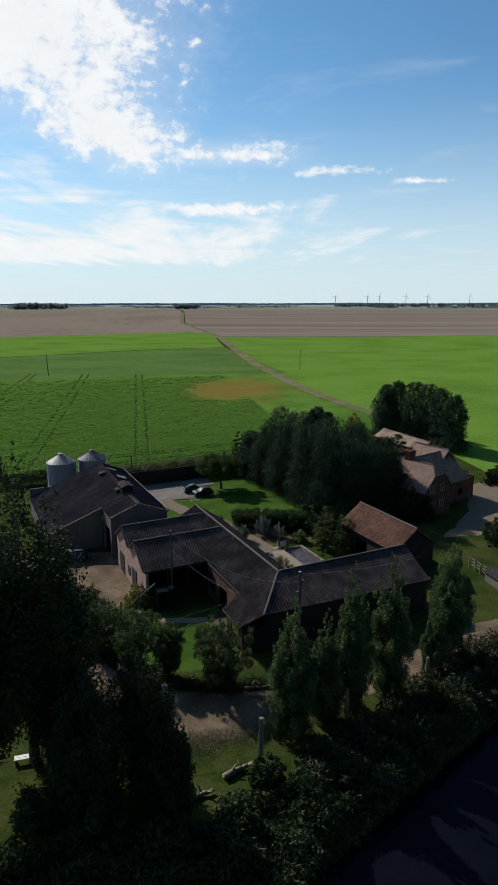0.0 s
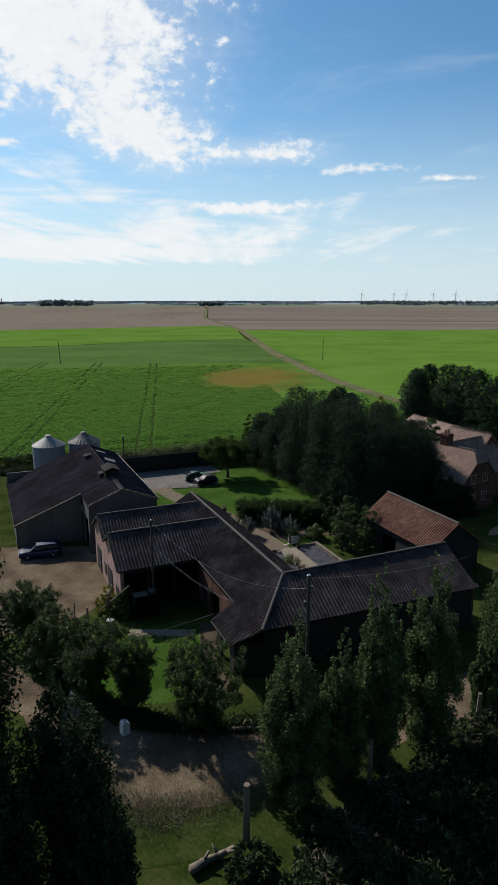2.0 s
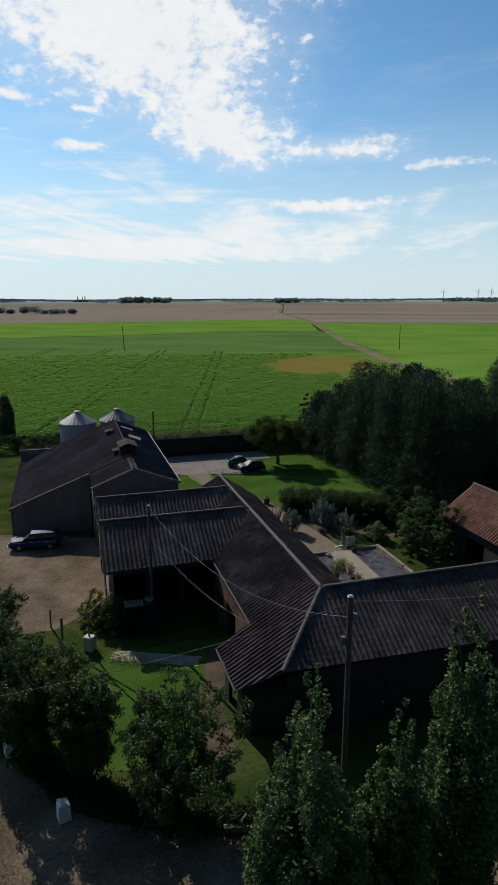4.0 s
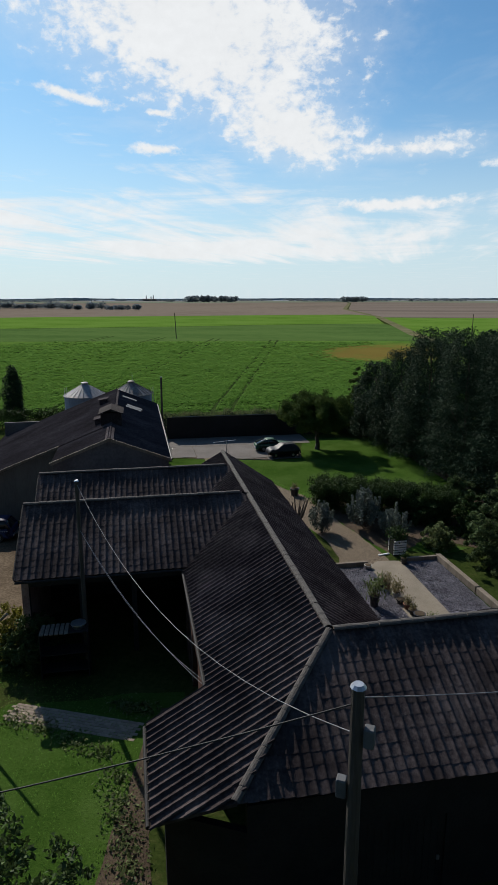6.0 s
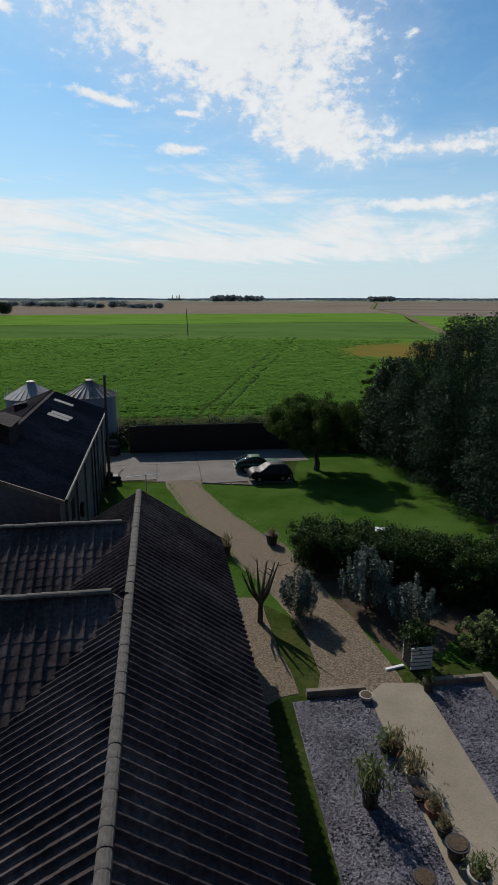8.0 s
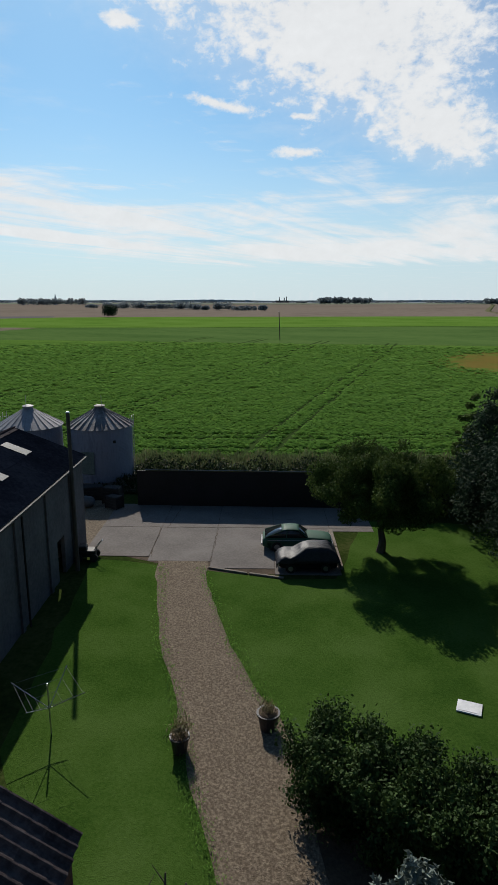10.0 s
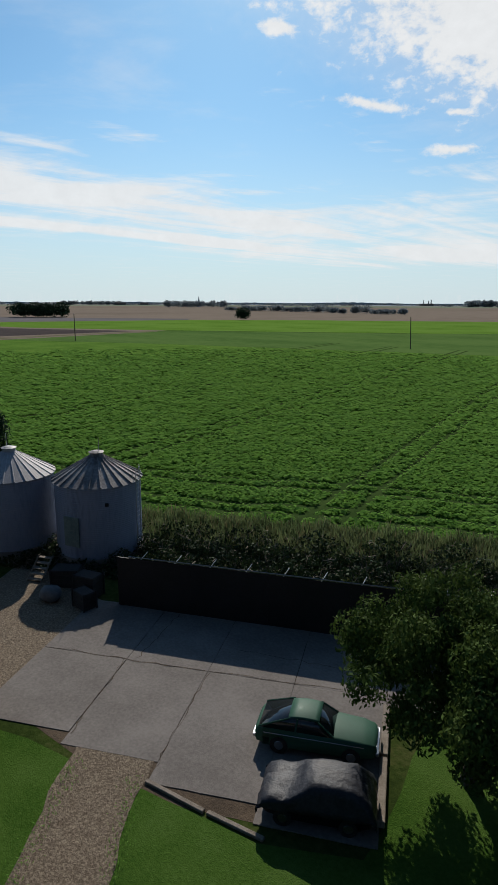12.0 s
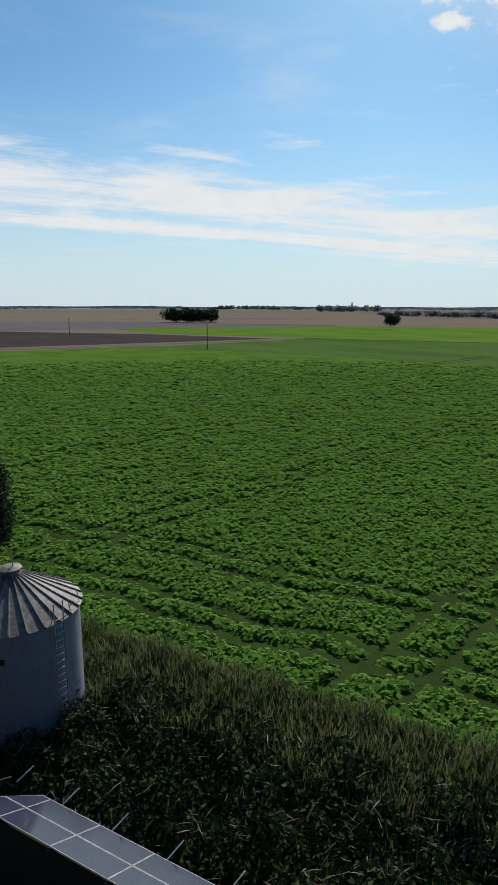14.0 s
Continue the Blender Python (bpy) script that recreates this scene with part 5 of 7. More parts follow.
            part("rail_post", bm, M["metal"], root)
        return root

    silo(pose(-35.9, 116.94, 0, 0, 0, 40), "blue-grey corrugated steel grain silo with a ribbed conical roof")
    silo(pose(-40.44, 113.93, 0, 0, 0, 200), "blue-grey corrugated steel grain silo with a smooth pale roof", 0.02, "silo_pale")


M["silo_roof"] = surface("weathered_zinc", [(0.11, 0.095, 0.09), (0.21, 0.195, 0.19), (0.33, 0.31, 0.295)], 0.7, 7, 0.65, 0.15, 14, metal=0.2, random=0.2, coords="World")
M["silo_pale"] = surface("pale_zinc", [(0.22, 0.21, 0.215), (0.32, 0.31, 0.315)], 0.5, 5, 0.6, 0.1, 14, metal=0.2, coords="World")
build_silos()


# ---- solar array ----
def build_array():
    a, b = Vector((-29.6, 113.9, 0)), Vector((-13.4, 122.85, 0))
    e = (b - a).normalized()
    m = Matrix.Translation(a) @ Matrix(((e.x, -e.y, 0, 0), (e.y, e.x, 0, 0), (0, 0, 1, 0), (0, 0, 0, 1)))
    length = (b - a).length
    root = thing("solar_array", m, "long ground-mounted row of solar panels with added black shade boards", "solar panels")
    high, tilt = 2.6, radians(26)
    d, dz = math.cos(tilt), -math.sin(tilt)
    k = 10
    w = length / k
    for i in range(k):
        for j in range(2):
            bm = bmesh.new()
            y0, y1 = 0.0 + j * 0.98 * d, (j * 0.98 + 0.96) * d
            z0, z1 = high + j * 0.98 * dz, high + (j * 0.98 + 0.96) * dz
            l0, l1 = (i * w, i * w) if i else ((0.55, 1.0) if j == 0 else (1.0, 1.5))     # the first bay is skewed to fit the camera's view
            slab(bm, [(l0 + 0.004, y0, z0), ((i + 1) * w - 0.004, y0, z0), ((i + 1) * w - 0.004, y1, z1), (l1 + 0.004, y1, z1)], 0.03)
            pn = part("solar_panel", bm, M["pv_frame"], root)
            bm = bmesh.new()
            slab(bm, [(l0 + 0.022, y0 + 0.022, z0 + 0.004 - 0.01), ((i + 1) * w - 0.022, y0 + 0.022, z0 + 0.004 - 0.01), ((i + 1) * w - 0.022, y1 - 0.022, z1 + 0.004 + 0.01), (l1 + 0.022, y1 - 0.022, z1 + 0.004 + 0.01)], 0.004)
            part("cell_sheet", bm, M["pv"], pn)
    for i in range(k + 1):
        x = min(length - 0.06, i * w)
        bm = bmesh.new()
        tube(bm, (x, -0.1, high - 0.06), (x, 2.1 * d, high - 0.07 + 2.1 * dz), 0.03, seg=6)
        part("rafter", bm, M["black"], root)
        bm = bmesh.new()
        tube(bm, (x + 0.3, 2.05 * d, high - 0.1 + 2.05 * dz), (x + 0.5, 2.05 * d + 0.5, high + 0.18 + 2.05 * dz), 0.018, seg=6)
        part("stay", bm, M["white"], root)
        for y, z in ((0.12, high - 0.14), (1.8 * d, high + 1.8 * dz - 0.1)):
            bm = bmesh.new()
            tube(bm, (x, y, 0), (x, y, z), 0.045, seg=8)
            part("leg", bm, M["black"], root)
    # added black boards stand for the deep shade under the panels
    for i in range(k):
        bm = bmesh.new()
        box(bm, (i * w - 0.01, -0.02 - 0.012 * (i % 2), 0.0), ((i + 1) * w + 0.01, 0.02 - 0.012 * (i % 2), high - 0.1))
        part("backing_board", bm, M["black"], root)


M["pv"] = surface("solar_cells", [(0.03, 0.035, 0.06), (0.045, 0.05, 0.085)], 2, 12, 0.12, 0.0, spec=0.6)
M["pv_frame"] = surface("aluminium_frame", [(0.26, 0.26, 0.28), (0.34, 0.34, 0.36)], 2, 9, 0.5, 0.0, metal=0.4)
build_array()


def nu(n, u):
    """Plan coordinates square with the buildings."""
    return (n * 0.8656 - u * 0.5008, n * 0.5008 + u * 0.8656)


# ---- house and red-roofed barn ----
def build_house():
    root = thing("farmhouse", pose(22.6, 103.8, 0, 0, 0, 41), "brick farmhouse with steep buff-tiled roofs and a central chimney", "house")
    W = M["brick"]
    # range A, ridge along y, half-hipped front
    za, zr, hw = 4.2, 7.6, 3.2
    tk = dict(w=0.36, l=0.4, roll=0.03, mat_one="buff_tile", mat_many="buff_tile", slab_mat="buff_tile")
    tiled_slope(root, [(-hw - 0.3, -0.2, za - 0.3), (-hw - 0.3, 10, za - 0.3), (0, 8.0, zr), (0, 1.2, zr), (-1.2, -0.2, zr - 1.3)], **tk)
    tiled_slope(root, [(hw + 0.3, 10, za - 0.3), (hw + 0.3, -0.2, za - 0.3), (1.2, -0.2, zr - 1.3), (0, 1.2, zr), (0, 8.0, zr)], **tk)
    tiled_slope(root, [(-1.2, -0.25, zr - 1.3), (1.2, -0.25, zr - 1.3), (0, 1.2, zr)], **tk)
    # cross range, ridge along x
    tiled_slope(root, [(1.5, 1.6, za - 0.6), (10.6, 1.6, za - 0.6), (9.4, 6.0, zr), (0, 6.0, zr)], **tk)
    tiled_slope(root, [(12.4, 10.4, za - 0.3), (-3, 10.4, za - 0.3), (0, 6.0, zr), (9.4, 6.0, zr)], **tk)
    # range B
    tiled_slope(root, [(6.4, 11.6, zr - 1.6), (6.4, 4.6, zr - 1.6), (8.6, 4.6, zr + 0.5), (8.6, 11.6, zr + 0.5)], **tk)
    r = tiled_slope(root, [(12.6, 4.6, za - 0.3), (12.6, 11.6, za - 0.3), (8.6, 11.6, zr + 0.5), (8.6, 4.6, zr + 0.5)], **tk)
    for a, b in (((0, 1.2, zr), (0, 8.0, zr)), ((0.1, 6.0, zr), (8.2, 6.0, zr)), ((8.6, 4.6, zr + 0.5), (8.6, 11.6, zr + 0.5))):
        ridge_line(r, (a[0], a[1], a[2] + 0.06), (b[0], b[1], b[2] + 0.06), 0.12, 0.5)
    # front gable
    bm = bmesh.new()
    v = [(-hw, 0, 0), (hw, 0, 0), (hw, 0, za - 0.1), (1.15, 0, zr - 1.4), (-1.15, 0, zr - 1.4), (-hw, 0, za - 0.1)]
    lo = [bm.verts.new(q) for q in v]
    hi = [bm.verts.new((q[0], 0.3, q[2])) for q in v]
    bm.faces.new(lo), bm.faces.new(hi[::-1])
    for i in range(6):
        bm.faces.new((lo[i], lo[(i + 1) % 6], hi[(i + 1) % 6], hi[i]))
    g = part("gable", bm, W, root)
    mm = Matrix(((1, 0, 0, 0), (0, 1, 0, -0.1), (0, 0, 1, 0), (0, 0, 0, 1)))
    for u0, z0 in ((-1.9, 1.0), (0.5, 1.0), (-1.9, 3.6), (0.5, 3.6)):
        window(g, mm, u0, u0 + 1.1, z0, z0 + 1.2)
    shell_wall(root, (hw, 2.0), (12.3, 2.0), 3.6, W, [(1.5, 2.6, 0.9, 2.1), (5.0, 6.1, 0.9, 2.1)], 0.3)
    shell_wall(root, (12.3, 2.0), (12.3, 11.4), 3.8, W, (), 0.3)
    shell_wall(root, (12.3, 11.4), (-hw, 10.2), 3.8, W, (), 0.3)
    _, m = shell_wall(root, (-hw, 9.8), (-hw, 0.3), 3.9, W, [(2, 3.1, 0.9, 2.1), (6, 7.1, 0.9, 2.1)], 0.3)
    window(root, m, 2, 3.1, 0.9, 2.1), window(root, m, 6, 7.1, 0.9, 2.1)
    bm = bmesh.new()
    box(bm, (8.4, 4.9, 3), (8.8, 5.2, zr + 0.2))
    part("gable_post", bm, W, root)
    # chimney
    bm = bmesh.new()
    box(bm, (-0.2, 5.4, 6.4), (1.0, 6.6, 9.0), 0.02)
    box(bm, (-0.28, 5.32, 8.7), (1.08, 6.68, 8.9), 0.02)
    ch = part("chimney", bm, W, root)
    for x in (0.1, 0.7):
        bm = bmesh.new()
        tube(bm, (x, 6, 9.0), (x, 6, 9.55), 0.14, 0.11, 10)
        part("chimney_pot", bm, M["red_tile"], ch)
    # dormer on the lit slope
    bm = bmesh.new()
    box(bm, (-3.4, 4.6, 3.9), (-2.0, 6.4, 5.3))
    slab(bm, [(-3.6, 4.4, 5.3), (-3.6, 6.6, 5.3), (-1.6, 6.6, 5.75), (-1.6, 4.4, 5.75)], 0.1)
    part("dormer", bm, M["dark_wood"], root)


def build_red_barn():
    root = thing("tiled_barn", pose(12.5, 87.1, 0, 0, 0, 31), "long low barn with a red pantiled roof and black boarding", "barn")
    zr, ze, hw, hl = 5.5, 3.1, 3.3, 5.7
    tk = dict(w=0.3, l=0.36, roll=0.06, mat_one="red_tile", mat_many="red_tile", slab_mat="red_tile")
    tiled_slope(root, [(-hw, -hl, ze), (-hw, hl, ze), (0, hl, zr), (0, -hl, zr)], own=(1, 8, 0.4, 3.5), **tk)
    r = tiled_slope(root, [(hw, hl, ze), (hw, -hl, ze), (0, -hl, zr), (0, hl, zr)], **tk)
    ridge_line(r, (0, -hl, zr + 0.07), (0, hl, zr + 0.07), 0.15, 0.5)
    for (a, b) in (((-hw + 0.3, hl - 0.3), (-hw + 0.3, -hl + 0.3)), ((hw - 0.3, -hl + 0.3), (hw - 0.3, hl - 0.3))):
        shell_wall(root, a, b, ze - 0.05, M["dark_wood"], [(3, 5.4, 0, 2.3)], 0.2)
    for y in (-hl + 0.3, hl - 0.5):
        bm = bmesh.new()
        v = [(-hw + 0.3, y, 0), (hw - 0.3, y, 0), (hw - 0.3, y, ze), (0, y, zr - 0.15), (-hw + 0.3, y, ze)]
        lo = [bm.verts.new(q) for q in v]
        hi = [bm.verts.new((q[0], q[1] + 0.2, q[2])) for q in v]
        bm.faces.new(lo), bm.faces.new(hi[::-1])
        for i in range(5):
            bm.faces.new((lo[i], lo[(i + 1) % 5], hi[(i + 1) % 5], hi[i]))
        part("gable", bm, M["dark_wood"], root)
    # a low range behind the house
    s = thing("outbuilding", pose(24.3, 144, 0, 0, 0, 28), "low outbuilding with a brown roof behind the farmhouse", "shed")
    for sg in (-1, 1):
        tiled_slope(s, [(sg * 2.4, -8 * sg, 2.4), (sg * 2.4, 8 * sg, 2.4), (0, 8 * sg, 3.9), (0, -8 * sg, 3.9)], w=0.5, l=0.5, roll=0.04, mat_one="brown_sunlit_many", mat_many="brown_sunlit_many", slab_mat="brown_sunlit_many")
    shell_wall(s, (-2.1, 7.7), (-2.1, -7.7), 2.4, M["brick"], [(2, 3, 0, 2)], 0.25)
    shell_wall(s, (-2.1, -7.7), (2.1, -7.7), 2.6, M["brick"], (), 0.25)
    shell_wall(s, (2.1, -7.7), (2.1, 7.7), 2.4, M["brick"], (), 0.25)
    shell_wall(s, (2.1, 7.7), (-2.1, 7.7), 2.6, M["brick"], (), 0.25)


build_house()
build_red_barn()


# ---- cars ----
def loft(bm, rings, close=True):
    """Skin over rings of equal count."""
    vs = [[bm.verts.new(p) for p in r] for r in rings]
    k = len(vs[0])
    for a, b in zip(vs, vs[1:]):
        for i in range(k):
            j = (i + 1) % k
            bm.faces.new((a[i], a[j], b[j], b[i]))
    if close:
        bm.faces.new(vs[0][::-1]), bm.faces.new(vs[-1])
    return bm


def paint(name, col, rough=0.6, spec=0.2):
    m = surface(name, [tuple(c * 0.85 for c in col), col], 3, 20, rough, 0.0, spec=spec)
    m.node_tree.nodes["Principled BSDF"].inputs["Coat Weight"].default_value = 0.03
    return m


M["tyre"] = surface("tyre_rubber", [(0.012, 0.012, 0.012), (0.03, 0.03, 0.03)], 4, 30, 0.8, 0.2)
M["chrome"] = surface("chrome", [(0.35, 0.35, 0.36), (0.45, 0.45, 0.46)], 4, 20, 0.32, 0.0, metal=1.0)
M["car_glass"] = surface("car_glass", [(0.015, 0.018, 0.02), (0.02, 0.024, 0.026)], 2, 6, 0.05, 0.0, spec=0.7)
M["lamp_red"] = surface("red_lens", [(0.25, 0.02, 0.015), (0.32, 0.03, 0.02)], 4, 9, 0.2, 0.0)


def car(name, m, label, colour, L, W, H, belt, nose, screen, roof0, roof1, tail, bonnet, boot, wheel=0.3, base=(0.42, 0.44)):
    """x points to the nose. belt: height of the window line; nose, screen, roof0, roof1, tail: stations of the glasshouse."""
    root = thing(name, m, label, "car", "parked cars")
    mat = paint(name + "_paint", colour)
    hw = W / 2

    def ring(x, w, z0, z1, crown=0.03):
        return [(x, -w, z0 + 0.08), (x, -w * 1.0, z0 + (z1 - z0) * 0.55), (x, -w * 0.95, z1 - 0.05), (x, -w * 0.8, z1), (x, 0, z1 + crown), (x, w * 0.8, z1), (x, w * 0.95, z1 - 0.05), (x, w, z0 + (z1 - z0) * 0.55), (x, w, z0 + 0.08), (x, w * 0.8, z0), (x, -w * 0.8, z0)]

    h = L / 2
    st = [(-h, 0.82, 0.34, boot - 0.14), (-h + 0.08, 0.92, 0.24, boot - 0.04), (-h + 0.5, 1.0, 0.2, boot), (tail + 0.15, 1.0, 0.18, belt), (0, 1.0, 0.16, belt), (screen, 1.0, 0.18, belt - 0.01), (screen + 0.15, 1.0, 0.18, bonnet + 0.02), (h - 0.5, 0.97, 0.2, bonnet - 0.03), (h - 0.12, 0.9, 0.25, bonnet - 0.1), (h, 0.8, 0.34, bonnet - 0.2)]
    bm = bmesh.new()
    loft(bm, [ring(x, hw * k, z0, z1) for x, k, z0, z1 in st])
    body = part("body", bm, mat, root, smooth=True)
    # glasshouse
    cw = hw * 0.9
    bm = bmesh.new()
    rings = []
    for x, z, k in ((tail, belt - 0.02, 0.94), (roof1, H - 0.05, 0.8), ((roof0 + roof1) / 2, H - 0.02, 0.82), (roof0, H - 0.05, 0.8), (screen, belt - 0.02, 0.94)):
        rings.append([(x, -cw, belt - 0.03), (x, -cw * k if z > belt else -cw * 0.98, z), (x, 0, z + 0.02), (x, cw * k if z > belt else cw * 0.98, z), (x, cw, belt - 0.03)])
    loft(bm, rings)
    part("glass", bm, M["car_glass"], root, "dark tinted window glass", True)
    bm = bmesh.new()
    rt = []
    for x, z, k in ((roof1 - 0.06, H - 0.05, 0.82), (roof1 + 0.2, H - 0.01, 0.83), ((roof0 + roof1) / 2, H + 0.005, 0.84), (roof0 - 0.1, H - 0.01, 0.83), (roof0 + 0.05, H - 0.05, 0.82)):
        rt.append([(x, -cw * k, z - 0.03), (x, -cw * k * 0.85, z + 0.01), (x, 0, z + 0.03), (x, cw * k * 0.85, z + 0.01), (x, cw * k, z - 0.03)])
    loft(bm, rt)
    part("roof", bm, mat, root, smooth=True)
    for s in (-1, 1):
        for x0, z0, k0, x1, z1, k1 in ((screen, belt - 0.02, 0.985, roof0, H - 0.05, 0.81), (tail, belt - 0.02, 0.985, roof1, H - 0.05, 0.81), ((roof0 + roof1) / 2 - 0.25, belt - 0.02, 1.0, (roof0 + roof1) / 2 - 0.2, H - 0.05, 0.83)):
            bm = bmesh.new()
            tube(bm, (x0, s * cw * k0, z0), (x1, s * cw * k1, z1), 0.032, 0.028, 6)
            part("pillar", bm, mat, root)
        bm = bmesh.new()
        tube(bm, (-h + 0.3, s * hw * 1.005, belt - 0.16), (h - 0.4, s * hw * 0.985, bonnet - 0.12), 0.012, seg=6)
        part("trim_strip", bm, M["chrome"], root)
        for x in (-h + L * 0.21, h - L * 0.2):
            bm = bmesh.new()
            tube(bm, (x, s * (hw - 0.17), wheel), (x, s * (hw + 0.012), wheel), wheel, wheel, 20)
            w = part("wheel", bm, M["tyre"], root)
            bm = bmesh.new()
            tube(bm, (x, s * (hw - 0.02), wheel), (x, s * (hw + 0.022), wheel), wheel * 0.6, wheel * 0.5, 16)
            part("rim", bm, M["chrome"], w)
        bm = bmesh.new()
        tube(bm, (h - 0.1, s * hw * 0.62, bonnet - 0.26), (h + 0.0, s * hw * 0.62, bonnet - 0.26), 0.1, 0.085, 14)
        part("headlight", bm, M["white"], root)
        bm = bmesh.new()
        box(bm, (-h - 0.01, s * hw * 0.62 - 0.09, boot - 0.34), (-h + 0.06, s * hw * 0.62 + 0.09, boot - 0.18), 0.01)
        part("tail_light", bm, M["lamp_red"], root)
    for x0, x1 in ((-h - 0.07, -h + 0.03), (h - 0.03, h + 0.07)):
        bm = bmesh.new()
        box(bm, (x0, -hw * 0.88, 0.4), (x1, hw * 0.88, 0.52), 0.02)
        part("bumper", bm, M["chrome"], root)
    return root


def build_cars():
    car("coupe_car", pose(-16.65, 112.85, 0.03, 0, 0, 30), "dark green classic coupe parked on the concrete slab", (0.024, 0.088, 0.054), 3.95, 1.53, 1.27, 0.86, 1.9, 0.62, 0.08, -0.82, -1.84, 0.83, 0.82, 0.3)
    c = car("saloon_car", pose(-14.85, 110.6, 0.03, 0, 0, 212), "small hatchback under a crumpled dark car cover", (0.008, 0.008, 0.01), 3.1, 1.4, 1.3, 0.86, 1.5, 0.62, 0.16, -0.95, -1.4, 0.82, 0.82, 0.26)
    # grey cover drawn over roof and one end
    rs = np.random.RandomState(5)
    v, f = [], []
    prof = [(-1.9, 0.4), (-1.86, 0.75), (-1.74, 1.0), (-1.55, 1.2), (-1.2, 1.43), (-0.8, 1.455), (-0.45, 1.46), (-0.1, 1.45), (0.2, 1.43), (0.5, 1.22), (0.82, 1.01), (1.1, 0.98), (1.4, 0.97), (1.72, 0.9), (1.86, 0.72), (1.92, 0.4)]
    prof = [(x * 0.87, z * 0.95) for x, z in prof]
    ny = 21
    for x, z in prof:
        for j in range(ny):
            s = -1 + 2 * j / (ny - 1)
            low = max(0.0, abs(s) - 0.55) / 0.45
            half = (0.77 - 0.2 * max(0.0, min(1.0, (z - 1.0) / 0.4))) * (1 - low) + 0.77 * low
            y = half * max(-1.0, min(1.0, s * 1.75)) + 0.04 * s
            fold = 0.03 * math.sin(9 * x + 5 * s) + rs.normal() * (0.028 if x > 0.4 else 0.012)
            v.append((x + rs.normal() * 0.02, y + fold * low, (z - 0.05 * (y / 0.8) ** 2) * (1 - low) + 0.6 * low + fold * (1 - low)))
    for i in range(len(prof) - 1):
        for j in range(ny - 1):
            a = i * ny + j
            f.append((a, a + 1, a + ny + 1, a + ny))
    cov = mesh_ob("dust_cover", v, f, M["cover"], c, "crumpled dark grey plastic car cover", True)
    md = cov.modifiers.new("thick", "SOLIDIFY")
    md.thickness = 0.015
    car("estate_car", pose(-27.6, 82.3, 0.012, 0, 0, 205), "dark blue estate car parked in the gravel yard", (0.012, 0.02, 0.07), 4.4, 1.75, 1.45, 0.92, 2.0, 1.0, 0.35, -1.7, -2.1, 0.9, 0.95, 0.31)


M["cover"] = surface("plastic_cover", [(0.014, 0.015, 0.02), (0.034, 0.037, 0.046)], 2, 12, 0.5, 0.5, 7, spec=0.2)
build_cars()


# ---- poles and wires ----
def build_poles():
    def pole(x, y, h, r=0.13, label="weathered wooden telegraph pole", boxes=0, lean=(0, 0), group="telegraph poles"):
        root = thing("telegraph_pole", pose(x, y, 0), label, "pole", group)
        bm = bmesh.new()
        tube(bm, (0, 0, -0.1), (lean[0], lean[1], h), r, r * 0.75, 10)
        part("shaft", bm, M["pole"], root)
        bm = bmesh.new()
        tube(bm, (lean[0], lean[1], h), (lean[0], lean[1], h + 0.06), r * 0.95, r * 0.6, 10)
        part("cap", bm, M["metal"], root)
        for i in range(boxes):
            bm = bmesh.new()
            z = h - 0.9 - 1.1 * i
            s = 1 if i == 0 else -1
            box(bm, (min(s * r * 0.85, s * (r + 0.16)), -0.1, z - 0.18), (max(s * r * 0.85, s * (r + 0.16)), 0.1, z + 0.18), 0.02)
            part("junction_box", bm, M["skylight"], root)
        return root
    pole(1.28, 60.1, 9.6, 0.15, boxes=2, label="wooden telegraph pole with pale junction boxes beside the stables")
    pole(-25.1, 104.0, 8.5, 0.12, label="wooden telegraph pole at the barn corner")
    pole(-12.35, 71.8, 8.5, 0.11, label="wooden pole standing in the courtyard")
    for i, (x, y, h) in enumerate(((-108.5, 278, 10.0), (2.2, 307, 9.6), (-216.9, 222.5, 10.0), (-330, 205, 10.0))):
        pole(x, y, h, 0.17, lean=(-0.5, 0) if i == 0 else (0, 0), label="lone wooden telegraph pole out in the fields", group="field poles")
    def wire(name, a, b, sag, r=0.009, label="thin sagging overhead wire", mat="wire"):
        cu = bpy.data.curves.new(name, "CURVE")
        cu.dimensions, cu.bevel_depth, cu.bevel_resolution = "3D", r, 1
        sp = cu.splines.new("POLY")
        sp.points.add(14)
        for i in range(15):
            f = i / 14
            p = Vector(a).lerp(Vector(b), f) - Vector((0, 0, sag * 4 * f * (1 - f)))
            sp.points[i].co = (*p, 1)
        cu.materials.append(M[mat])
        tagged(new(name, cu), label, "wire", "overhead wires")
    wire("wire", (1.28, 60.1, 8.7), (-12.35, 71.8, 8.4), 1.75)
    wire("wire", (-12.35, 71.8, 6.4), at(YARD, -3.75, 1.2, 3.85), 0.55)
    wire("wire", (-12.35, 71.8, 6.4), at(YARD, -3.75, 1.5, 3.85), 0.7, 0.007)
    wire("wire", (1.28, 60.1, 9.4), (14.0, 72.0, 6.4), 0.4)
    wire("cable", (1.28, 60.1, 9.3), (-22, 49.6, 6.4), 0.9, 0.014, "dark sagging overhead cable", "cable")


M["cable"] = surface("cable", [(0.02, 0.02, 0.02), (0.035, 0.035, 0.035)], 3, 9, 0.6, 0.0)
M["wire"] = surface("wire", [(0.20, 0.20, 0.21), (0.28, 0.28, 0.29)], 3, 9, 0.5, 0.0)
build_poles()


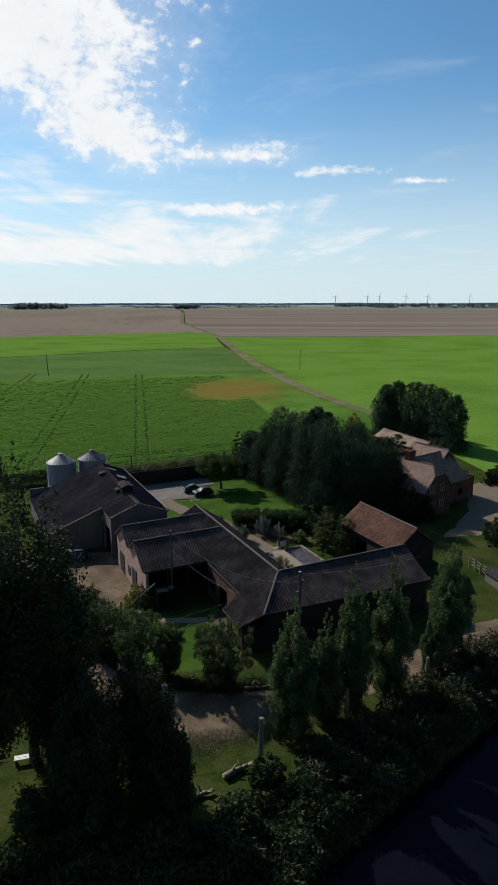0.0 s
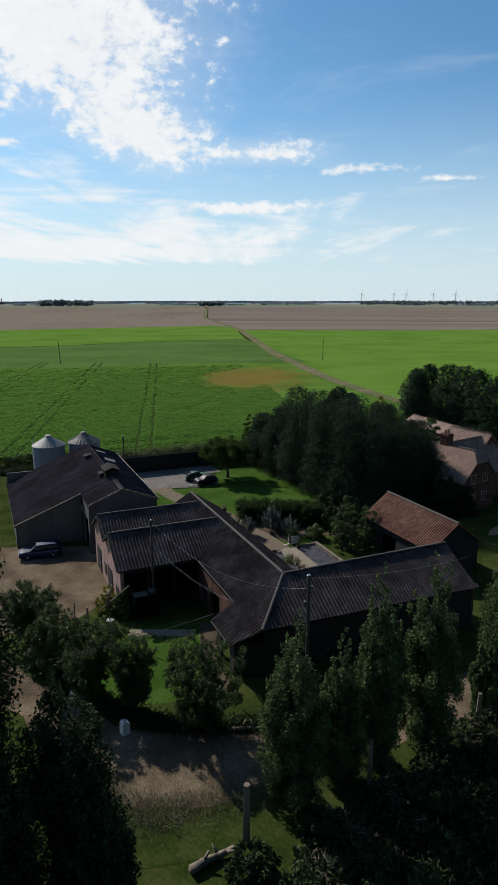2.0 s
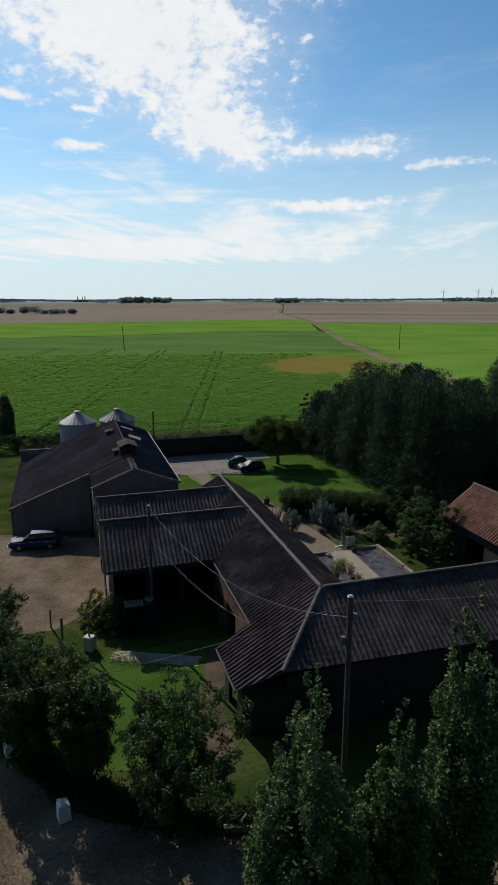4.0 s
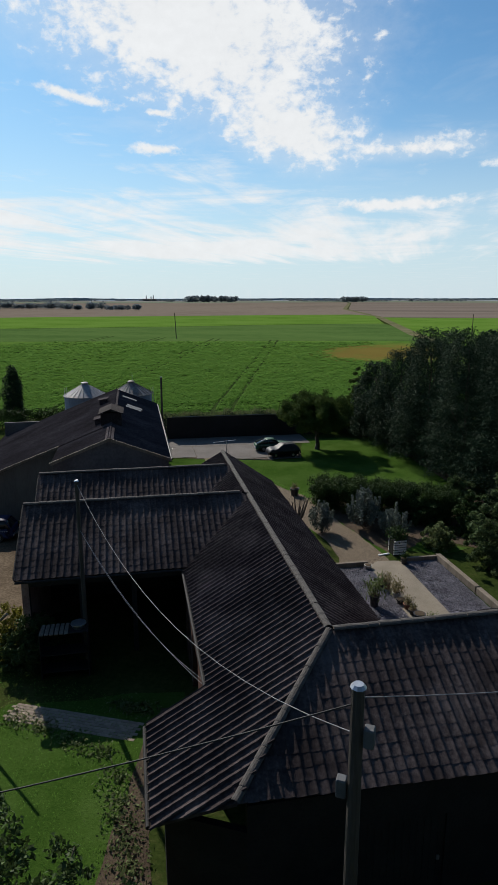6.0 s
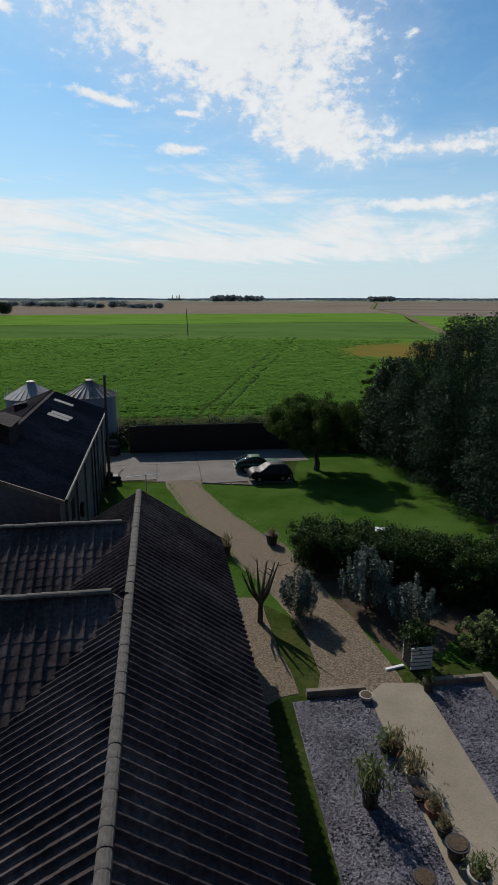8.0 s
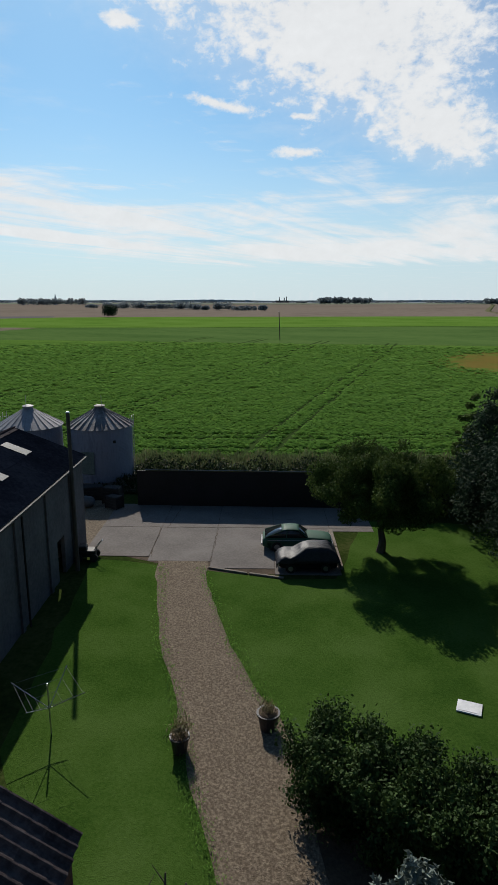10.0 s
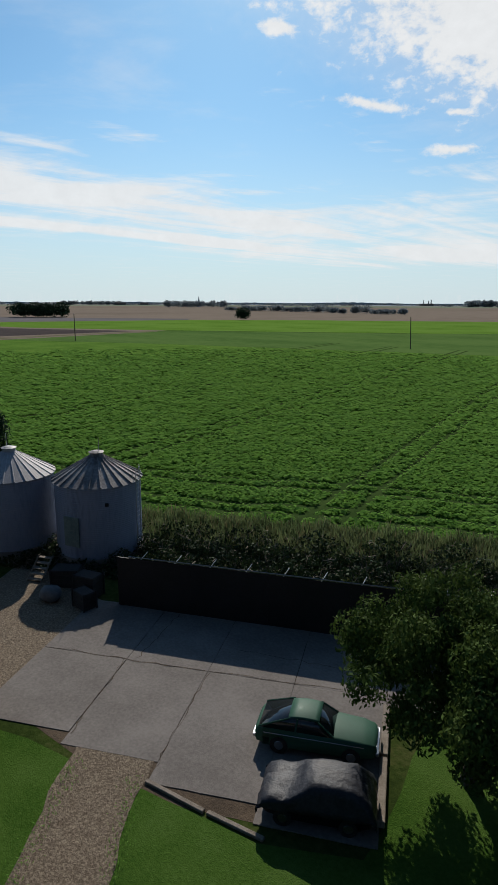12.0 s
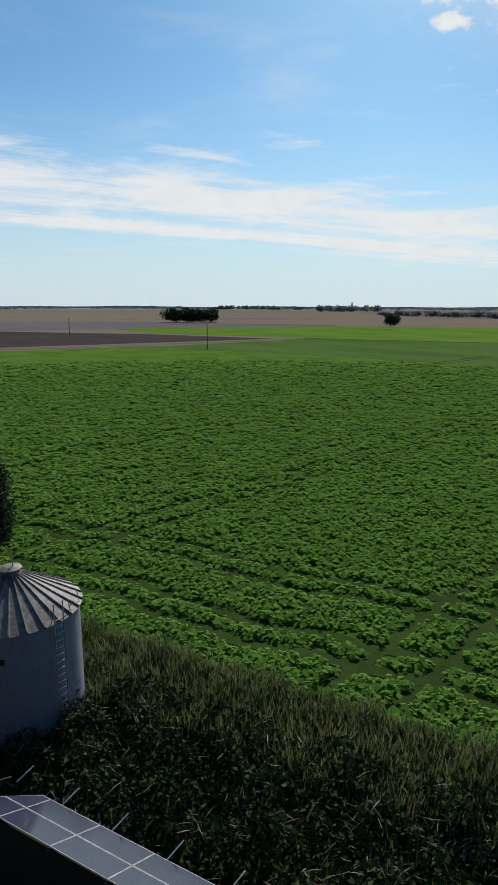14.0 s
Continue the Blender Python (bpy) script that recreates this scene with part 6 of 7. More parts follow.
# ---- garden ----
def flower_pot(m, r, h, mat, label, plant=None, size=0.4, seed=1):
    root = thing("plant_pot", m, label, "plant pot", "garden pots")
    bm = bmesh.new()
    tube(bm, (0, 0, 0), (0, 0, h), r * 0.75, r, 16)
    tube(bm, (0, 0, h - 0.06), (0, 0, h + 0.015), r * 1.1, r * 1.12, 16)
    part("pot", bm, mat, root)
    bm = bmesh.new()
    tube(bm, (0, 0, h + 0.01), (0, 0, h + 0.03), r * 0.92, r * 0.9, 14)
    part("soil", bm, M["soil"], root)
    if plant:
        rs = np.random.RandomState(seed)
        p = rs.normal(size=(260, 3)) * (size * 0.35, size * 0.35, size * 0.35) + (0, 0, h + size * 0.55)
        p[:, 2] = np.maximum(p[:, 2], h)
        o = p - (0, 0, h)
        o /= np.linalg.norm(o, axis=1)[:, None] + 1e-6
        leaf_mesh("foliage", p, o, size * 0.4, rs, plant, root, 0.18, -1.5, facing=0.1)
    return root


def shrub(name, x, y, h, r, leaves, size, mat, label, seed, group="garden shrubs", aspect=0.55):
    return broad_tree(name, pose(x, y, 0, 0, 0, seed * 37), h, r, leaves, size, mat, label, seed, 0.05, 0.02, 120, 0.145, "shrub", group, aspect, 0.0)


def stem_shrub(name, x, y, h, r, stems, size, mat, label, seed):
    """Upright shoots from one foot, set with leaves that stand off them."""
    rs = np.random.RandomState(seed)
    root = thing(name, pose(x, y, 0), label, "shrub", "garden shrubs")
    pts, out = [], []
    for i in range(stems):
        a, lean = rs.random() * 6.283, rs.random() ** 0.6
        tip = np.array((math.cos(a) * r * lean, math.sin(a) * r * lean, h * (1 - 0.42 * lean * lean) * rs.uniform(0.8, 1.05)))
        foot = np.array((math.cos(a) * 0.12, math.sin(a) * 0.12, 0.0))
        if i < 14:
            bm = bmesh.new()
            tube(bm, foot, foot * 0.4 + tip * 0.6, 0.025, 0.012, 5)
            part("stem", bm, M["bark"], root)
        k = 150
        t = (0.18 + 0.82 * rs.random(k) ** 0.7)[:, None]
        bend = np.array((math.cos(a), math.sin(a), 0.0)) * 0.18 * r * np.sin(3.14 * t)
        d = rs.normal(size=(k, 3)) * (1, 1, 0.5)
        d /= np.linalg.norm(d, axis=1)[:, None]
        pts.append(foot + (tip - foot) * t + bend + d * (0.05 + 0.14 * (1.1 - t)) * (0.4 + rs.random((k, 1))))
        out.append(d * 0.6 + (0, 0, 0.5))
    p, o = np.concatenate(pts), np.concatenate(out)
    p[:, 2] = np.maximum(p[:, 2], 0.04)
    leaf_mesh("foliage", p, o / np.linalg.norm(o, axis=1)[:, None], size, rs, mat, root, 0.42, -0.3, facing=0.45)
    return root


def clump_box(name, a, b, width, h, leaves, size, mat, label, seed, category="hedge"):
    """A clipped hedge from a to b."""
    rs = np.random.RandomState(seed)
    a, b = Vector((*a, 0)), Vector((*b, 0))
    e = (b - a).normalized()
    length = (b - a).length
    m = Matrix.Translation(a) @ Matrix(((e.x, -e.y, 0, 0), (e.y, e.x, 0, 0), (0, 0, 1, 0), (0, 0, 0, 1)))
    root = thing(name, m, label, category)
    bm = bmesh.new()
    for i in range(int(length / 1.1)):
        x = 0.5 + i * 1.1
        tube(bm, (x, 0, 0), (x + rs.normal() * 0.1, rs.normal() * 0.1, h * 0.8), 0.05, 0.02, 6)
    part("stems", bm, M["bark"], root)["kind"] = "stuff"
    k = int(length * width * h * 6) + 30
    c = np.stack([rs.random(k) * length, (rs.random(k) - 0.5) * width * 0.86, rs.random(k) ** 0.7 * h * 0.86 + 0.12], 1)
    rr = np.full(k, 0.36) * (0.7 + 0.6 * rs.random(k))
    p, o = blob_points(rs, leaves, c, rr, 0.9, 0.0)
    p += rs.normal(size=p.shape) * (0.1, 0.1, 0.13)
    p[:, 2] = np.abs(p[:, 2])
    leaf_mesh("foliage", p, o, size, rs, mat, root)
    return root


def build_garden():
    # gravel beds, path and sleepers
    sheet("slate_bed_west", [(-4.65, 85.0), (-2.25, 86.4), (1.5, 79.2), (-0.9, 77.85)], 0.03, M["slate_gravel"], "bed of blue-grey slate chippings", "gravel bed")
    sheet("slate_bed_east", [(-0.45, 87.6), (1.5, 88.7), (6.2, 80.2), (3.4, 80.4)], 0.03, M["slate_gravel"], "bed of blue-grey slate chippings", "gravel bed")
    sheet("garden_path", [(-2.25, 86.4), (-1.9, 87.3), (-0.7, 87.8), (-0.45, 87.6), (3.4, 80.4), (5.5, 76.6), (3.6, 75.7), (1.5, 79.2)], 0.045, M["paving"], "smooth buff paved garden path", "path", 0.05)
    sheet("garden_slab", [(-0.1, 78.3), (1.5, 79.2), (3.6, 75.7), (2.0, 74.6)], 0.04, M["paving"], "pale paving beside the stables", "paving", 0.04)

    def beam(a, b, w=0.22, h=0.28, mat="wood", name="sleeper", label="weathered timber sleeper edging the gravel bed"):
        a, b = Vector((*a, 0)), Vector((*b, 0))
        e = (b - a).normalized()
        m = Matrix.Translation(a) @ Matrix(((e.x, -e.y, 0, 0), (e.y, e.x, 0, 0), (0, 0, 1, 0), (0, 0, 0, 1)))
        bm = bmesh.new()
        box(bm, (0, -w / 2, 0), ((b - a).length, w / 2, h), 0.02)
        ob = part(name, bm, M[mat])
        ob.matrix_world = m
        tagged(ob, label, "sleeper", "timber edging")
    beam((-4.3, 85.5), (-2.4, 86.55)), beam((-0.5, 87.75), (1.5, 88.85)), beam((1.6, 88.9), (3.9, 84.9), 0.3, 0.4), beam((3.95, 84.8), (6.3, 80.7), 0.3, 0.4)
    beam((-13.25, 111.4), (-14.6, 113.7), 0.24, 0.22, label="pale timber sleeper at the end of the parking slab"), beam((-14.65, 113.8), (-16.0, 116.1), 0.24, 0.22, label="pale timber sleeper at the end of the parking slab")
    beam((-19.35, 107.85), (-17.2, 108.3), 0.16, 0.1, label="low timber edging between slab and lawn"), beam((-17.1, 108.35), (-15.3, 108.8), 0.16, 0.1, label="low timber edging between slab and lawn")
    beam((-1.95, 88.2), (-1.35, 88.75), 0.16, 0.08, "white", label="pale plank lying on the gravel path")
    dark = surface("dark_pot", [(0.02, 0.02, 0.022), (0.045, 0.045, 0.05)], 3, 12, 0.5, 0.1)
    clay = surface("clay_pot", [(0.16, 0.07, 0.045), (0.25, 0.12, 0.08)], 3, 12, 0.8, 0.2)
    stone = surface("stone_pot", [(0.30, 0.29, 0.27), (0.42, 0.41, 0.38)], 3, 12, 0.8, 0.2)
    flower_pot(pose(-1.22, 81.45, 0.03), 0.26, 0.62, dark, "tall dark planter with spiky green leaves", L["reed"], 0.75, 1)
    flower_pot(pose(-0.85, 83.75, 0.03), 0.2, 0.3, clay, "clay pot with dry brown stems", L["dry"], 0.5, 2)
    flower_pot(pose(-1.2, 83.75, 0.03), 0.18, 0.25, dark, "small dark pot with green leaves", L["reed"], 0.45, 9)
    flower_pot(pose(-0.25, 82.85, 0.03), 0.21, 0.3, stone, "pale stone pot with brown stems", L["dry"], 0.55, 3)
    flower_pot(pose(0.06, 82.2, 0.03), 0.22, 0.26, dark, "dark low bowl-shaped pot beside the path", None)
    flower_pot(pose(0.46, 81.75, 0.03), 0.22, 0.28, clay, "clay pot with low brown stems", L["dry"], 0.35, 8)
    flower_pot(pose(0.78, 81.2, 0.03), 0.2, 0.26, dark, "small dark pot with dry stems", L["dry"], 0.3, 10)
    flower_pot(pose(1.15, 80.6, 0.03), 0.28, 0.42, dark, "black glazed pot beside the path", None)
    flower_pot(pose(1.72, 80.05, 0.03), 0.28, 0.3, stone, "white-rimmed pot with grassy leaves", L["reed"], 0.45, 4)
    flower_pot(pose(0.5, 79.35, 0.03), 0.26, 0.38, dark, "black round pot on the slate chippings", None)
    flower_pot(pose(-2.28, 86.1, 0.03), 0.22, 0.2, stone, "low pale bowl at the corner of the bed", None)
    flower_pot(pose(-0.3, 87.45, 0.03), 0.2, 0.36, dark, "dark trough pot at the end of the path", L["hedge"], 0.35, 5)
    flower_pot(pose(-12.1, 96.0, 0.02), 0.3, 0.55, dark, "dark wooden tub beside the gravel path", L["dry"], 0.5, 6)
    flower_pot(pose(-10.25, 98.4, 0.02), 0.36, 0.6, dark, "dark wooden tub with a thin stem", L["dry"], 0.35, 7)
    # slatted planter
    root = thing("slatted_planter", pose(-0.9, 89.0, 0, 0, 0, 30), "square planter with pale slatted sides", "planter")
    for i in range(6):
        for y in (-0.4, 0.4):
            bm = bmesh.new()
            box(bm, (-0.42, y - 0.02, 0.1 + 0.16 * i), (0.42, y + 0.02, 0.21 + 0.16 * i))
            part("slat", bm, M["white"], root)
    bm = bmesh.new()
    box(bm, (-0.4, -0.37, 0), (0.4, 0.37, 0.95))
    part("box", bm, M["black"], root)
    rs = np.random.RandomState(3)
    p = rs.normal(size=(900, 3)) * (0.3, 0.3, 0.25) + (0.1, 0.2, 1.2)
    leaf_mesh("foliage", p, p - (0, 0, 0.8), 0.14, rs, L["hedge"], root)
    # loose chippings on the two beds
    rs = np.random.RandomState(51)
    pts = []
    for (ax, ay), (bx, by), (cx, cy) in (((-4.6, 85.0), (2.3, 1.35), (3.75, -7.1)), ((-0.45, 87.6), (1.95, 1.1), (4.0, -7.2))):
        q = rs.random((17000, 2))
        pts.append(np.stack([ax + q[:, 0] * bx + q[:, 1] * cx, ay + q[:, 0] * by + q[:, 1] * cy, 0.04 + 0.015 * rs.random(17000)], 1))
    p = np.concatenate(pts)
    ob = leaf_mesh("slate_chippings", p, np.tile((0.0, 0.0, 1.0), (len(p), 1)), 0.085, rs, M["slate_chip"], None, 0.6, 0.0, facing=0.72)
    tagged(ob, "loose purple-grey slate chippings in the beds", "gravel", "", "stuff")
    # hedge and shrubs
    clump_box("hedge", (-8.3, 96.6), (2.4, 96.4), 3.3, 2.4, 110000, 0.115, L["hedge"], "thick clipped green hedge beside the lawn", 11)
    stem_shrub("silver_shrub", -3.6, 92.9, 3.0, 1.35, 34, 0.17, L["silver"], "silver-leaved upright shrub beside the path", 12)
    stem_shrub("silver_shrub", -6.3, 91.0, 2.3, 0.95, 40, 0.12, L["silver"], "silver-grey bushy shrub beside the path", 13)
    stem_shrub("silver_shrub", -1.5, 92.0, 2.3, 1.2, 34, 0.14, L["silver"], "silver-leaved shrub in the border", 14)
    shrub("garden_shrub", 0.6, 95.0, 2.4, 1.4, 7000, 0.15, L["hedge"], "dark green rounded garden shrub", 15)
    shrub("garden_shrub", 3.4, 94.0, 3.2, 1.6, 8000, 0.16, L["hedge"], "dark green rounded garden shrub", 16)
    shrub("garden_shrub", 1.5, 91.0, 1.6, 1.3, 6000, 0.14, L["reed"], "low grassy green shrub behind the bed", 17)
    shrub("garden_tree", 4.6, 88.4, 6.6, 1.9, 16000, 0.14, L["poplar"], "tall grey-green garden tree", 18)
    shrub("garden_tree", 7.4, 89.0, 5.0, 1.9, 12000, 0.17, L["poplar"], "grey-green leafy garden tree", 19)
    shrub("garden_tree", 5.5, 93.5, 4.6, 1.8, 11000, 0.17, L["oak"], "dark green garden tree", 21)
    shrub("garden_tree", 2.5, 100.5, 2.6, 1.5, 8000, 0.17, L["poplar"], "pale green garden shrub by the lawn", 22)
    shrub("garden_tree", 17.6, 100.6, 5.8, 2.4, 11000, 0.2, L["oak"], "dark green tree before the farmhouse", 23)
    shrub("garden_tree", 18.7, 102.9, 5.0, 2.2, 10000, 0.2, L["orchard"], "leafy green tree before the farmhouse wall", 43)
    shrub("garden_tree", 20.6, 101.6, 3.8, 1.8, 8000, 0.2, L["oak"], "dark green bush before the farmhouse", 44)
    shrub("garden_tree", 20.2, 127, 8.5, 2.6, 9000, 0.26, L["poplar"], "grey-green leafy tree behind the conifers", 24)
    shrub("garden_tree", 29.0, 132, 5.0, 2.6, 8000, 0.26, L["poplar"], "grey-green leafy tree behind the farmhouse", 25)
    shrub("garden_tree", 13.4, 147, 8.6, 3.0, 9000, 0.26, L["yellow"], "yellow-green leafy tree behind the conifers", 26)
    shrub("garden_tree", 28.5, 92.5, 4.6, 2.6, 10000, 0.2, L["oak"], "dark green tree beside the drive", 27)
    shrub("garden_shrub", 36, 121, 3.2, 2.0, 6000, 0.22, L["oak"], "dark shrub beside the farmhouse drive", 28)
    shrub("garden_shrub", 39, 125, 3.0, 2.2, 6000, 0.22, L["hedge"], "green shrub beside the farmhouse drive", 29)
    shrub("garden_shrub", -16.5, 71.6, 2.5, 1.3, 6000, 0.12, L["yellow"], "yellow-green shrub at the courtyard corner", 35)
    shrub("garden_shrub", -14.8, 71.3, 2.7, 1.6, 11000, 0.12, L["orchard"], "dense dark green shrub at the courtyard corner", 38)
    shrub("garden_shrub", -11.0, 124.5, 4.0, 2.0, 7000, 0.18, L["cherry"], "yellow-green bush at the end of the conifers", 36)
    shrub("garden_tree", -10.0, 127.5, 8.5, 2.0, 9000, 0.2, L["cherry"], "light green tree at the end of the conifers", 37)
    clump_box("hedge", (-13.2, 122.4), (-6.5, 126.0), 1.6, 2.2, 16000, 0.18, L["conifer"], "dark hedge along the field edge", 38)
    clump_box("hedge", (-60, 108), (-43, 117.5), 2.0, 2.4, 14000, 0.2, L["hedge"], "leafy hedge behind the barn", 39)
    # pruned stump with bare arms
    root = thing("pollard_tree", pose(-7.7, 89.8, 0), "pollarded bare tree with short upright arms", "tree")
    rs = np.random.RandomState(8)
    bm = bmesh.new()
    tube(bm, (0, 0, -0.1), (0.03, 0, 1.1), 0.13, 0.1, 10)
    part("trunk", bm, M["bark"], root)
    for i in range(9):
        a = i * 0.7 + rs.random() * 0.4
        q = Vector((math.cos(a) * 0.45, math.sin(a) * 0.45, 1.5 + rs.random() * 0.35))
        e = q + Vector((math.cos(a) * 0.35, math.sin(a) * 0.35, 0.6 + rs.random() * 0.5))
        bm = bmesh.new()
        tube(bm, (0.03, 0, 0.9), q, 0.085, 0.06, 7), tube(bm, q, e, 0.055, 0.018, 6)
        for b in range(3):
            q2 = q.lerp(e, 0.3 + 0.25 * b)
            tube(bm, q2, q2 + Vector((rs.normal() * 0.22, rs.normal() * 0.22, 0.22 + 0.2 * rs.random())), 0.016, 0.005, 5)
        part("limb", bm, M["bark"], root)
    # covers
    for x, y, sx, sy, rot, lab in ((-9.0, 90.2, 0.3, 0.25, 20, "square pale metal drain cover in the gravel"), (-4.75, 103.0, 0.42, 0.35, 8, "pale square cover set in the lawn")):
        bm = bmesh.new()
        box(bm, (-sx, -sy, 0), (sx, sy, 0.05), 0.01)
        box(bm, (-sx * 0.8, -sy * 0.8, 0.05), (sx * 0.8, sy * 0.8, 0.062))
        ob = part("drain_cover", bm, M["skylight"] if "gravel" in lab else M["white"])
        ob.matrix_world = pose(x, y, 0.02, 0, 0, rot)
        tagged(ob, lab, "drain cover")
    # rotary airer
    root = thing("rotary_airer", pose(-16.2, 94.4, 0), "folding metal rotary clothes airer on the lawn", "clothes airer")
    bm = bmesh.new()
    tube(bm, (0, 0, 0), (0, 0, 1.9), 0.025, seg=8)
    part("post", bm, M["metal"], root)
    for i in range(4):
        a = radians(20 + 90 * i)
        bm = bmesh.new()
        tube(bm, (0, 0, 1.0), (1.3 * math.cos(a), 1.3 * math.sin(a), 1.75), 0.014, seg=6)
        part("arm", bm, M["metal"], root)
    for r in (0.5, 0.9, 1.25):
        bm = bmesh.new()
        ps = [(r * math.cos(radians(20 + 90 * i)), r * math.sin(radians(20 + 90 * i)), 1.0 + 0.577 * r) for i in range(4)]
        for a, b in zip(ps, ps[1:] + ps[:1]):
            tube(bm, a, b, 0.005, seg=4)
        part("line", bm, M["wire"], root)
    # aerial on the stable gable
    root = thing("tv_aerial", YARD @ pose(0.3, 23.05, 4.6, 0, 0, -25), "pale metal television aerial above the gable", "aerial")
    bm = bmesh.new()
    tube(bm, (0, 0, 0), (0, 0, 2.2), 0.02, seg=6)
    part("mast", bm, M["metal"], root)
    bm = bmesh.new()
    tube(bm, (-0.9, -0.1, 2.0), (0.6, 0.1, 2.22), 0.014, seg=6)
    part("boom", bm, M["white"], root)
    for i in range(9):
        x = -0.85 + 0.17 * i
        bm = bmesh.new()
        tube(bm, (x, 0.02 * i - 0.2, 2.005 + 0.025 * i), (x, 0.02 * i + 0.04, 2.005 + 0.025 * i), 0.008, seg=5)
        part("element", bm, M["white"], root)


build_garden()


# ---- clutter and yard things ----
def build_clutter():
    rs = np.random.RandomState(4)
    # heap of machinery parts at the barn corner
    root = thing("mower", pose(-25.7, 105.3, 0.02, 0, 0, 35), "old dark garden machine parked beside the barn", "machine")
    bm = bmesh.new()
    box(bm, (-0.5, -0.35, 0.25), (0.5, 0.35, 0.6), 0.05), box(bm, (-0.45, -0.28, 0.6), (0.0, 0.28, 0.85), 0.05)
    part("body", bm, M["black"], root)
    for x, y in ((-0.4, -0.4), (-0.4, 0.4), (0.42, -0.36), (0.42, 0.36)):
        bm = bmesh.new()
        tube(bm, (x, y - 0.06, 0.22), (x, y + 0.06, 0.22), 0.22, seg=14)
        part("wheel", bm, M["tyre"], root)
    bm = bmesh.new()
    tube(bm, (0.4, -0.2, 0.6), (0.85, -0.2, 1.1), 0.02, seg=6), tube(bm, (0.4, 0.2, 0.6), (0.85, 0.2, 1.1), 0.02, seg=6), tube(bm, (0.85, -0.2, 1.1), (0.85, 0.2, 1.1), 0.02, seg=6)
    part("handle", bm, M["metal"], root)
    # bulk bag and boxes below the silos
    bm = bmesh.new()
    bmesh.ops.create_icosphere(bm, subdivisions=2, radius=0.55)
    for v in bm.verts:
        v.co.z = max(-0.35, v.co.z * 0.8) + rs.normal() * 0.03
        v.co.x += rs.normal() * 0.04
    ob = part("bulk_bag", bm, M["skylight"], smooth=True)
    ob.matrix_world = pose(-32.4, 111.8, 0.36)
    tagged(ob, "crumpled pale grey bulk bag below the silo", "bag")
    # boxes stand in for unclear clutter; its shade is put into their dark wood
    for i, (x, y, s, h) in enumerate(((-30.6, 112.6, 0.5, 0.9), (-31.5, 113.4, 0.6, 1.2), (-33.4, 113.3, 0.7, 1.0))):
        bm = bmesh.new()
        box(bm, (-s + 0.03, -s * 0.7 + 0.03, 0.02), (s - 0.03, s * 0.7 - 0.03, h - 0.06))
        for j in range(4):
            z = 0.03 + (h - 0.1) * j / 4
            box(bm, (-s, -s * 0.7, z), (s, s * 0.7, z + (h - 0.1) / 4 - 0.03), 0.008)
        for cx, cy in ((-s, -s * 0.7), (s, -s * 0.7), (s, s * 0.7), (-s, s * 0.7)):
            box(bm, (cx - 0.04, cy - 0.04, 0), (cx + 0.04, cy + 0.04, h), 0.01)
        ob = part("crate", bm, M["dark_wood"])
        ob.matrix_world = pose(x, y, 0.03, 0, 0, 20 * i)
        tagged(ob, "dark stand-in crate for unclear clutter by the silo", "crate", "crates by the silos")
    root = thing("wooden_steps", pose(-34.9, 112.2, 0, 0, 0, 30), "short flight of wooden steps up to the silos", "steps")
    for i in range(5):
        bm = bmesh.new()
        box(bm, (-0.4, i * 0.28, 0.1 + 0.19 * i), (0.4, i * 0.28 + 0.24, 0.15 + 0.19 * i), 0.01)
        part("tread", bm, M["wood"], root)
    for x in (-0.42, 0.4):
        bm = bmesh.new()
        slab(bm, [(x, -0.05, 0), (x, 0.12, 0), (x, 1.4, 1.0), (x, 1.2, 1.0)], 0.03)
        part("stringer", bm, M["wood"], root)
    # invented timber store in the courtyard shade, holding up slatted lid and round tin
    root = thing("timber_store", pose(-12.9, 71.0, 0.012, 0, 0, 30), "invented dark timber store, open-fronted, below a pale slatted top", "store")
    for x in (-1.0, 0.96):
        bm = bmesh.new()
        box(bm, (x, -0.4, 0), (x + 0.05, 0.4, 2.1), 0.01)
        part("side", bm, M["dark_wood"], root)
    for z in (0.3, 1.1, 2.06):
        bm = bmesh.new()
        box(bm, (-0.95, -0.38, z), (0.95, 0.38, z + 0.04))
        part("shelf", bm, M["dark_wood"], root)
    for i in range(6):
        bm = bmesh.new()
        box(bm, (-0.95 + 0.2 * i, -0.5, 2.11), (-0.8 + 0.2 * i, 0.42, 2.15), 0.006)
        part("slat", bm, M["wood"], root)
    bm = bmesh.new()
    tube(bm, (0.62, 0, 2.11), (0.62, 0, 2.3), 0.24, 0.3, 18), tube(bm, (0.62, 0, 2.3), (0.62, 0, 2.34), 0.33, 0.33, 18)
    tin = part("bowl", bm, M["metal"])
    tin.matrix_world = pose(-12.9, 71.0, 0.012, 0, 0, 30)
    tagged(tin, "round dull metal bowl standing on the timber store", "bowl")
    # courtyard brick path, laid brick by brick
    root = tagged(new("brick_path"), "pale brick path across the courtyard", "path", "", "structure")
    root.location.z = -0.028
    me = bpy.data.meshes.new("brick")
    bm = bmesh.new()
    box(bm, (-0.145, -0.07, 0), (0.145, 0.07, 0.05), 0.008)
    bm.to_mesh(me), bm.free()
    me.materials.append(M["path_brick"])
    a, b = Vector((-8.2, 68.6, 0)), Vector((-13.6, 68.0, 0))
    e = (b - a).normalized()
    s = Vector((-e.y, e.x, 0))
    k = 0
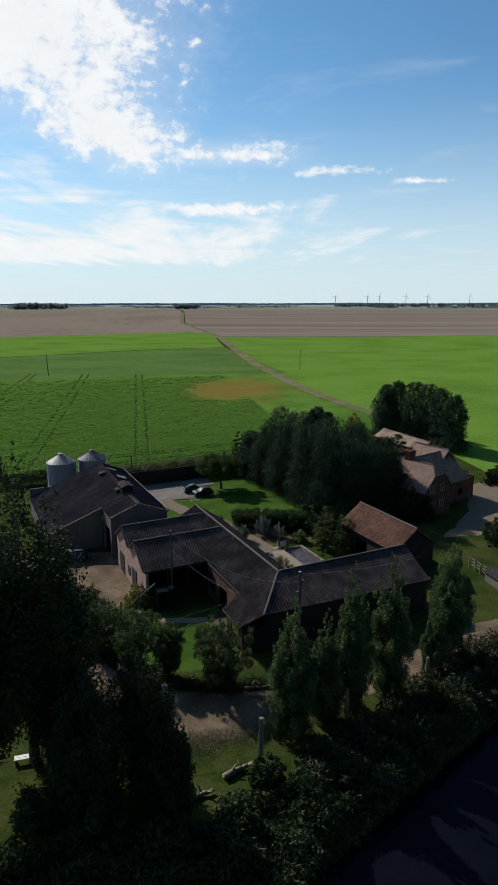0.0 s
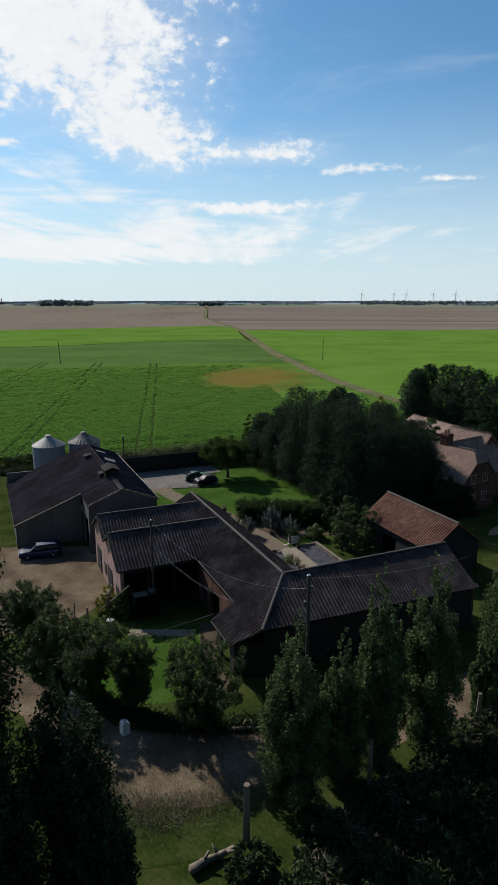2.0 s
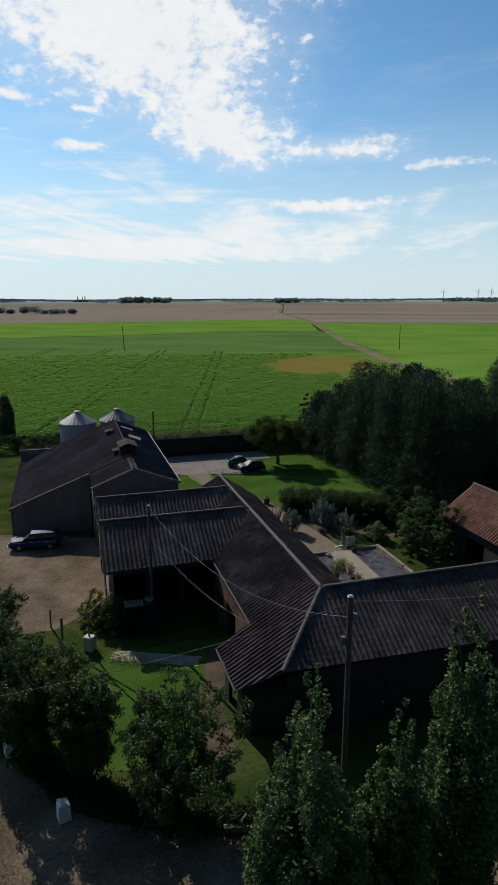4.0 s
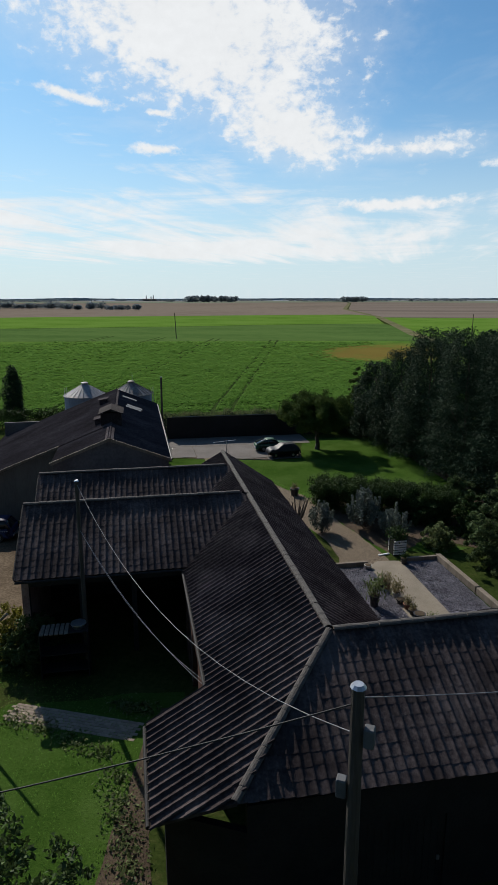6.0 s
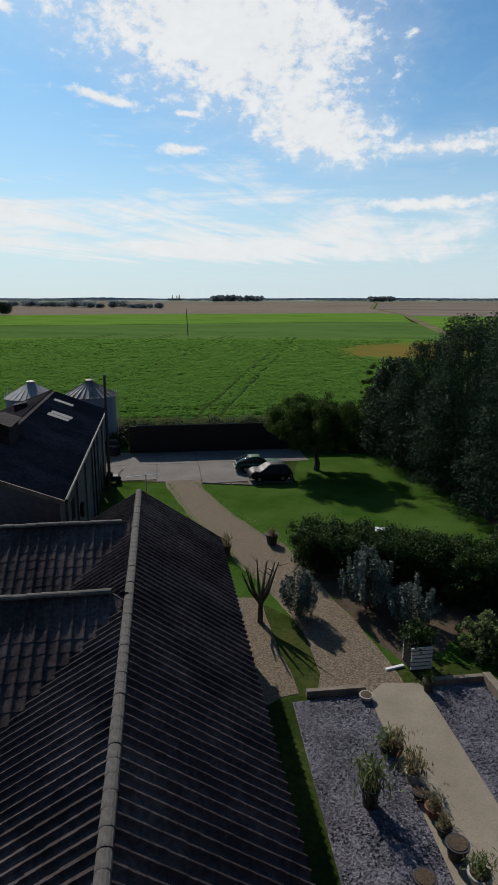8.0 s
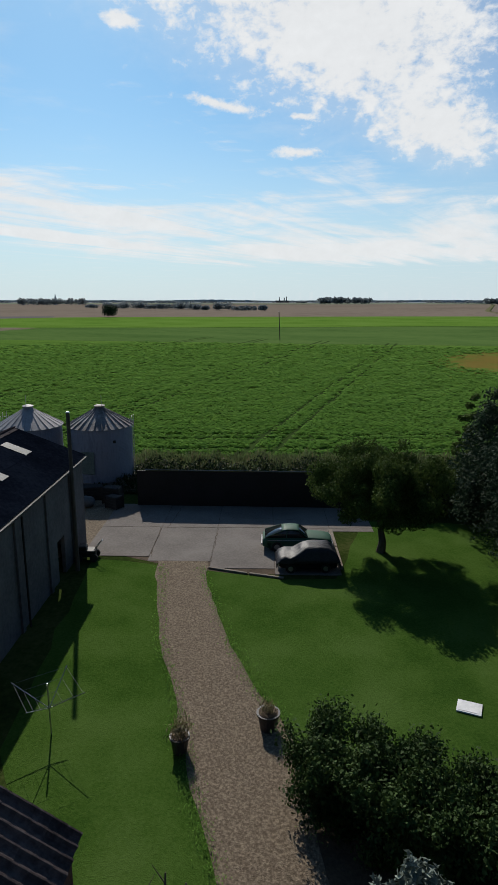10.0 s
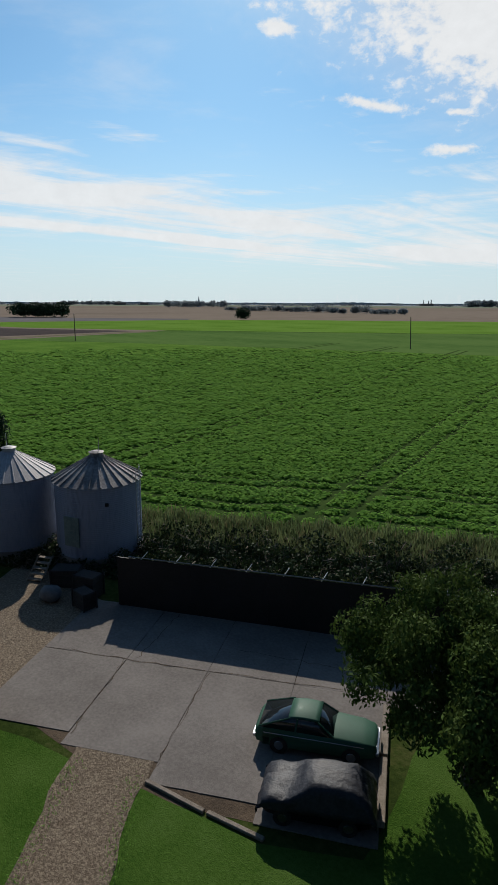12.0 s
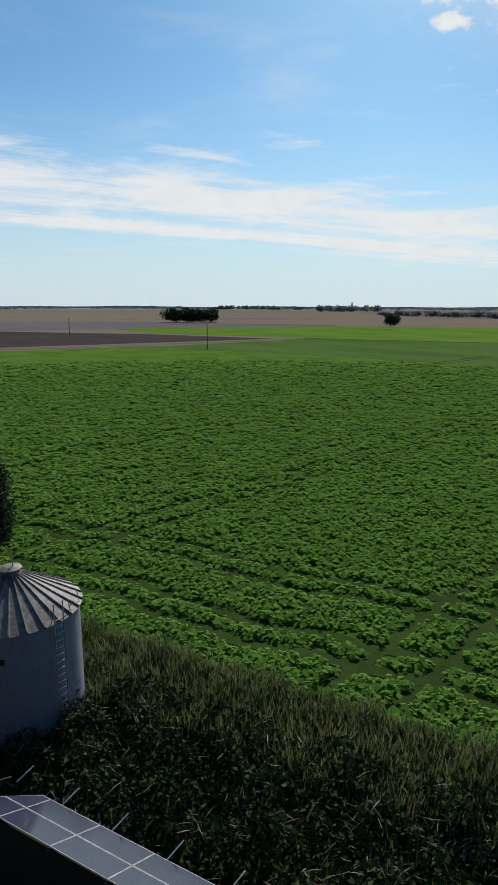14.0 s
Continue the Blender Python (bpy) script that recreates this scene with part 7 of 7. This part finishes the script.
    for i in range(18):
        for j in range(7):
            if k >= 130:
                break
            k += 1
            ob = new("brick", me)
            ob.parent = root
            p = a + e * (0.3 * i + (0.15 if j % 2 else 0)) + s * (0.15 * j - 0.5)
            ob.matrix_basis = pose(p.x, p.y, rs.uniform(-0.004, 0.006), rs.normal() * 0.6, rs.normal() * 0.6, math.degrees(math.atan2(e.y, e.x)) + rs.normal() * 1.2)
    # white painted stones along the drive
    for x, y, h in ((-10.05, 56.2, 0.9), (-14.5, 59.0, 0.7)):
        root = thing("bollard", pose(x, y, 0), "white-painted squat bollard beside the drive", "bollard", "white bollards")
        bm = bmesh.new()
        tube(bm, (0, 0, 0), (0, 0, h * 0.86), 0.36, 0.33, 4), tube(bm, (0, 0, h * 0.86), (0.06, 0, h), 0.33, 0.2, 4)
        part("body", bm, M["white"], root)
    # posts, fallen logs and fences
    for x, y, h, r in ((-1.45, 49.0, 3.4, 0.2), (12.35, 59.7, 2.2, 0.15), (-17.1, 68.4, 1.9, 0.1), (-19.0, 70.2, 1.3, 0.07), (5.0, 53.5, 3.0, 0.12), (23.5, 72, 1.6, 0.14)):
        bm = bmesh.new()
        tube(bm, (0, 0, -0.1), (0.04, 0.02, h), r, r * 0.8, 9)
        ob = part("post", bm, M["wood"])
        ob.matrix_world = pose(x, y, 0)
        tagged(ob, "weathered grey timber post beside the drive", "post", "timber posts")
    for x0, y0, x1, y1, r in ((-3.9, 46.9, -1.9, 48.3, 0.2), (-6.2, 44.6, -4.4, 45.7, 0.17), (-3.3, 57.1, -1.0, 57.6, 0.14), (-1.2, 57.4, 0.6, 57.9, 0.12)):
        bm = bmesh.new()
        way = [(x0 + (x1 - x0) * f + rs.normal() * 0.05, y0 + (y1 - y0) * f + rs.normal() * 0.05, r + 0.25 * f * r + 0.04 * math.sin(9 * f)) for f in (0, 0.22, 0.4, 0.62, 0.8, 1)]
        for i, (p, q) in enumerate(zip(way, way[1:])):
            tube(bm, p, q, r * (1.15 - 0.11 * i), r * (1.15 - 0.11 * (i + 1)), 9)
        for i, dx, dy, up in ((1, 0.3, 0.35, 0.45), (3, -0.35, 0.3, 0.4), (4, 0.45, -0.2, 0.3)):
            p = way[i]
            tube(bm, p, (p[0] + dx, p[1] + dy, p[2] + up), r * 0.5, r * 0.2, 6)
        for v in bm.verts:
            v.co += Vector((rs.normal(), rs.normal(), rs.normal())) * r * 0.1
        tagged(part("log", bm, M["wood"], smooth=True), "fallen gnarled grey log beside the drive", "log", "fallen logs")
    # leaning frame at the courtyard corner
    root = thing("trestle", pose(-15.14, 68.3, 0, 0, 0, -6), "leaning grey timber trestle on a white block by the shrub", "trestle")
    for a, b in (((0, 0, 0.6), (0, 0.02, 2.4)), ((-0.75, 0, 1.75), (1.75, 0.2, 4.1)), ((-0.4, 0.1, 2.05), (0.45, 0.1, 4.2)), ((-0.45, 0.1, 3.05), (0.2, 0.12, 3.3))):
        bm = bmesh.new()
        tube(bm, a, b, 0.06, 0.05, 7)
        part("bar", bm, M["wood"], root)
    bm = bmesh.new()
    box(bm, (-0.33, -0.28, 0), (0.33, 0.28, 0.95), 0.05)
    part("foot", bm, M["cream"], root, "pale painted block foot")
    # fence on the east side
    root = thing("rail_fence", pose(22.4, 84.2, 0, 0, 0, -70), "grey timber rail fence beside the drive", "fence")
    for i in range(7):
        bm = bmesh.new()
        box(bm, (i * 1.1 - 0.06, -0.06, 0), (i * 1.1 + 0.06, 0.06, 1.4), 0.01)
        part("post", bm, M["wood"], root)
    for z in (0.45, 0.85, 1.25):
        bm = bmesh.new()
        box(bm, (0, 0.062, z - 0.06), (6.6, 0.1, z + 0.06), 0.008)
        part("rail", bm, M["wood"], root)
    root = thing("garden_store", pose(24.2, 79.2, 0, 0, 0, -70), "small weathered grey garden store", "shed")
    bm = bmesh.new()
    box(bm, (-1.4, -0.6, 0), (1.4, 0.6, 1.2), 0.02)
    part("body", bm, M["board_grey"], root)
    bm = bmesh.new()
    slab(bm, [(-1.6, -0.8, 1.2), (1.6, -0.8, 1.2), (1.6, 0.8, 1.5), (-1.6, 0.8, 1.5)], 0.06)
    part("roof", bm, M["sheet"], root)
    # wooden bench on the bank
    root = thing("bench", pose(-18.3, 47.5, 0, 0, 0, 20), "pale wooden bench under the tall tree", "bench")
    for i in range(4):
        bm = bmesh.new()
        box(bm, (-0.7, -0.25 + 0.13 * i, 0.42), (0.7, -0.15 + 0.13 * i, 0.45))
        part("slat", bm, M["white"], root)
    for x in (-0.6, 0.6):
        bm = bmesh.new()
        box(bm, (x - 0.04, -0.25, 0), (x + 0.04, 0.25, 0.42))
        part("leg", bm, M["wood"], root)


M["path_brick"] = surface("path_brick", [(0.24, 0.19, 0.15), (0.36, 0.29, 0.23)], 2, 14, 0.9, 0.4, 20, random=0.2)
build_clutter()


# ---- growth: crop, banks, scrub ----
def scatter(name, pts, out, size, mat, label, seed, aspect=0.5, droop=0.3, facing=0.5, category="plants"):
    rs = np.random.RandomState(seed)
    ob = leaf_mesh(name, pts, out, size, rs, mat, None, aspect, droop, facing=facing)
    return tagged(ob, label, category, "", "stuff")


L["brush"] = leafy("dead_twig", (0.10, 0.075, 0.055), (0.22, 0.17, 0.13), translucent=0.0)


def build_growth():
    rs = np.random.RandomState(77)
    # beet plants: rosettes over the near part of the field, missing in the wheel tracks
    k = 112000
    far = 11 + 175 * rs.random(k) ** 1.75
    az = np.radians(rs.uniform(-18, 102, k))
    x, y = -12 - far * np.sin(az), 113 + far * np.cos(az)
    uu, nn, cc = -0.5008 * x + 0.8656 * y, 0.8656 * x + 0.5008 * y, 0.97 * x + 0.25 * y
    keep = (uu > 124.5 + 0.3 * np.sin(nn * 1.3)) & (y < 286) & (cc < 40) & (y < 252 + 0.3 * (x + 130)) & (x > -240)
    for c0 in (3.5, -19.8, -43.2):
        for d in (-1.35, 1.35):
            keep &= np.abs(cc - c0 - d - 0.1 * np.sin(uu * 0.4)) > 0.42
    for u0 in (129.2, 135.5):
        for d in (-0.95, 0.95):
            keep &= np.abs(uu - u0 - d - 0.35 * np.sin(nn * 0.35) - 0.2 * np.sin(nn * 1.1)) > 0.5
    patch = np.sin(nn * 0.9 + 1.3 * np.sin(uu * 0.5)) * np.sin(uu * 0.7 + 1.1 * np.sin(nn * 0.4))
    keep &= rs.random(k) < np.clip((190 - far) / 80, 0, 1)
    keep &= rs.random(k) < 0.97 - 0.4 * (patch > 0.72)
    keep &= (((x + 25) / 16) ** 2 + ((y - 240) / 30) ** 2 > 0.6 + 0.9 * rs.random(k))
    x, y, far = x[keep], y[keep], far[keep]
    h = 0.15 + 0.09 * rs.random(len(x)) + 0.07 * patch[keep]
    per = 4
    p = np.repeat(np.stack([x, y, h], 1), per, 0)
    grow = np.repeat(0.31 + 0.0068 * np.maximum(0, far - 25), per)
    flat = np.repeat(np.clip((far - 20) / 60, 0, 1), per)
    a = rs.random(len(p)) * 6.283
    o = np.stack([np.cos(a), np.sin(a), 1.5 + 0.9 * rs.random(len(p)) + 2.5 * flat], 1)
    p += np.stack([np.cos(a), np.sin(a), np.zeros(len(p))], 1) * (grow * (0.3 + 0.6 * rs.random(len(p))))[:, None]
    p[:, 2] += rs.normal(size=len(p)) * 0.06
    o /= np.linalg.norm(o, axis=1)[:, None]
    scatter("beet_leaves", p, o, grow, L["beet"], "glossy green sugar beet leaves in rows", 1, 0.7, 0.1, 0.9, "crop")
    # tall grass on the bank behind the solar array
    k = 62000
    nn, uu = rs.uniform(14, 60, k), 125.0 - 4.0 * rs.random(k) ** 1.3 - 0.6 * rs.random(k)
    x, y = nn * 0.8656 - uu * 0.5008, nn * 0.5008 + uu * 0.8656
    tall = 0.6 + 1.35 * rs.random(k) * np.clip((uu - 118) / 6, 0.25, 1) * (0.7 + 0.3 * np.sin(nn * 0.9) * np.sin(nn * 2.3 + 1))
    p = np.stack([x, y, tall * 0.5 * (0.5 + rs.random(k))], 1)
    o = rs.normal(size=(k, 3)) * (1, 1, 0.1)
    o /= np.linalg.norm(o, axis=1)[:, None]
    scatter("tall_grass", p, o, 0.62, L["reed"], "tall uncut grass along the field edge", 2, 0.09, -3.0, 0.95, "grass")
    sel = rs.random(k) < 0.075
    scatter("dry_grass", p[sel] + (0.1, 0.1, 0.1), o[sel], 0.7, L["dry"], "dry straw-coloured grass stalks along the field edge", 3, 0.06, -3.0, 0.95, "grass")
    # low scrub in the shade behind the array
    k = 42000
    nn, uu = rs.uniform(20, 58, k), rs.uniform(115.9, 122.2, k)
    x, y = nn * 0.8656 - uu * 0.5008, nn * 0.5008 + uu * 0.8656
    p = np.stack([x, y, 0.04 + 1.5 * rs.random(k) ** 0.8 * np.clip((uu - 115.2) / 3, 0.25, 1) * (0.35 + 0.65 * np.abs(np.sin(nn * 0.8 + 1.4 * np.sin(uu * 1.1)) * np.sin(uu * 1.3 + 0.7 * np.sin(nn * 1.9))))], 1)
    o = rs.normal(size=(k, 3))
    o /= np.linalg.norm(o, axis=1)[:, None]
    scatter("scrub", p, o, 0.2, L["oak"], "dark bramble scrub behind the solar array", 4, 0.6, 0.2, 0.3, "scrub")
    for wx, wy in ((-12.8, 67.7), (-11.6, 67.6), (-10.2, 67.4), (-8.9, 67.2), (-7.6, 66.4), (-7.1, 65.6), (-6.6, 64.9), (-6.0, 64.2), (-5.5, 63.5), (-8.6, 69.9), (-9.4, 69.8)):
        q = rs.normal(size=(170, 3)) * (0.35, 0.25, 0.06) + (wx, wy, 0.07)
        q[:, 2] = np.abs(q[:, 2])
        ob = leaf_mesh("weed_clump", q, (q - (wx, wy, -0.4)), 0.13, rs, L["reed"], None, 0.55, 0.0)
        tagged(ob, "pale green weeds at the edge of the courtyard path", "weeds", "", "stuff")
    sel = rs.random(k) < 0.1
    scatter("dry_stems", p[sel] + (0, 0, 0.1), o[sel], 0.6, L["brush"], "dry brown stems in the scrub behind the array", 8, 0.06, -0.5, 0.2, "brushwood")
    # scrub and dead brush along the river bank
    k = 76000
    x = rs.uniform(-22, 34, k)
    edge = np.where(x > 1, 40.6 + np.minimum(x - 1, 17) * 1.02 + np.maximum(0, x - 18) * 0.6, 40.6 + (x - 1) * 0.25)
    depth = np.where(x > 1, 9.5, np.where(x > -4, 7.0, 5.0))
    y = edge - 1.6 + depth * rs.random(k) ** 1.2
    lump = 0.5 + 0.5 * np.sin(x * 1.3 + 1.7 * np.sin(y * 0.9)) * np.sin(y * 1.1 + 0.8)
    z = (0.15 + 1.7 * rs.random(k) * lump) - 0.9 * np.clip((edge + 0.4 - y) / 1.6, 0, 1)
    p = np.stack([x, y, z], 1)
    o = rs.normal(size=(k, 3)) + (0, 0, 0.5)
    o /= np.linalg.norm(o, axis=1)[:, None]
    scatter("bank_scrub", p, o, 0.3, L["oak"], "tangled dark scrub along the river bank", 5, 0.45, 0.2, 0.4, "scrub")
    sel = rs.random(k) < 0.05 + 0.3 * ((x > 2) & (y > edge + 2.5))
    scatter("dead_brush", p[sel] + (0, 0, 0.15), o[sel], 0.6, L["brush"], "dead brown brushwood on the river bank", 6, 0.05, 0.1, 0.2, "brushwood")
    # tufts on the courtyard lawn; dark leaves for litter and shade below the drive trees
    k = 26000
    x, y = rs.uniform(-18, -5, k), rs.uniform(57.5, 70.5, k)
    clump = np.sin(x * 2.1 + 1.7 * np.sin(y * 1.7)) * np.sin(y * 2.6 + 1.2 * np.sin(x * 1.9))
    keep = (rs.random(k) < 0.3 + 0.35 * (clump > 0.2)) & (y - 57.5 > -0.35 * (x + 5)) & (y < 70.5 + 0.55 * np.minimum(0, -9.5 - x) - 0.9 * np.maximum(0, x + 9.5))
    p = np.stack([x, y, 0.035 + 0.05 * rs.random(k)], 1)[keep]
    o = rs.normal(size=(len(p), 3)) + (0, 0, 0.9)
    o /= np.linalg.norm(o, axis=1)[:, None]
    scatter("lawn_tufts", p, o, 0.06, L["beet"], "uneven grass tufts on the courtyard lawn", 9, 0.25, -1.0, 0.4, "grass")
    k = 15000
    t = rs.random(k)
    x = np.interp(t, (0, 0.3, 0.55, 0.8, 1), (-1.5, -6.5, -11, -14.5, -19)) + rs.normal(size=k) * 0.5
    y = np.interp(t, (0, 0.3, 0.55, 0.8, 1), (57.9, 57.1, 58.0, 59.6, 62.6)) + rs.normal(size=k) * 0.45
    p = np.stack([x, y, 0.05 + 0.5 * rs.random(k) ** 2], 1)
    o = rs.normal(size=(k, 3)) + (0, 0, 0.3)
    o /= np.linalg.norm(o, axis=1)[:, None]
    scatter("undergrowth", p, o, 0.16, L["oak"], "dark low leaves for litter and shade below the drive trees", 11, 0.4, 0.2, 0.3, "undergrowth")
    # straw-coloured grass along the river side of the drive
    k = 20000
    t = rs.random(k)
    u = (0, 0.2, 0.4, 0.6, 0.8, 1)
    x = np.interp(t, u, (-14.5, -11.6, -7.5, -5, -0.3, 6)) + rs.normal(size=k) * 0.3
    y = np.interp(t, u, (53.9, 52.3, 50.3, 50.6, 53.0, 56.0)) + rs.normal(size=k) * 0.75 - 0.1
    p = np.stack([x, y, 0.05 + 0.16 * rs.random(k)], 1)
    o = rs.normal(size=(k, 3)) + (0, 0, 0.4)
    o /= np.linalg.norm(o, axis=1)[:, None]
    straw = rs.random(k) < 0.6
    scatter("verge_straw", p[straw], o[straw], 0.2, L["brush"], "dry straw-brown grass along the edge of the drive", 12, 0.1, -2.0, 0.5, "grass")
    scatter("verge_grass", p[~straw], o[~straw], 0.2, L["reed"], "rough green grass along the edge of the drive", 13, 0.1, -2.0, 0.5, "grass")
    # lawn tufts along the edges of the path
    k = 3600
    t = rs.random(k)
    side = rs.random(k) < 0.5
    lx, ly = np.array((-21.6, -17.1, -13.7, -10.9, -8.3)), np.array((106.8, 101.0, 97.9, 94.9, 92.6))
    gx, gy = np.array((-19.7, -14.6, -11.9, -9.5, -6.9)), np.array((107.6, 102.5, 100.2, 98.6, 95.2))
    q = np.linspace(0, 1, 5)
    ax = np.where(side, np.interp(t, q, lx), np.interp(t, q, gx))
    ay = np.where(side, np.interp(t, q, ly), np.interp(t, q, gy))
    p = np.stack([ax + rs.normal(size=k) * 0.18 - 0.0, ay + rs.normal(size=k) * 0.18, 0.06 + 0.08 * rs.random(k)], 1)
    o = rs.normal(size=(k, 3)) + (0, 0, 0.8)
    o /= np.linalg.norm(o, axis=1)[:, None]
    scatter("edge_grass", p, o, 0.1, L["beet"], "untrimmed grass tufts along the path", 7, 0.2, -1.5, 0.3, "grass")


build_growth()


# ---- far off ----
def build_far():
    # wind turbines
    M["turbine"] = surface("turbine_white", [(0.5, 0.5, 0.5), (0.6, 0.6, 0.6)], 0.2, 1, 0.6, 0)
    rs = np.random.RandomState(9)
    first = None
    for i, (px, d, rot) in enumerate(((340, 4200, 10), (640, 4300, 50), (730, 4200, 95), (1000, 4350, 30), (1170, 4250, 75), (1560, 4300, 15))):
        if first is None:
            first = thing("wind_turbine", pose(px * 0.72, d, 0), "tall white wind turbine on the horizon", "wind turbine", "wind farm")
            bm = bmesh.new()
            tube(bm, (0, 0, 0), (0, 0, 58), 2.4, 1.4, 10)
            part("tower", bm, M["turbine"], first)
            bm = bmesh.new()
            tube(bm, (0, -3, 59), (0, 4, 59), 1.7, 1.4, 10)
            part("nacelle", bm, M["turbine"], first)
            for b in range(3):
                a = radians(15 + 120 * b)
                bm = bmesh.new()
                tube(bm, (0, -3.5, 59), (30 * math.sin(a), -3.5, 59 + 30 * math.cos(a)), 1.3, 0.3, 6)
                part("blade", bm, M["turbine"], first)
        else:
            copy_thing(first, pose(px * 0.72, d, 0, 0, 0, rot % 25))
    # woods and hedgerows
    def wood(name, cx, cy, wide, deep, h, leaves, size, label, seed, mat="hazy_leaf"):
        r = np.random.RandomState(seed)
        k = max(64, int(wide / (h * 0.25)))
        c = np.stack([r.uniform(-wide / 2, wide / 2, k), r.uniform(-deep / 2, deep / 2, k), h * r.uniform(0.4, 0.62, k)], 1)
        rr = h * r.uniform(0.32, 0.45, k)
        p, o = blob_points(r, leaves, c, rr, 1.0, 0.5)
        p[:, 2] = np.abs(p[:, 2])
        az = math.degrees(math.atan2(-cx, cy))
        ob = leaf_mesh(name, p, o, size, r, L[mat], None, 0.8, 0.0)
        ob.matrix_world = pose(cx, cy, 0, 0, 0, az)
        return tagged(ob, label, "wood", "", "stuff")
    def polar(az, d):
        return -math.sin(radians(az)) * d, math.cos(radians(az)) * d
    wood("far_wood", *polar(22.3, 2500), 190, 60, 24, 2600, 7, "dark square wood far out in the fields", 1)
    wood("far_wood", *polar(9.9, 2400), 90, 40, 20, 1400, 6, "dark clump of trees at the end of the track", 2)
    wood("far_wood", *polar(-11.5, 3000), 900, 60, 20, 4200, 7, "long dark wood on the far side of the fields", 3)
    wood("far_wood", -556, 386, 46, 22, 14, 6500, 1.7, "rounded dark clump of bushes in the fields", 4, "conifer")
    wood("lone_tree", -377, 473, 6.5, 6, 11, 1800, 1.0, "lone dark rounded tree out in the fields", 5, "conifer")
    rnd = random.Random(3)
    for i in range(60):
        az = -25 + 105 * (i + rnd.random()) / 60
        d = rnd.uniform(2600, 4300)
        wood("hedgerow", *polar(az, d), rnd.uniform(60, 300), 20, rnd.uniform(6, 13), 420, 5, "distant hedgerow trees near the horizon", 100 + i)
    for i in range(22):
        f = (i + rnd.random()) / 22
        wood("hedgerow_tree", -840 + 420 * f, 905 - 110 * f + rnd.uniform(-12, 12), rnd.uniform(6, 26), 8, rnd.uniform(6, 12), 420, 2.2, "rounded hedgerow trees out beyond the stubble", 300 + i)
    # low skyline of far woods, its haze put into the blue-grey colour
    r = np.random.RandomState(12)
    v, f, n = [], [], 360
    for i in range(n + 1):
        az = -40 + 140 * i / n
        x, y = polar(az, 4550)
        h = 3 + 9 * noise.noise(Vector((i * 0.06, 0, 0))) + 5 * abs(noise.noise(Vector((i * 0.5, 3, 0))))
        v += [(x, y, -5), (x, y, max(6, h + 8))]
        x, y = polar(az, 4640)
        v += [(x, y, max(6, h + 8)), (x, y, -5)]
    for i in range(n):
        for j in range(3):
            a = i * 4 + j
            f.append((a, a + 4, a + 5, a + 1))
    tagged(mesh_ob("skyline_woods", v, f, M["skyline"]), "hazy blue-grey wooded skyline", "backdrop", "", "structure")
    # poplars, spire, sheds
    for i, (az, d, h) in enumerate(((27.55, 3300, 30), (27.75, 3300, 26), (28.15, 3300, 28))):
        r2 = np.random.RandomState(i)
        c = np.stack([np.zeros(9), np.zeros(9), np.linspace(4, h - 2, 9)], 1)
        p, o = blob_points(r2, 300, c, np.linspace(3.0, 1.6, 9), 1.4, 0.5)
        ob = leaf_mesh("far_poplar", p, o, 3, r2, L["hazy_leaf"], None, 0.8, 0)
        ob.matrix_world = pose(*polar(az, d), 0)
        tagged(ob, "distant dark poplar against the sky", "tree", "far poplars")
    x, y = polar(46.6, 1950)
    root = thing("church_spire", pose(x, y, 0), "distant church spire, haze-tinted grey, among trees", "church")
    bm = bmesh.new()
    box(bm, (-3, -3, 0), (3, 3, 16)), tube(bm, (0, 0, 16), (0, 0, 31), 3, 0.3, 8)
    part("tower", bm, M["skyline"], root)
    wood("far_wood", *polar(46.8, 1850), 170, 40, 19, 2600, 4, "trees round the distant church", 8)
    wood("far_wood", *polar(56.5, 3000), 260, 60, 18, 1600, 7, "trees round distant farm sheds", 9)
    for i, (az, d, w) in enumerate(((58.8, 3000, 60), (54.0, 2900, 50), (52.0, 2950, 36), (27.9, 3350, 70))):
        x, y = polar(az, d)
        root = thing("far_shed", pose(x, y, 0, 0, 0, az), "distant pale farm shed near the horizon", "shed", "far sheds")
        bm = bmesh.new()
        box(bm, (-w / 2, -8, 0), (w / 2, 8, 8))
        part("wall", bm, M["skylight"], root)
        bm = bmesh.new()
        slab(bm, [(-w / 2, -9, 8), (w / 2, -9, 8), (w / 2, 0, 11), (-w / 2, 0, 11)], 0.3), slab(bm, [(-w / 2, 9, 8), (w / 2, 9, 8), (w / 2, 0, 11), (-w / 2, 0, 11)], 0.3)
        part("roof", bm, M["barn_roof"], root)


# distant leaves, with aerial haze put into their pale blue-grey colour
L["hazy_leaf"] = leafy("hazy_foliage", (0.14, 0.17, 0.19), (0.2, 0.23, 0.245), 0.9, 0.5, 0.0)
# haze is put into this pale blue, for the skyline and the church
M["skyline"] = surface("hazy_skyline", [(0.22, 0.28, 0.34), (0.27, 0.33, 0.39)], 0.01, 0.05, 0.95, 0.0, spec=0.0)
build_far()
